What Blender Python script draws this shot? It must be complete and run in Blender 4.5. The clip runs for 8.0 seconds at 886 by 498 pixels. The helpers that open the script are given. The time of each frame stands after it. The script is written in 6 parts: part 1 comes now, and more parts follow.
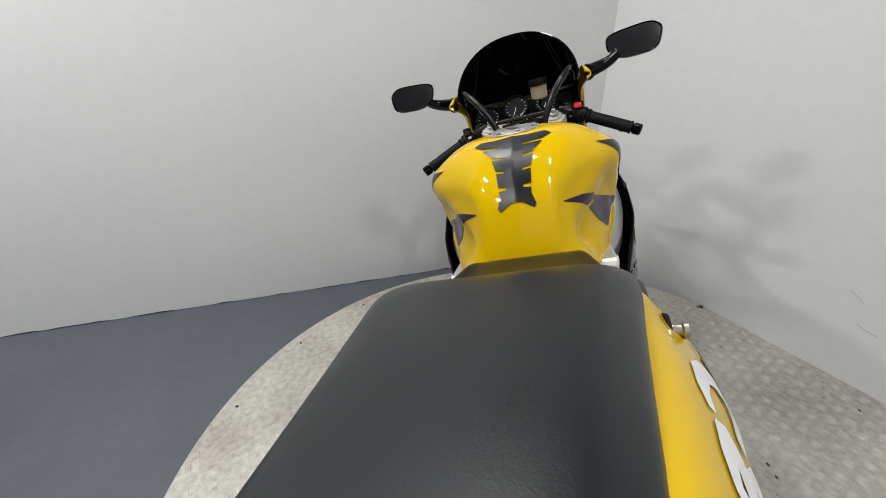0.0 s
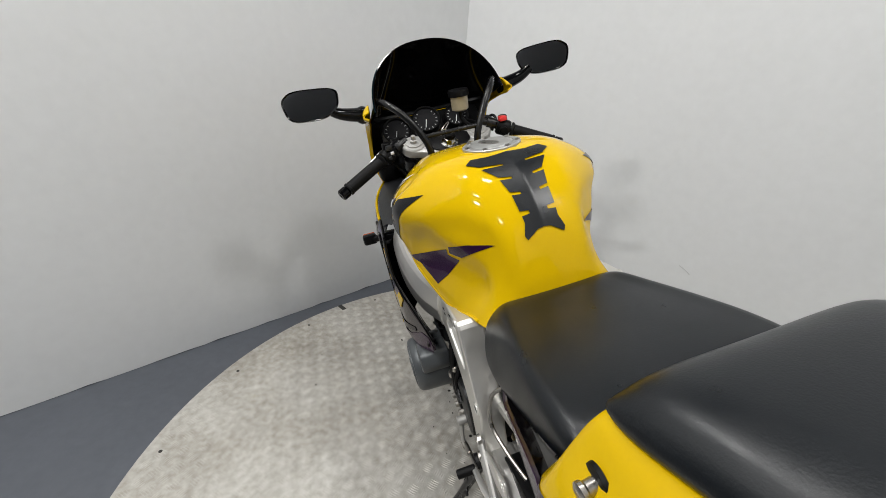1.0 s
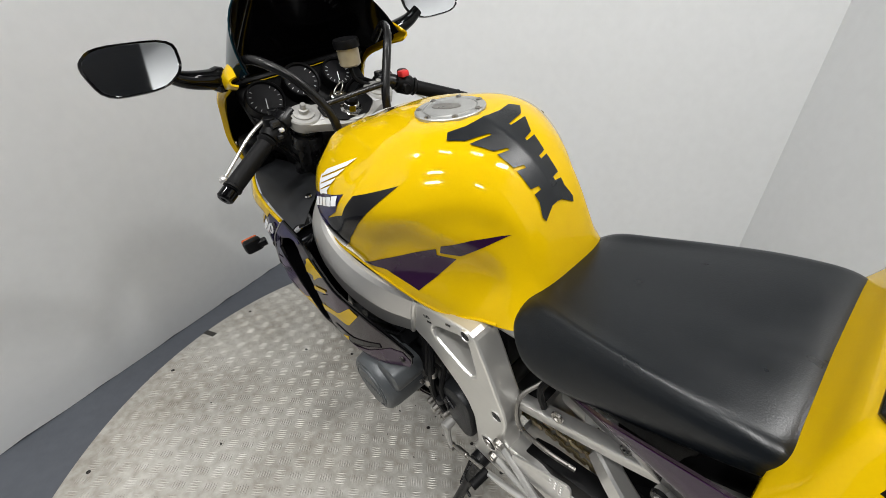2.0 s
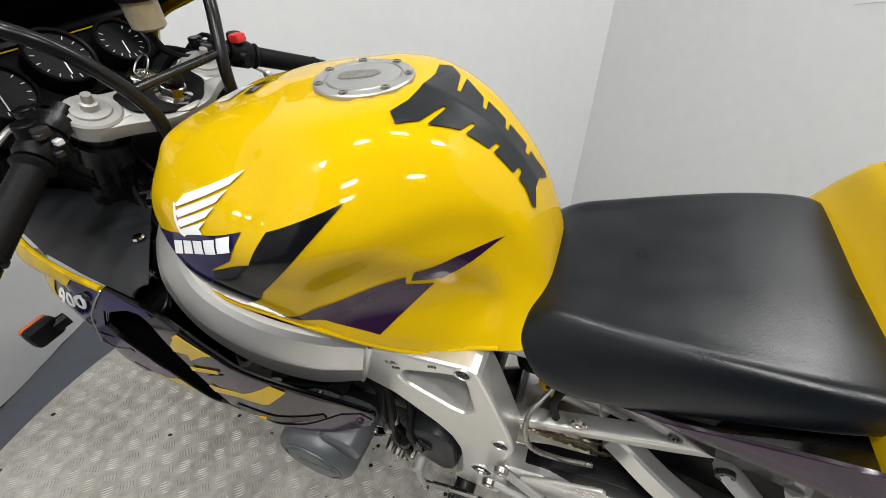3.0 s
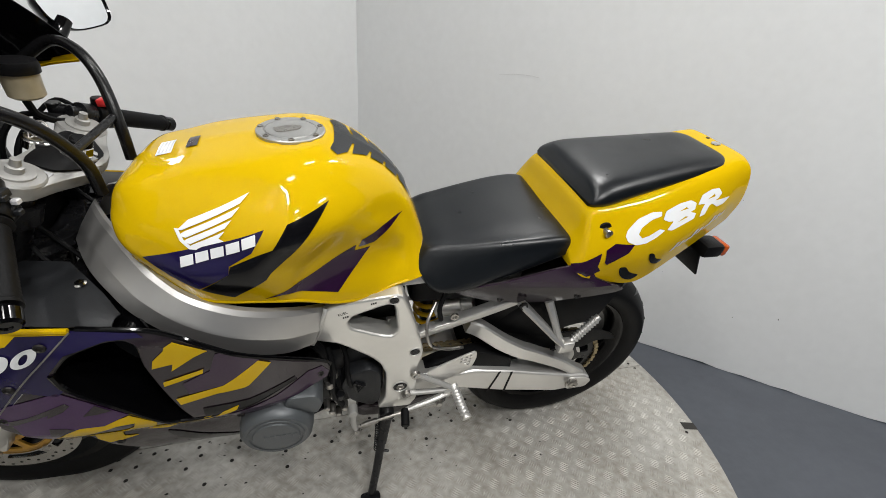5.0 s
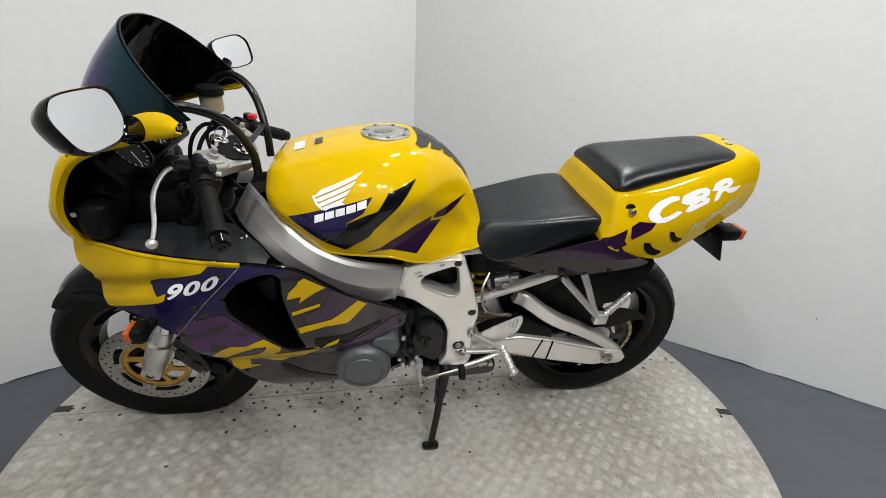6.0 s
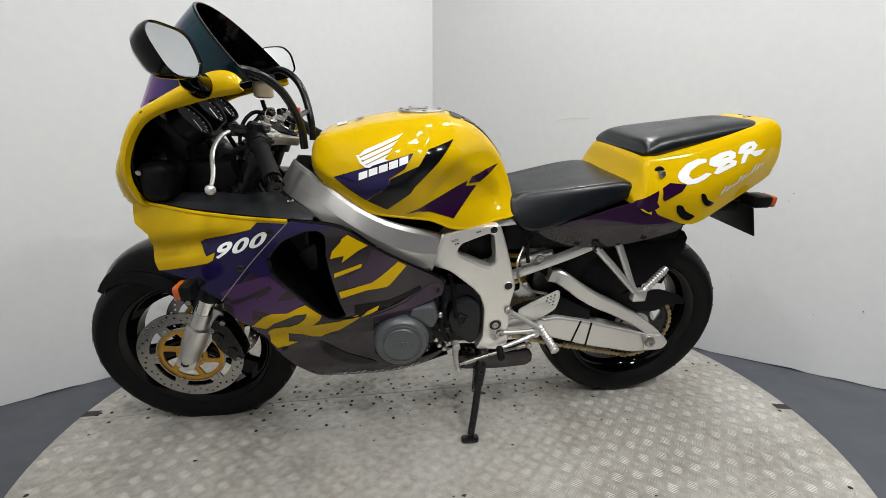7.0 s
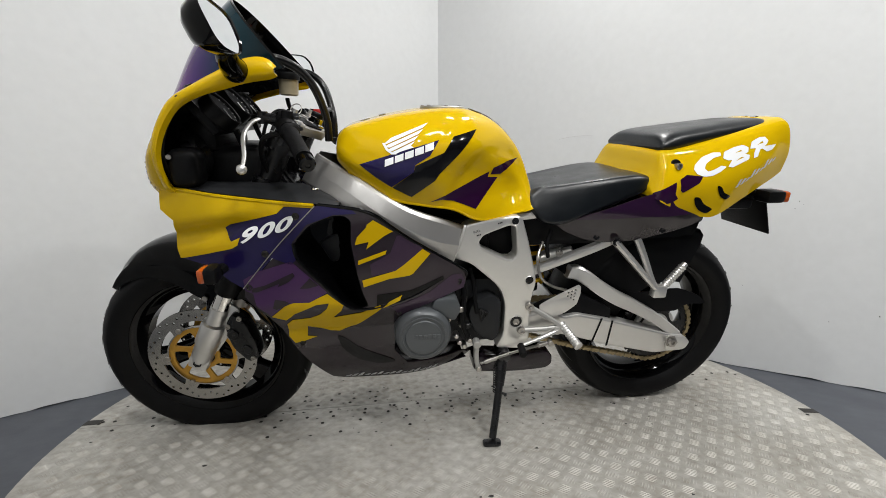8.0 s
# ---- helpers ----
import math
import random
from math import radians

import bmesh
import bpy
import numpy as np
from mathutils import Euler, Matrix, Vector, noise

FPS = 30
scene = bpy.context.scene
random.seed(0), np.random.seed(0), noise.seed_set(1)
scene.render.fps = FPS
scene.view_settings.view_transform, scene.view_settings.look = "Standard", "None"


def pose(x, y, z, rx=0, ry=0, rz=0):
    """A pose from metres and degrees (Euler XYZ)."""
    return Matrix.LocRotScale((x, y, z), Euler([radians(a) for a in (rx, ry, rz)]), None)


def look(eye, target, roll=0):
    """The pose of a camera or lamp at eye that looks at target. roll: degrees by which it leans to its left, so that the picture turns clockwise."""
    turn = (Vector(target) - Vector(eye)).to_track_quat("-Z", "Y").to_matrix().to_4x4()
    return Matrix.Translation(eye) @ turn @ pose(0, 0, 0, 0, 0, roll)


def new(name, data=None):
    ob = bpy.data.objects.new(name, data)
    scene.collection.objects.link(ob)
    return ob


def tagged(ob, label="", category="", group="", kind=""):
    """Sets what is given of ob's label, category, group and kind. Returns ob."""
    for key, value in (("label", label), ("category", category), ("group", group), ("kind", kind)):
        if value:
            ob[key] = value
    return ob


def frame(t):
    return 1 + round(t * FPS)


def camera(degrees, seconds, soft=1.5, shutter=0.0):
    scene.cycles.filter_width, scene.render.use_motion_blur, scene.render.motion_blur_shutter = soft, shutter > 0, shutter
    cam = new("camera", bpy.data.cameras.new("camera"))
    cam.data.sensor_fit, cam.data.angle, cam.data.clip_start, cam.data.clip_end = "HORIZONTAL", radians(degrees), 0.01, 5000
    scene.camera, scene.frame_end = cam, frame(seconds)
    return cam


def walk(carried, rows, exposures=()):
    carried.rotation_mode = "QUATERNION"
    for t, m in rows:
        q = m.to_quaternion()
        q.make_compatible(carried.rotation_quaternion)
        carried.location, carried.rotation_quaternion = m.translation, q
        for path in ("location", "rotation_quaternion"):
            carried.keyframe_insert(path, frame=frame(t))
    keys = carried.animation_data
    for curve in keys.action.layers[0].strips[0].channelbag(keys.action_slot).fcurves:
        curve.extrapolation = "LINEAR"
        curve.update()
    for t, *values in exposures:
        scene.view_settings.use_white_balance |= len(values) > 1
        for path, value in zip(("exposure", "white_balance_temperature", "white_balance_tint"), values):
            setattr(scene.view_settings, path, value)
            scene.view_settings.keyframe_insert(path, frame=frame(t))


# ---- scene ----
cam = camera(95.7, 8.0, soft=0.9)
PATH = [
    (0, (0.975, -0.091, 1.12), (-0.753, -0.575, 0.236), -0.1),
    (0.2, (0.938, -0.179, 1.125), (-0.859, -0.479, 0.303), -0.9),
    (0.5, (0.905, -0.259, 1.098), (-0.928, -0.462, 0.325), 2.0),
    (0.7, (0.880, -0.322, 1.074), (-0.977, -0.423, 0.337), 2.1),
    (0.8, (0.861, -0.368, 1.067), (-0.994, -0.310, 0.322), 2.8),
    (1, (0.808, -0.47, 1.078), (-0.979, -0.05, 0.283), 4.5),
    (1.2, (0.763, -0.519, 1.102), (-0.964, 0.072, 0.285), 3.5),
    (2.3, (0.463, -0.664, 1.047), (-0.679, 0.668, 0.088), 4.5),
    (2.5, (0.426, -0.653, 1.049), (-0.577, 0.777, 0.074), 4.0),
    (3, (0.292, -0.624, 1.017), (-0.394, 0.971, 0.024), 2.8),
    (3.2, (0.192, -0.665, 1.016), (-0.237, 1.030, 0.044), 2.8),
    (3.5, (0.099, -0.71, 1.067), (0.075, 1.036, 0.091), 2.7),
    (4, (0.129, -0.662, 1.106), (0.424, 1.107, 0.221), 2.4),
    (4.2, (0.145, -0.698, 1.096), (0.498, 1.085, 0.262), 2.6),
    (4.5, (0.129, -0.81, 1.071), (0.55, 0.973, 0.27), 3.5),
    (4.7, (0.123, -0.885, 1.06), (0.553, 0.902, 0.27), 3.9),
    (5.8, (0.069, -1.227, 1.032), (0.289, 0.642, 0.356), 2.9),
    (6, (0.039, -1.248, 1.004), (0.238, 0.636, 0.363), 2.5),
    (6.5, (0.008, -1.301, 0.901), (0.159, 0.629, 0.401), 1.1),
    (7, (-0.026, -1.323, 0.766), (0.113, 0.644, 0.429), 0.1),
    (7.5, (-0.06, -1.327, 0.658), (0.092, 0.652, 0.419), -0.2),
    (8, (-0.093, -1.331, 0.651), (0.064, 0.656, 0.489), -0.1),
]
# the clip's camera adapts its exposure a little on the way
EXPOSURES = [(0.0, -0.14), (1.0, -0.06), (2.5, 0.14), (3.0, 0.12), (3.5, -0.02), (4.0, -0.25), (4.5, -0.18), (6.0, 0.0), (8.0, 0.03)]
walk(cam, [(t, look(eye, target, roll)) for t, eye, target, roll in PATH], EXPOSURES)
from mathutils.bvhtree import BVHTree

# ---- light ----
world = bpy.data.worlds.new("world")
scene.world = world
world.use_nodes = True
world.node_tree.nodes["Background"].inputs[0].default_value = (0.9, 0.95, 1.0, 1)
world.node_tree.nodes["Background"].inputs[1].default_value = 0.0
LAMP_POWER = 12.2


# ---- materials ----
def material(name, colour, rough=0.5, metal=0.0, coat=0.0, vary=0.0, scale=8.0, fine=90.0, bump=0.0, bump_scale=120.0, rough_vary=0.0, second=None, amount=0.5, specular=0.5):
    """A principled surface with two scales of colour variation, bump and uneven gloss."""
    m = bpy.data.materials.new(name)
    m.use_nodes = True
    nodes, links = m.node_tree.nodes, m.node_tree.links
    b = nodes["Principled BSDF"]
    b.inputs["Metallic"].default_value = metal
    b.inputs["Roughness"].default_value = rough
    b.inputs["Coat Weight"].default_value = coat
    b.inputs["Coat Roughness"].default_value = 0.05
    b.inputs["Specular IOR Level"].default_value = specular
    b.inputs["Base Color"].default_value = (*colour, 1)
    place = nodes.new("ShaderNodeTexCoord")

    def noise_at(size, detail=4.0):
        n = nodes.new("ShaderNodeTexNoise")
        n.inputs["Scale"].default_value = size
        n.inputs["Detail"].default_value = detail
        links.new(place.outputs["Object"], n.inputs["Vector"])
        return n

    def ramp(value, low, high):
        r = nodes.new("ShaderNodeMapRange")
        r.inputs["From Min"].default_value, r.inputs["From Max"].default_value = 0.3, 0.7
        r.inputs["To Min"].default_value, r.inputs["To Max"].default_value = low, high
        links.new(value, r.inputs["Value"])
        return r.outputs["Result"]

    if vary or second:
        big, small = noise_at(scale), noise_at(fine, 6.0)
        mix = nodes.new("ShaderNodeMix")
        mix.data_type = "RGBA"
        other = second or tuple(c * (1 - vary) for c in colour)
        mix.inputs["A"].default_value, mix.inputs["B"].default_value = (*colour, 1), (*other, 1)
        both = nodes.new("ShaderNodeMath")
        both.operation = "MULTIPLY_ADD"
        links.new(small.outputs["Fac"], both.inputs[0])
        both.inputs[1].default_value = 0.5
        half = nodes.new("ShaderNodeMath")
        half.operation = "MULTIPLY"
        half.inputs[1].default_value = 0.5
        links.new(big.outputs["Fac"], half.inputs[0])
        links.new(half.outputs[0], both.inputs[2])
        links.new(ramp(both.outputs[0], 0.0, amount if second else 1.0), mix.inputs["Factor"])
        links.new(mix.outputs["Result"], b.inputs["Base Color"])
    if rough_vary:
        links.new(ramp(noise_at(scale * 2.3).outputs["Fac"], rough - rough_vary, rough + rough_vary), b.inputs["Roughness"])
    if bump:
        n, k = noise_at(bump_scale, 5.0), nodes.new("ShaderNodeBump")
        k.inputs["Strength"].default_value, k.inputs["Distance"].default_value = bump, 0.002
        links.new(n.outputs["Fac"], k.inputs["Height"])
        links.new(k.outputs["Normal"], b.inputs["Normal"])
    return m


YELLOW = material("yellow_paint", (0.560, 0.362, 0.002), 0.055, vary=0.05, scale=5, fine=300, specular=0.16)
NAVY = material("navy_paint", (0.012, 0.008, 0.055), 0.13, vary=0.15, scale=6, fine=300, specular=0.3)
PURPLE = material("purple_paint", (0.058, 0.024, 0.080), 0.16, vary=0.15, scale=6, fine=300, specular=0.3)
PLUM = material("plum_paint", (0.020, 0.0035, 0.026), 0.12, vary=0.15, scale=6, fine=300, specular=0.35)
CHARCOAL = material("charcoal_paint", (0.022, 0.015, 0.020), 0.12, vary=0.2, scale=6, fine=300, specular=0.45)
MAUVE = material("mauve_paint", (0.045, 0.026, 0.048), 0.14, vary=0.2, scale=6, fine=300, specular=0.3)
BLACK_GLOSS = material("black_gloss", (0.0018, 0.0018, 0.0021), 0.06, specular=0.20, vary=0.2, rough_vary=0.02)
BLACK_FLASH = material("black_graphic", (0.004, 0.004, 0.005), 0.14, specular=0.22)
BLACK_PLASTIC = material("black_plastic", (0.005, 0.005, 0.0055), 0.40, vary=0.3, scale=12, bump=0.15, bump_scale=500, rough_vary=0.08, specular=0.12)
GREY_PLASTIC = material("grey_plastic", (0.016, 0.017, 0.019), 0.42, vary=0.25, scale=10, bump=0.12, bump_scale=500, specular=0.3)
BLACK_METAL = material("black_metal", (0.007, 0.007, 0.008), 0.30, vary=0.4, scale=14, rough_vary=0.1, bump=0.08, specular=0.35)
VINYL = material("seat_vinyl", (0.0040, 0.0056, 0.0076), 0.32, vary=0.25, scale=7, fine=160, bump=0.10, bump_scale=520, rough_vary=0.05, specular=0.40)
RUBBER = material("rubber", (0.0055, 0.0055, 0.006), 0.5, specular=0.12, vary=0.35, scale=14, fine=180, bump=0.2, bump_scale=260)
ALUMINIUM = material("brushed_aluminium", (0.66, 0.65, 0.63), 0.36, metal=0.82, vary=0.05, scale=5, fine=60, rough_vary=0.03)
FRAME_ALU = material("satin_frame", (0.68, 0.67, 0.64), 0.32, metal=0.72, vary=0.05, scale=6, fine=60, rough_vary=0.04)
SPAR_ALU = material("brushed_frame_beam", (0.53, 0.52, 0.505), 0.36, metal=0.82, vary=0.05, scale=6, fine=60)
CAST = material("cast_alloy", (0.42, 0.42, 0.41), 0.40, metal=0.7, vary=0.12, scale=16, fine=120, bump=0.04, bump_scale=300, rough_vary=0.05)
DARK_CAST = material("dark_cast_alloy", (0.016, 0.017, 0.019), 0.42, metal=0.2, vary=0.35, scale=18, fine=220, bump=0.25, bump_scale=300, specular=0.3)
COVER_GREY = material("cover_grey", (0.075, 0.082, 0.088), 0.40, metal=0.2, vary=0.15, scale=14, fine=220, bump=0.10, bump_scale=400)
SATIN = material("satin_alloy", (0.40, 0.395, 0.38), 0.46, metal=0.55, vary=0.06, scale=12, fine=120, bump=0.03, bump_scale=300, rough_vary=0.04)
STAY_BLACK = material("satin_black_tube", (0.006, 0.006, 0.0065), 0.27, vary=0.3, scale=14, specular=0.3)
CHROME = material("chrome", (0.78, 0.77, 0.74), 0.12, metal=1.0, vary=0.04, scale=20)
STEEL = material("steel", (0.45, 0.43, 0.40), 0.34, metal=1.0, vary=0.35, scale=30, fine=300, rough_vary=0.1)
DISC_STEEL = material("disc_steel", (0.40, 0.39, 0.37), 0.24, metal=1.0, vary=0.08, scale=20, fine=90, rough_vary=0.03)
GOLD = material("gold_anodised", (0.62, 0.34, 0.06), 0.38, metal=0.8, vary=0.2, scale=30)
CHAIN = material("chain_brass", (0.40, 0.32, 0.18), 0.42, metal=0.8, vary=0.45, scale=60, fine=300)
WHITE = material("white_graphic", (0.82, 0.83, 0.84), 0.35, coat=0.6, vary=0.03)
SILVER_GRAPHIC = material("silver_graphic", (0.55, 0.55, 0.56), 0.4, coat=0.5)
AMBER = material("amber_lens", (0.50, 0.085, 0.008), 0.16, coat=0.6, vary=0.3, scale=60)
RED = material("red_switch", (0.7, 0.03, 0.03), 0.4, vary=0.1)
SPRING = material("spring_yellow", (0.85, 0.5, 0.01), 0.35, coat=0.4, vary=0.1)
RESERVOIR = material("fluid_reservoir", (0.36, 0.31, 0.21), 0.35, vary=0.2, scale=40)
MIRROR = material("mirror_glass", (0.86, 0.88, 0.90), 0.03, metal=1.0)
DIAL = material("dial_face", (0.006, 0.006, 0.007), 0.5, vary=0.1, specular=0.1)
WALL = material("white_painted_board", (0.635, 0.645, 0.65), 0.62, vary=0.07, scale=1.1, fine=26, bump=0.14, bump_scale=45, rough_vary=0.06)
FLOOR = material("grey_floor_paint", (0.070, 0.077, 0.092), 0.5, vary=0.22, scale=2.2, fine=40, bump=0.12, bump_scale=90, rough_vary=0.1)
CEILING = material("unseen_dark_ceiling", (0.16, 0.16, 0.165), 0.8, vary=0.06, scale=1.5, fine=30)
PLATE = material("checker_plate", (0.54, 0.53, 0.50), 0.44, metal=0.35, second=(0.25, 0.228, 0.19), amount=1.0, scale=3.4, fine=48, bump=0.14, bump_scale=160, rough_vary=0.12)
TREAD = material("worn_tread_bars", (0.56, 0.55, 0.52), 0.58, metal=0.30, second=(0.29, 0.265, 0.225), amount=0.9, scale=3.4, fine=48, rough_vary=0.1)
BACK = material("grey_far_wall", (0.10, 0.10, 0.105), 0.7, vary=0.1, scale=1.0, fine=20)
SCREW = material("dull_screw", (0.035, 0.032, 0.03), 0.45, metal=0.7, vary=0.4, scale=90)
DIRT = material("dark_dirt", (0.03, 0.028, 0.025), 0.8, vary=0.3, scale=60)


def screen_glass():
    """Dark smoked acrylic with a purple to teal film on it."""
    m = bpy.data.materials.new("smoked_screen")
    m.use_nodes = True
    nodes, links = m.node_tree.nodes, m.node_tree.links
    b = nodes["Principled BSDF"]
    place, gap, ramp = nodes.new("ShaderNodeTexCoord"), nodes.new("ShaderNodeSeparateXYZ"), nodes.new("ShaderNodeValToRGB")
    span = nodes.new("ShaderNodeMapRange")
    span.inputs["From Min"].default_value, span.inputs["From Max"].default_value = -0.72, -0.38
    links.new(place.outputs["Object"], gap.inputs["Vector"])
    links.new(gap.outputs["X"], span.inputs["Value"])
    links.new(span.outputs["Result"], ramp.inputs["Fac"])
    e = ramp.color_ramp.elements
    e[0].position, e[0].color = 0.22, (0.17, 0.045, 0.19, 1)
    e[1].position, e[1].color = 0.92, (0.002, 0.008, 0.011, 1)
    mid = e.new(0.46)
    mid.color = (0.045, 0.022, 0.10, 1)
    teal = e.new(0.66)
    teal.color = (0.003, 0.022, 0.032, 1)
    links.new(ramp.outputs["Color"], b.inputs["Base Color"])
    b.inputs["Roughness"].default_value = 0.05
    b.inputs["Specular IOR Level"].default_value = 0.2
    return m


SCREEN = screen_glass()


def lamp_glow():
    m = bpy.data.materials.new("lamp_diffuser")
    m.use_nodes = True
    b = m.node_tree.nodes["Principled BSDF"]
    b.inputs["Base Color"].default_value = (0.9, 0.9, 0.88, 1)
    b.inputs["Emission Color"].default_value = (1.0, 0.97, 0.92, 1)
    b.inputs["Emission Strength"].default_value = 12.0
    return m


GLOW = lamp_glow()


# ---- mesh helpers ----
def finish(name, bm, mat, parent=None, label="", sharp=35):
    bmesh.ops.recalc_face_normals(bm, faces=bm.faces)
    me = bpy.data.meshes.new(name)
    bm.to_mesh(me)
    bm.free()
    me.shade_smooth()
    me.set_sharp_from_angle(angle=radians(sharp))
    me.materials.append(mat)
    ob = new(name, me)
    if parent:
        ob.parent = parent
    if label:
        ob["label"] = label
    return ob


def part(name, bm, mat, parent, label="", sharp=35):
    return finish(name, bm, mat, parent, label, sharp)


def join(*bms):
    """All the given bmeshes in the first."""
    out = bmesh.new()
    for b in bms:
        me = bpy.data.meshes.new("tmp")
        b.to_mesh(me)
        b.free()
        out.from_mesh(me)
        bpy.data.meshes.remove(me)
    return out


def moved(bm, m):
    bmesh.ops.transform(bm, matrix=m, verts=bm.verts)
    return bm


def mirrored(bm):
    """The same form on the other side of the machine."""
    out = bm.copy()
    for v in out.verts:
        v.co.y = -v.co.y
    bmesh.ops.reverse_faces(out, faces=out.faces)
    return out


def box(x0, x1, y0, y1, z0, z1, bevel=0.0, seg=2):
    bm = bmesh.new()
    bmesh.ops.create_cube(bm, size=1)
    for v in bm.verts:
        v.co = Vector(((x0 + x1) / 2 + v.co.x * (x1 - x0), (y0 + y1) / 2 + v.co.y * (y1 - y0), (z0 + z1) / 2 + v.co.z * (z1 - z0)))
    if bevel:
        bmesh.ops.bevel(bm, geom=bm.edges[:], offset=bevel, segments=seg, profile=0.5, affect="EDGES")
    return bm


def rings(bm, loops, closed=True, cap=True):
    """Faces between successive loops of points."""
    made = [[bm.verts.new(p) for p in loop] for loop in loops]
    n = len(made[0])
    for a, b in zip(made, made[1:]):
        for k in range(n if closed else n - 1):
            bm.faces.new((a[k], a[(k + 1) % n], b[(k + 1) % n], b[k]))
    if cap and closed:
        bm.faces.new(made[0][::-1])
        bm.faces.new(made[-1])
    return made


def axes_of(way):
    way = Vector(way).normalized()
    side = way.cross(Vector((0, 0, 1)) if abs(way.z) < 0.9 else Vector((0, 1, 0))).normalized()
    return way, side, way.cross(side)


def lathe(profile, origin, way, seg=32, cap=True):
    """A form turned round the axis through origin along way: profile rows of (distance along it, radius)."""
    bm = bmesh.new()
    w, s, u = axes_of(way)
    origin = Vector(origin)
    rings(bm, [[origin + w * d + (s * math.cos(2 * math.pi * k / seg) + u * math.sin(2 * math.pi * k / seg)) * max(r, 1e-4) for k in range(seg)] for d, r in profile], cap=cap)
    return bm


def rod(a, b, r0, r1=None, seg=14, edge=0.0015):
    a, b = Vector(a), Vector(b)
    r1 = r0 if r1 is None else r1
    length = (b - a).length
    edge = min(edge, r0 * 0.5, r1 * 0.5)
    return lathe([(0, r0 - edge), (edge, r0), (length - edge, r1), (length, r1 - edge)], a, b - a, seg)


def spline(points, n=8):
    """A smooth line through the points (Catmull-Rom)."""
    p = [Vector(q) for q in points]
    p = [2 * p[0] - p[1], *p, 2 * p[-1] - p[-2]]
    out = []
    for a, b, c, d in zip(p, p[1:], p[2:], p[3:]):
        for k in range(n):
            t = k / n
            out.append(0.5 * (2 * b + (c - a) * t + (2 * a - 5 * b + 4 * c - d) * t * t + (3 * b - a - 3 * c + d) * t**3))
    return [*out, p[-2]]


def tube(points, r, seg=10, n=6, smooth=True, flat=1.0):
    """A pipe along the points; r: one radius, or one for either end."""
    line = spline(points, n) if smooth else [Vector(q) for q in points]
    r0, r1 = r if isinstance(r, tuple) else (r, r)
    bm, loops, side = bmesh.new(), [], None
    for k, p in enumerate(line):
        way = (line[min(k + 1, len(line) - 1)] - line[max(k - 1, 0)]).normalized()
        if side is None:
            side = axes_of(way)[1]
        side = (side - way * side.dot(way)).normalized()
        up = way.cross(side)
        q = r0 + (r1 - r0) * k / (len(line) - 1)
        loops.append([p + (side * math.cos(2 * math.pi * j / seg) + up * math.sin(2 * math.pi * j / seg) * flat) * q for j in range(seg)])
    rings(bm, loops)
    return bm


def rounded(poly, n=3, share=0.3):
    """A polygon with its corners cut round."""
    out = []
    m = len(poly)
    for k in range(m):
        a, b, c = (Vector(poly[(k + d) % m]) for d in (-1, 0, 1))
        p, q = b + (a - b) * share, b + (c - b) * share
        for j in range(n + 1):
            t = j / n
            out.append(p * (1 - t) ** 2 + b * 2 * t * (1 - t) + q * t * t)
    return out


def sheet(outer, holes=(), fine=0.03):
    """A flat net of small triangles over a polygon in (x, z), at y = 0."""
    bm = bmesh.new()
    for loop in (outer, *holes):
        vs = [bm.verts.new((p[0], 0, p[1])) for p in loop]
        for a, b in zip(vs, vs[1:] + vs[:1]):
            bm.edges.new((a, b))
    bmesh.ops.triangle_fill(bm, use_beauty=True, use_dissolve=False, edges=bm.edges[:], normal=(0, -1, 0))
    for _ in range(7):
        long = [e for e in bm.edges if e.calc_length() > fine]
        if not long:
            break
        bmesh.ops.subdivide_edges(bm, edges=long, cuts=1)
        bmesh.ops.triangulate(bm, faces=[f for f in bm.faces if len(f.verts) > 3])
        bmesh.ops.beautify_fill(bm, faces=bm.faces[:], edges=[e for e in bm.edges if len(e.link_faces) == 2])
    return bm


def panel(outer, depth, thick=0.003, holes=(), fine=0.03):
    """A bent sheet over a polygon in (x, z); depth(x, z) gives its y."""
    bm = sheet(outer, holes, fine)
    for v in bm.verts:
        v.co.y = depth(v.co.x, v.co.z)
    for f in bm.faces:
        f.normal_update()
    if sum(f.normal.y for f in bm.faces) > 0:
        bmesh.ops.reverse_faces(bm, faces=bm.faces)
    bmesh.ops.solidify(bm, geom=bm.faces[:], thickness=thick)
    return bm


def slab(outer, y0, y1, holes=(), bevel=0.0):
    """A plate of even thickness over a polygon in (x, z)."""
    bm = sheet(outer, holes, 10)
    bmesh.ops.dissolve_limit(bm, angle_limit=0.01, verts=bm.verts, edges=bm.edges)
    flat = bm.faces[:]
    up = bmesh.ops.extrude_face_region(bm, geom=flat)
    for v in bm.verts:
        v.co.y = y0
    for g in up["geom"]:
        if isinstance(g, bmesh.types.BMVert):
            g.co.y = y1
    bmesh.ops.recalc_face_normals(bm, faces=bm.faces)
    if bevel:
        rim = [e for e in bm.edges if len(e.link_faces) == 2 and e.calc_face_angle(0) > 0.9 and abs(e.verts[0].co.y - e.verts[1].co.y) < 1e-5]
        bmesh.ops.bevel(bm, geom=rim, offset=bevel, segments=2, profile=0.5, affect="EDGES")
    return bm


def tree_of(ob):
    from_mesh = bmesh.new()
    from_mesh.from_mesh(ob.data)
    t = BVHTree.FromBMesh(from_mesh)
    from_mesh.free()
    return t


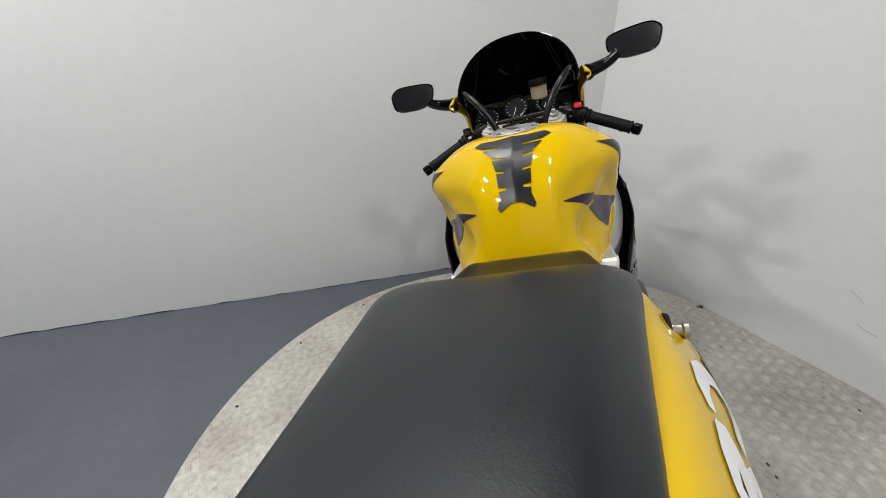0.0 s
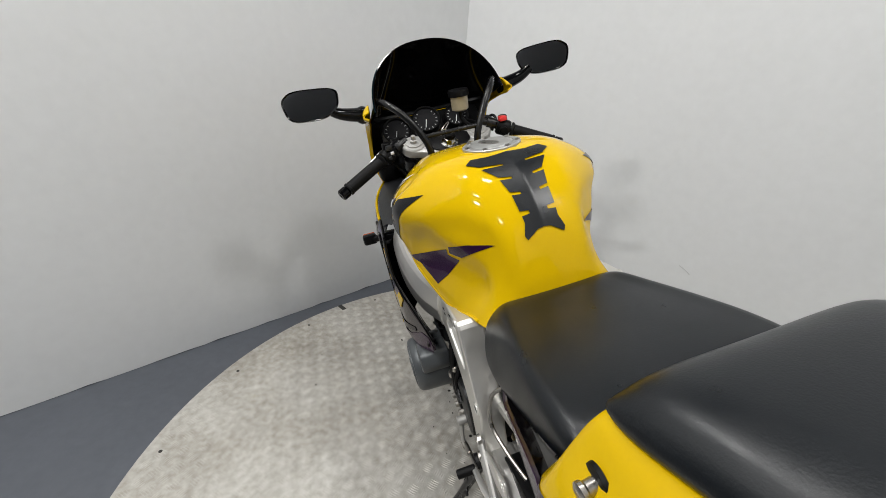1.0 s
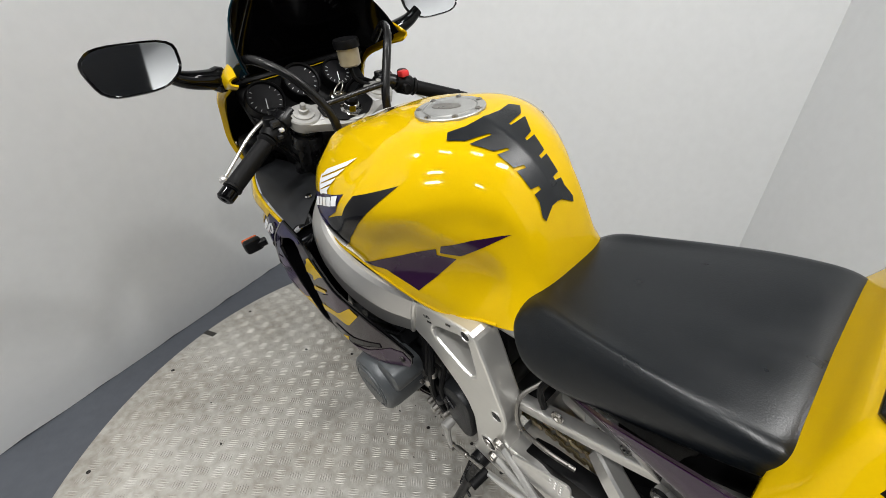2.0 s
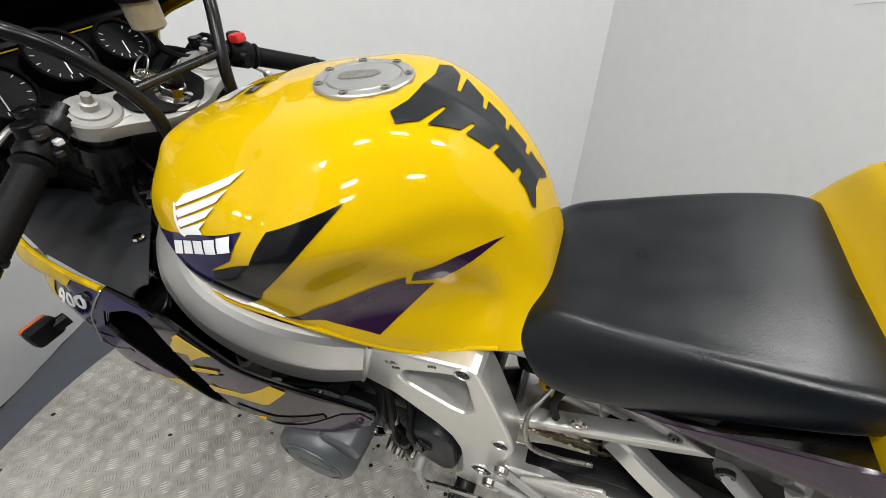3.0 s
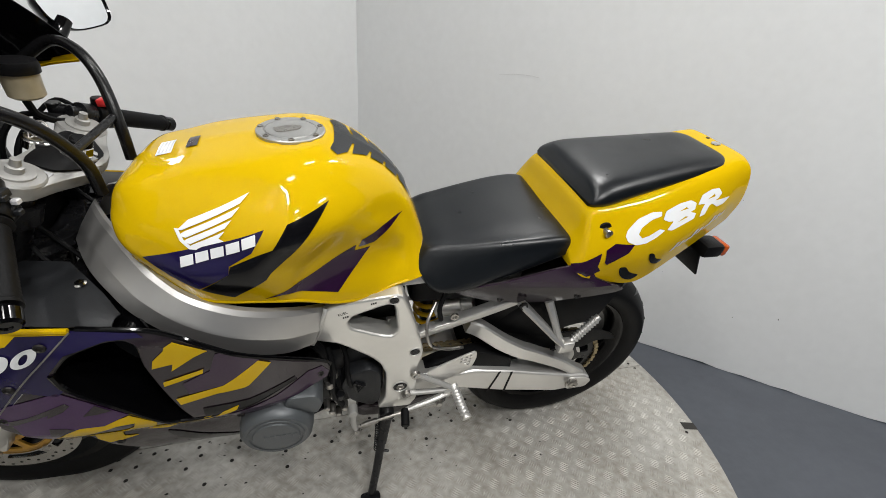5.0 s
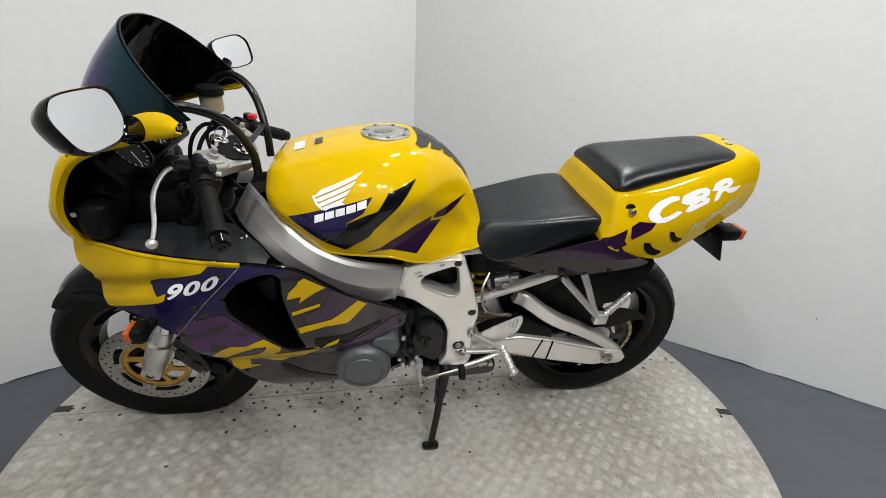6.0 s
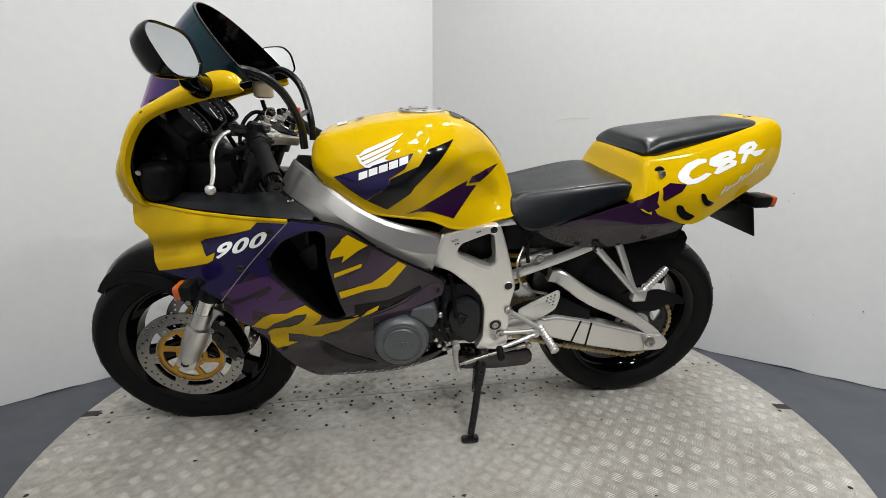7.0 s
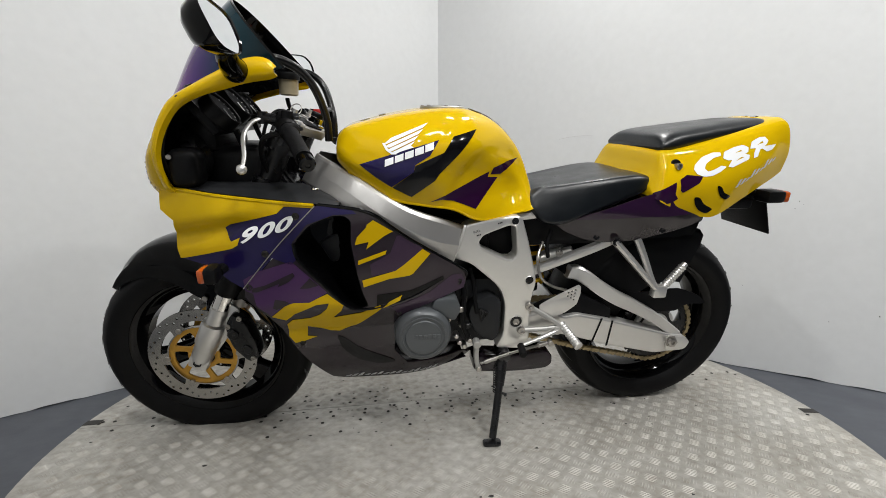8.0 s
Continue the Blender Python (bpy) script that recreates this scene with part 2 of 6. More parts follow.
def sticker(outer, tree, way=(0, 1, 0), start=None, holes=(), fine=0.012, proud=0.0012):
    """A thin film over a polygon in (x, z), pressed along way onto a surface."""
    bm = sheet(outer, holes, fine)
    way = Vector(way).normalized()
    for v in bm.verts:
        origin = start(v.co) if start else Vector((v.co.x, -1.0, v.co.z))
        hit, normal, _, _ = tree.ray_cast(origin, way)
        if hit is None:
            hit, normal, _, _ = tree.find_nearest(origin + way * 0.8)
        if normal.dot(way) > 0:
            normal = -normal
        v.co = hit + normal * proud
    return bm


# ---- the booth ----
DROP = -0.06
CORNERS = [Vector((-1.58, 0.13)), Vector((0.107, 1.61)), Vector((2.40, -0.46)), Vector((0.22, -2.64))]
HALL = [Vector((-3.2, -6.0)), Vector((-3.2, 2.6)), Vector((6.0, 2.6)), Vector((6.0, -6.0))]
HIGH = 3.3


def wall(name, a, b, label, mat=WALL):
    """A board wall from a to b with its thickness outside and a slightly broken lower edge."""
    along = (b - a).normalized()
    out = Vector((-along.y, along.x))
    length = (b - a).length
    bm = bmesh.new()
    cells = 60
    rnd = random.Random(name)
    foot = [DROP + 0.002 + (rnd.uniform(0, 0.006) if rnd.random() < 0.45 else 0.0) for _ in range(cells + 1)]
    inner = []
    for k in range(cells + 1):
        p = a + along * (length * k / cells)
        q = p + out * 0.03
        inner.append([bm.verts.new((p.x, p.y, foot[k])), bm.verts.new((p.x, p.y, HIGH)), bm.verts.new((q.x, q.y, HIGH)), bm.verts.new((q.x, q.y, foot[k]))])
    for s, t in zip(inner, inner[1:]):
        for j in range(4):
            bm.faces.new((s[j], s[(j + 1) % 4], t[(j + 1) % 4], t[j]))
    bm.faces.new(inner[0])
    bm.faces.new(inner[-1][::-1])
    return tagged(finish(name, bm, mat), label, "wall", kind="structure")


wall("wall_west", CORNERS[3], CORNERS[0], "white painted board wall with scuffs near the floor")
wall("wall_north", CORNERS[0], CORNERS[1], "white painted board wall behind the motorcycle")
wall("wall_east", CORNERS[1], CORNERS[2], "white painted board wall with a chipped lower edge")
for k, name in enumerate(("hall_wall_west", "hall_wall_north", "hall_wall_east", "hall_wall_south")):
    wall(name, HALL[k], HALL[(k + 1) % 4], "plain dark grey wall of the showroom round the booth", BACK)

tagged(finish("floor", box(-3.4, 6.2, -6.2, 2.8, DROP - 0.1, DROP), FLOOR), "grey painted concrete floor round the turntable", "floor", kind="structure")
# the ceiling is never in view; added dark so that it bounces little light
tagged(finish("ceiling", box(-3.4, 6.2, -6.2, 2.8, HIGH, HIGH + 0.05), CEILING), "unseen ceiling added over the booth, dark to hold back bounced light", "ceiling", kind="structure")


HANG = 3.05


def lamp(x, y, turn, long=0.34, wide=0.17, power=LAMP_POWER):
    """A ceiling batten lamp: housing, diffuser and the light that it gives."""
    base = new("ceiling_lamp")
    base.matrix_world = pose(x, y, HANG, 0, 0, turn)
    tagged(base, "white hanging batten lamp with a bright diffuser", "lamp", "ceiling lamps")
    part("housing", box(-long / 2, long / 2, -wide / 2, wide / 2, -0.05, -0.002, 0.006), WHITE, base)
    for e in (-1, 1):
        part("hanger_wire", rod((e * long * 0.35, 0, -0.004), (e * long * 0.35, 0, HIGH - HANG), 0.002, seg=6), STEEL, base)
    part("diffuser", box(-long / 2 + 0.015, long / 2 - 0.015, -wide / 2 + 0.015, wide / 2 - 0.015, -0.062, -0.051, 0.003), GLOW, base, "glowing white diffuser")
    data = bpy.data.lights.new("batten_light", "AREA")
    data.shape, data.size, data.size_y, data.energy, data.color = "RECTANGLE", long - 0.04, wide - 0.04, power, (0.993, 0.985, 0.966)
    ob = new("batten_light", data)
    ob.matrix_world = pose(x, y, HANG - 0.07, 0, 0, turn)


for x, y, turn, power in ((-0.72, -1.30, 41, 4.7), (0.90, 0.55, 41, 1.65), (-0.15, -0.55, 41, 0.6), (0.20, 0.20, 41, 0.4), (0.65, -1.95, 41, 2.8), (1.2, -2.7, 41, 4.2), (2.1, -1.5, 41, 3.4)):
    lamp(x, y, turn, power=LAMP_POWER * power)

# ---- turntable ----
HUB = Vector((0.07, 0.083))
RADIUS = 1.2
SEAM = 5.8
turntable = new("turntable")
turntable.matrix_world = pose(HUB.x, HUB.y, 0, 0, 0, SEAM)
tagged(turntable, "round turntable of worn aluminium checker plate in two halves", "turntable")
SEAM_Y = -0.020


def half_plate(sign):
    bm = bmesh.new()
    a0 = math.asin(SEAM_Y / RADIUS)
    loop = []
    for k in range(97):
        a = a0 + (math.pi - 2 * a0) * k / 96 if sign > 0 else math.pi - a0 + (math.pi + 2 * a0) * k / 96
        loop.append(Vector((RADIUS * math.cos(a), RADIUS * math.sin(a) + sign * 0.0012, -0.006)))
    low = [bm.verts.new(p) for p in loop]
    top = [bm.verts.new((p.x, p.y, 0)) for p in loop]
    n = len(loop)
    for k in range(n):
        bm.faces.new((low[k], low[(k + 1) % n], top[(k + 1) % n], top[k]))
    bm.faces.new(top)
    bm.faces.new(low[::-1])
    return bm


for sign in (1, -1):
    part("plate", half_plate(sign), PLATE, turntable, "worn checker plate half", 30)
part("drum", lathe([(0, RADIUS - 0.03), (0.05, RADIUS - 0.03)], (0, 0, DROP), (0, 0, 1), 96), DIRT, turntable, "dark turntable base below the plates")


def tread():
    """Five-bar tread: groups of low lozenge bars, turned by a right angle from group to group."""
    step, rise = 0.0407, 0.0009
    count = int(RADIUS / step) + 1
    lean = radians(45)
    verts, faces = [], []
    for i in range(-count, count + 1):
        for j in range(-count, count + 1):
            cx, cy = (i * math.cos(lean) - j * math.sin(lean)) * step, (i * math.sin(lean) + j * math.cos(lean)) * step
            if math.hypot(cx, cy) > RADIUS - 0.02 or abs(cy - SEAM_Y) < 0.018:
                continue
            turn = lean + (math.pi / 2 if (i + j) % 2 else 0)
            ux, uy = math.cos(turn), math.sin(turn)
            for k in range(5):
                off, half, wide = (k - 2) * 0.0066, 0.0155 - abs(k - 2) * 0.0010, 0.0020
                mx, my = cx - uy * off, cy + ux * off
                n = len(verts)
                verts += [(mx + ux * half, my + uy * half, 0.0), (mx - uy * wide, my + ux * wide, 0.0), (mx - ux * half, my - uy * half, 0.0), (mx + uy * wide, my - ux * wide, 0.0)]
                verts += [(mx + ux * half * 0.6, my + uy * half * 0.6, rise), (mx - ux * half * 0.6, my - uy * half * 0.6, rise)]
                faces += [(n, n + 1, n + 5, n + 4), (n + 1, n + 2, n + 5), (n + 2, n + 3, n + 4, n + 5), (n + 3, n, n + 4)]
    mesh = bpy.data.meshes.new("tread")
    mesh.from_pydata(verts, [], faces)
    bm = bmesh.new()
    bm.from_mesh(mesh)
    bpy.data.meshes.remove(mesh)
    return bm


tagged(part("tread", tread(), TREAD, turntable, "raised bars of the checker plate", 20), kind="stuff")

screw = part("screw", lathe([(0, 0.0056), (0.0012, 0.0052), (0.002, 0.0036), (0.0012, 0.0030), (0.0008, 0.001)], (0, 0, 0), (0, 0, 1), 10), SCREW, turntable, "sunk steel plate screw")
screw.location = (-1.15, SEAM_Y + 0.03, 0)
spots = []
rnd = random.Random(5)
for row, step, lo, hi in ((0.026, 0.105, -1.12, 1.12), (-0.026, 0.105, -1.08, 1.12), (0.060, 0.085, -0.62, 0.62), (-0.062, 0.078, -0.66, 0.45), (0.100, 0.120, -0.55, 0.70), (-0.105, 0.130, -0.60, 0.40), (-0.160, 0.210, -0.62, 0.40)):
    x = lo
    while x < hi:
        spots.append((x + rnd.uniform(-0.016, 0.016), SEAM_Y + row + rnd.uniform(-0.006, 0.006)))
        x += step
for k in range(20):
    a = 2 * math.pi * k / 20
    spots.append((1.155 * math.cos(a), 1.155 * math.sin(a)))
for x, y in spots:
    if math.hypot(x, y) < RADIUS - 0.02:
        ob = screw.copy()
        scene.collection.objects.link(ob)
        ob.location = (x, y, 0)

# edge notches, dirt and marks on the plates
for deg, long in ((-16.6, 0.03), (179.4, 0.03), (143.4, 0.018), (206.4, 0.022), (30.4, 0.02)):
    a = radians(deg)
    b = box(RADIUS - 0.045, RADIUS + 0.002, -long / 2, long / 2, 0.0004, 0.0018, 0.0006, 1)
    part("edge_mark", moved(b, pose(0, 0, 0, 0, 0, deg)), DIRT, turntable, "dark mark at the plate edge")
rnd = random.Random(11)
for k in range(150):
    r, a = RADIUS * math.sqrt(rnd.uniform(0.03, 0.94)), rnd.uniform(0, 2 * math.pi)
    size = rnd.uniform(0.0025, 0.007)
    if k >= 46:
        # grit gathers along the seam under the motorcycle
        cx, cy = rnd.gauss(0.05, 0.34), SEAM_Y + rnd.gauss(-0.02, 0.11)
        r, a, size = min(math.hypot(cx, cy), RADIUS - 0.03), math.atan2(cy, cx), rnd.uniform(0.0015, 0.0040)
    b = bmesh.new()
    rings(b, [[Vector((r * math.cos(a) + size * q * (1 + 0.5 * math.sin(3 * t + k)) * math.cos(t), r * math.sin(a) + size * q * math.sin(t) * 0.7, h)) for t in [2 * math.pi * j / 8 for j in range(8)]] for q, h in ((1.0, 0.0006), (0.7, 0.0016))])
    part("crumb", b, DIRT, turntable, "small crumb of dark dirt")


def wall_mark(name, a, b, along, height, points, wide, mat, label):
    """A thin scratch on a wall: points of (along, up) round its place."""
    way = (b - a).normalized()
    inward = Vector((way.y, -way.x))
    line = []
    for u, z in points:
        p = a + way * (along + u) + inward * 0.0006
        line.append(Vector((p.x, p.y, height + z)))
    return tagged(finish(name, tube(line, wide, 6, 3), mat), label, "scratch", kind="structure")


SCUFF = material("grey_scuff", (0.54, 0.54, 0.54), 0.7, vary=0.3, scale=40)
wall_mark("trim_scratch_1", CORNERS[1], CORNERS[2], 0.90, 1.10, [(0, 0), (0.07, 0.006), (0.15, 0.004), (0.2, -0.004)], 0.0008, SCUFF, "thin grey scratch on the white wall")
wall_mark("trim_scratch_2", CORNERS[1], CORNERS[2], 1.62, 0.25, [(0, 0), (0.03, -0.02), (0.05, -0.03)], 0.0016, SCUFF, "small grey scuff on the white wall")
wall_mark("trim_scratch_3", CORNERS[0], CORNERS[1], 1.30, 0.34, [(0, 0.01), (0.03, -0.005), (0.05, -0.02)], 0.0018, SCUFF, "small grey scuff on the white wall")
wall_mark("trim_scratch_4", CORNERS[0], CORNERS[1], 1.36, 0.24, [(0, 0), (0.03, -0.012), (0.06, -0.016)], 0.0018, SCUFF, "small grey scuff on the white wall")
for k, (along, height, size) in enumerate(((1.980, 0.715, 0.0016), (1.967, 0.683, 0.0013), (1.995, 0.700, 0.0009), (1.43, 0.60, 0.0009), (2.245, 0.250, 0.0018), (2.10, 0.205, 0.0013), (1.80, 0.33, 0.0010))):
    wall_mark(f"trim_fleck_{k + 1}", CORNERS[1], CORNERS[2], along, height, [(0, 0), (size * 0.8, -size * 1.2), (size * 1.1, -size * 2.6)], size, DIRT, "tiny dark fleck on the white wall")


# ---- motorcycle ----
# Its own axes: x to the rear, y to its right side, z up, origin on the ground between the wheels.
motorcycle = new("motorcycle")
motorcycle.matrix_world = pose(0, 0.05, 0, 14.3, 0, 0) @ pose(0, 0, 0, 0, 0, 3.5)
tagged(motorcycle, "yellow and purple sports motorcycle leaning on its side stand", "motorcycle")
BIKE = motorcycle

RAKE = radians(25.5)
STEM = Vector((-0.345, 0, 0.95))
UP = Vector((math.sin(RAKE), 0, math.cos(RAKE)))
FORE = Vector((-math.cos(RAKE), 0, math.sin(RAKE)))
STEER = Matrix.Translation(STEM) @ Matrix.Rotation(radians(-1.5), 4, UP) @ Matrix.Translation(-STEM)
HEAD = STEM - UP * 0.033
FRONT = Vector((-0.702, 0, 0.287))
REAR = Vector((0.712, 0, 0.303))


def steered(bm):
    return moved(bm, STEER)


# ---- wheels ----
def tyre(hub, radius, width, rim):
    half = width / 2
    side = radius - rim
    prof = [(-half * 0.62, rim - 0.004), (-half * 0.84, rim + side * 0.14), (-half * 0.98, rim + side * 0.42), (-half * 0.99, rim + side * 0.58)]
    for k in range(-8, 9):
        a = radians(k * 66 / 8)
        prof.append((half * 0.97 * math.sin(a) / math.sin(radians(66)), radius - (1 - math.cos(a)) * side * 0.62))
    prof += [(-d, r) for d, r in prof[3::-1]]
    return lathe(prof, hub, (0, 1, 0), 72, cap=False)


def tread_cuts(hub, radius, width, count):
    """Slanted grooves in the tread, as thin dark inlays."""
    bm = bmesh.new()
    half, side = width / 2, radius * 0.26
    for k in range(count):
        for flip in (-1, 1):
            a0 = 2 * math.pi * (k + (0.5 if flip > 0 else 0)) / count
            strip = []
            for j in range(7):
                t = j / 6
                lat = radians(12 + 42 * t)
                d = flip * half * 0.97 * math.sin(lat) / math.sin(radians(66))
                r = radius - (1 - math.cos(lat)) * side * 0.62 * 1.0 + 0.0007
                ang = a0 + t * 0.2
                wide = 0.008 * math.sin(math.pi * (0.15 + 0.8 * t)) / radius
                strip.append([bm.verts.new((hub.x + r * math.cos(ang + s * wide), hub.y + d, hub.z + r * math.sin(ang + s * wide))) for s in (-1, 1)])
            for p, q in zip(strip, strip[1:]):
                bm.faces.new((p[0], p[1], q[1], q[0]))
    return bm


def rim(hub, radius, width, hub_r, hub_w):
    """Cast wheel: rim barrel, hub and three forked spokes."""
    h = width / 2
    barrel = lathe([(-h, radius + 0.010), (-h - 0.004, radius + 0.004), (-h, radius - 0.006), (-h + 0.012, radius - 0.016), (-h * 0.45, radius - 0.032), (h * 0.45, radius - 0.032), (h - 0.012, radius - 0.016), (h, radius - 0.006), (h + 0.004, radius + 0.004), (h, radius + 0.010), (h - 0.01, radius - 0.004), (-h + 0.01, radius - 0.004), (-h, radius + 0.010)], hub, (0, 1, 0), 64, cap=False)
    centre = lathe([(-hub_w, hub_r * 0.62), (-hub_w, hub_r * 0.8), (-hub_w * 0.6, hub_r), (hub_w * 0.6, hub_r), (hub_w, hub_r * 0.8), (hub_w, hub_r * 0.62)], hub, (0, 1, 0), 32)
    spokes = []
    for k in range(3):
        a = radians(78 + 120 * k)
        b = bmesh.new()
        loops = []
        for j in range(6):
            t = j / 5
            r = hub_r * 0.8 + (radius - 0.03 - hub_r * 0.8) * t
            wide = 0.030 + 0.012 * (1 - t) ** 2 + 0.022 * t**3
            deep = 0.026 - 0.006 * t
            u, w = Vector((math.cos(a), 0, math.sin(a))), Vector((-math.sin(a), 0, math.cos(a)))
            loops.append([hub + u * r + w * wide * math.cos(q) * (0.9 if abs(math.cos(q)) > 0.7 else 1) + Vector((0, deep * math.sin(q), 0)) for q in [2 * math.pi * m / 12 for m in range(12)]])
        rings(b, loops)
        spokes.append(b)
    return barrel, centre, spokes


def brake_disc(hub, y, r0, r1, thick=0.005, windows=0):
    """A drilled ring: the holes go through it; windows leave tabs for the bobbins."""
    def spot(r, a):
        return Vector((hub.x + r * math.cos(a), hub.z + r * math.sin(a)))
    outer = [spot(r1, 2 * math.pi * k / 80) for k in range(80)]
    holes = [[spot(r0, 2 * math.pi * k / 60) for k in range(60)]]
    lo = r0
    if windows:
        lo = r0 + (r1 - r0) * 0.44
        for k in range(windows):
            m, half = 2 * math.pi * (k + 0.5) / windows + 0.05, 0.72 * math.pi / windows
            low, high = r0 + 0.004, lo - 0.003
            holes.append(rounded([spot(high, m - half + 2 * half * q / 6) for q in range(7)] + [spot(low, m + half * 0.86 - 2 * half * 0.86 * q / 4) for q in range(5)], 2, 0.2))
    count = 48 if windows else 30
    for k in range(count):
        a = 2 * math.pi * k / count
        r = lo + (r1 - lo) * (0.26, 0.52, 0.78, 0.52)[k % 4]
        q, c = 0.0038, spot(r, a)
        holes.append([c + Vector((q * math.cos(m * math.pi / 3), q * math.sin(m * math.pi / 3))) for m in range(6)])
    return slab(outer, y, y + thick, holes)


def carrier(hub, y, r0, r1, thick=0.006):
    """Gold disc carrier: inner ring, rim ring and pairs of arms, with windows between."""
    outer = [Vector((hub.x + r1 * math.cos(a), hub.z + r1 * math.sin(a))) for a in [2 * math.pi * k / 48 for k in range(48)]]
    holes = [[Vector((hub.x + r0 * math.cos(a), hub.z + r0 * math.sin(a))) for a in [2 * math.pi * k / 32 for k in range(32)]]]
    for lo, hi, count, lean, part_of in ((0.044, 0.080, 6, 0.20, 0.80),):
        for k in range(count):
            m = 2 * math.pi * k / count
            half = part_of * math.pi / count
            pts = [(lo, m - half * 0.8), (lo, m), (lo, m + half * 0.8)] + [(hi, m + lean + half - 2 * half * q / 4) for q in range(5)]
            holes.append(rounded([Vector((hub.x + r * math.cos(t), hub.z + r * math.sin(t))) for r, t in pts], 2, 0.25))
    return slab(outer, y, y + thick, holes, 0.0008)


def wheel(name, hub, radius, width, rim_r, label, front):
    turn = steered if front else (lambda b: b)
    barrel, centre, spokes = rim(hub, rim_r, width * 0.72, 0.035 if front else 0.06, 0.055 if front else 0.07)
    w = part(name, turn(barrel), BLACK_GLOSS, BIKE, label)
    part("hub", turn(centre), BLACK_GLOSS, w)
    for spoke in spokes:
        part("spoke", turn(spoke), BLACK_GLOSS, w)
    part("tyre", turn(tyre(hub, radius, width, rim_r)), RUBBER, w, "black road tyre with slanted grooves", 50)
    part("tyre_groove_set", turn(tread_cuts(hub, radius, width, 26)), BLACK_METAL, w, "cut grooves of the tyre")
    if front:
        for s in (-1, 1):
            part("brake_disc", turn(brake_disc(hub, s * 0.082 - 0.0025, 0.093, 0.148, windows=6)), DISC_STEEL, w, "drilled steel brake disc")
            part("disc_carrier", turn(carrier(hub, s * 0.078 - 0.003, 0.030, 0.095)), GOLD, w, "gold disc carrier")
            for k in range(6):
                a = 2 * math.pi * k / 6 + 0.05
                c = hub + Vector((0.0985 * math.cos(a), s * 0.082, 0.0985 * math.sin(a)))
                part("bobbin", turn(rod(c + Vector((0, -0.006, 0)), c + Vector((0, 0.006, 0)), 0.0085, seg=12)), STEEL, w)
    return w


wheel("front_wheel", FRONT, 0.300, 0.130, 0.212, "black cast front wheel with gold disc carriers", True)
rear_wheel = wheel("rear_wheel", REAR, 0.315, 0.180, 0.222, "black cast rear wheel with a wide tyre", False)


# ---- fork, steering ----
def on_fork(along, side):
    """A point on a fork leg: along is the way down from the cap."""
    return STEM + FORE * 0.036 + Vector((0, side * 0.100, 0)) - UP * along


for s in (-1, 1):
    leg = part("fork_leg", steered(rod(on_fork(0.028, s), on_fork(0.48, s), 0.0265, seg=24)), BLACK_METAL, BIKE, "black upper fork tube")
    part("stanchion", steered(rod(on_fork(0.47, s), on_fork(0.58, s), 0.0235, seg=24)), CHROME, leg, "polished fork tube")
    part("fork_guard", steered(rod(on_fork(0.44, s), on_fork(0.525, s), 0.033, 0.031, seg=24)), BLACK_PLASTIC, leg)
    slider = join(
        lathe([(0, 0.020), (0.003, 0.0250), (0.052, 0.0250), (0.056, 0.0325), (0.062, 0.0335), (0.122, 0.0335), (0.128, 0.030), (0.170, 0.029), (0.185, 0.024), (0.19, 0.016)], on_fork(0.57, s), -UP, 28),
        rod(FRONT + Vector((0, s * 0.082, 0)), FRONT + Vector((0, s * 0.116, 0)), 0.027, seg=24),
        moved(box(-0.026, 0.026, -0.016, 0.016, -0.030, 0.034, 0.006), Matrix.Translation(FRONT + Vector((0.004, s * 0.102, 0.006))) @ Matrix.Rotation(RAKE, 4, "Y")),
    )
    part("slider", steered(slider), ALUMINIUM, leg, "grey alloy fork slider")
    part("axle_nut", steered(lathe([(0, 0.013), (0.006, 0.012), (0.006, 0.008), (0.001, 0.007)], FRONT + Vector((0, s * 0.1185, 0)), (0, s, 0), 6)), BLACK_METAL, leg)
    part("caliper_bracket", steered(slab(rounded([(-0.66, 0.30), (-0.63, 0.34), (-0.585, 0.40), (-0.575, 0.44), (-0.60, 0.46), (-0.635, 0.40)], 2), s * 0.098 - 0.005, s * 0.098 + 0.005, (), 0.001)), ALUMINIUM, leg)
    cal = join(
        slab(rounded([(-0.600, 0.335), (-0.560, 0.285), (-0.530, 0.300), (-0.535, 0.345), (-0.560, 0.415), (-0.590, 0.440), (-0.612, 0.400)], 3), s * 0.100 - 0.028, s * 0.100 + 0.026, (), 0.005),
        rod((-0.592, s * 0.1, 0.378), (-0.592, s * 0.133, 0.378), 0.017, 0.015),
        rod((-0.562, s * 0.1, 0.328), (-0.562, s * 0.133, 0.328), 0.017, 0.015),
    )
    part("brake_caliper", steered(cal), BLACK_METAL, leg, "black four-piston brake caliper")
    part("cap_bolt", steered(join(lathe([(0, 0.0235), (0.004, 0.0235), (0.005, 0.011), (0.014, 0.011), (0.015, 0.007), (0.026, 0.006)], on_fork(0.021, s), UP, 24))), SATIN, leg, "satin fork cap with adjuster")

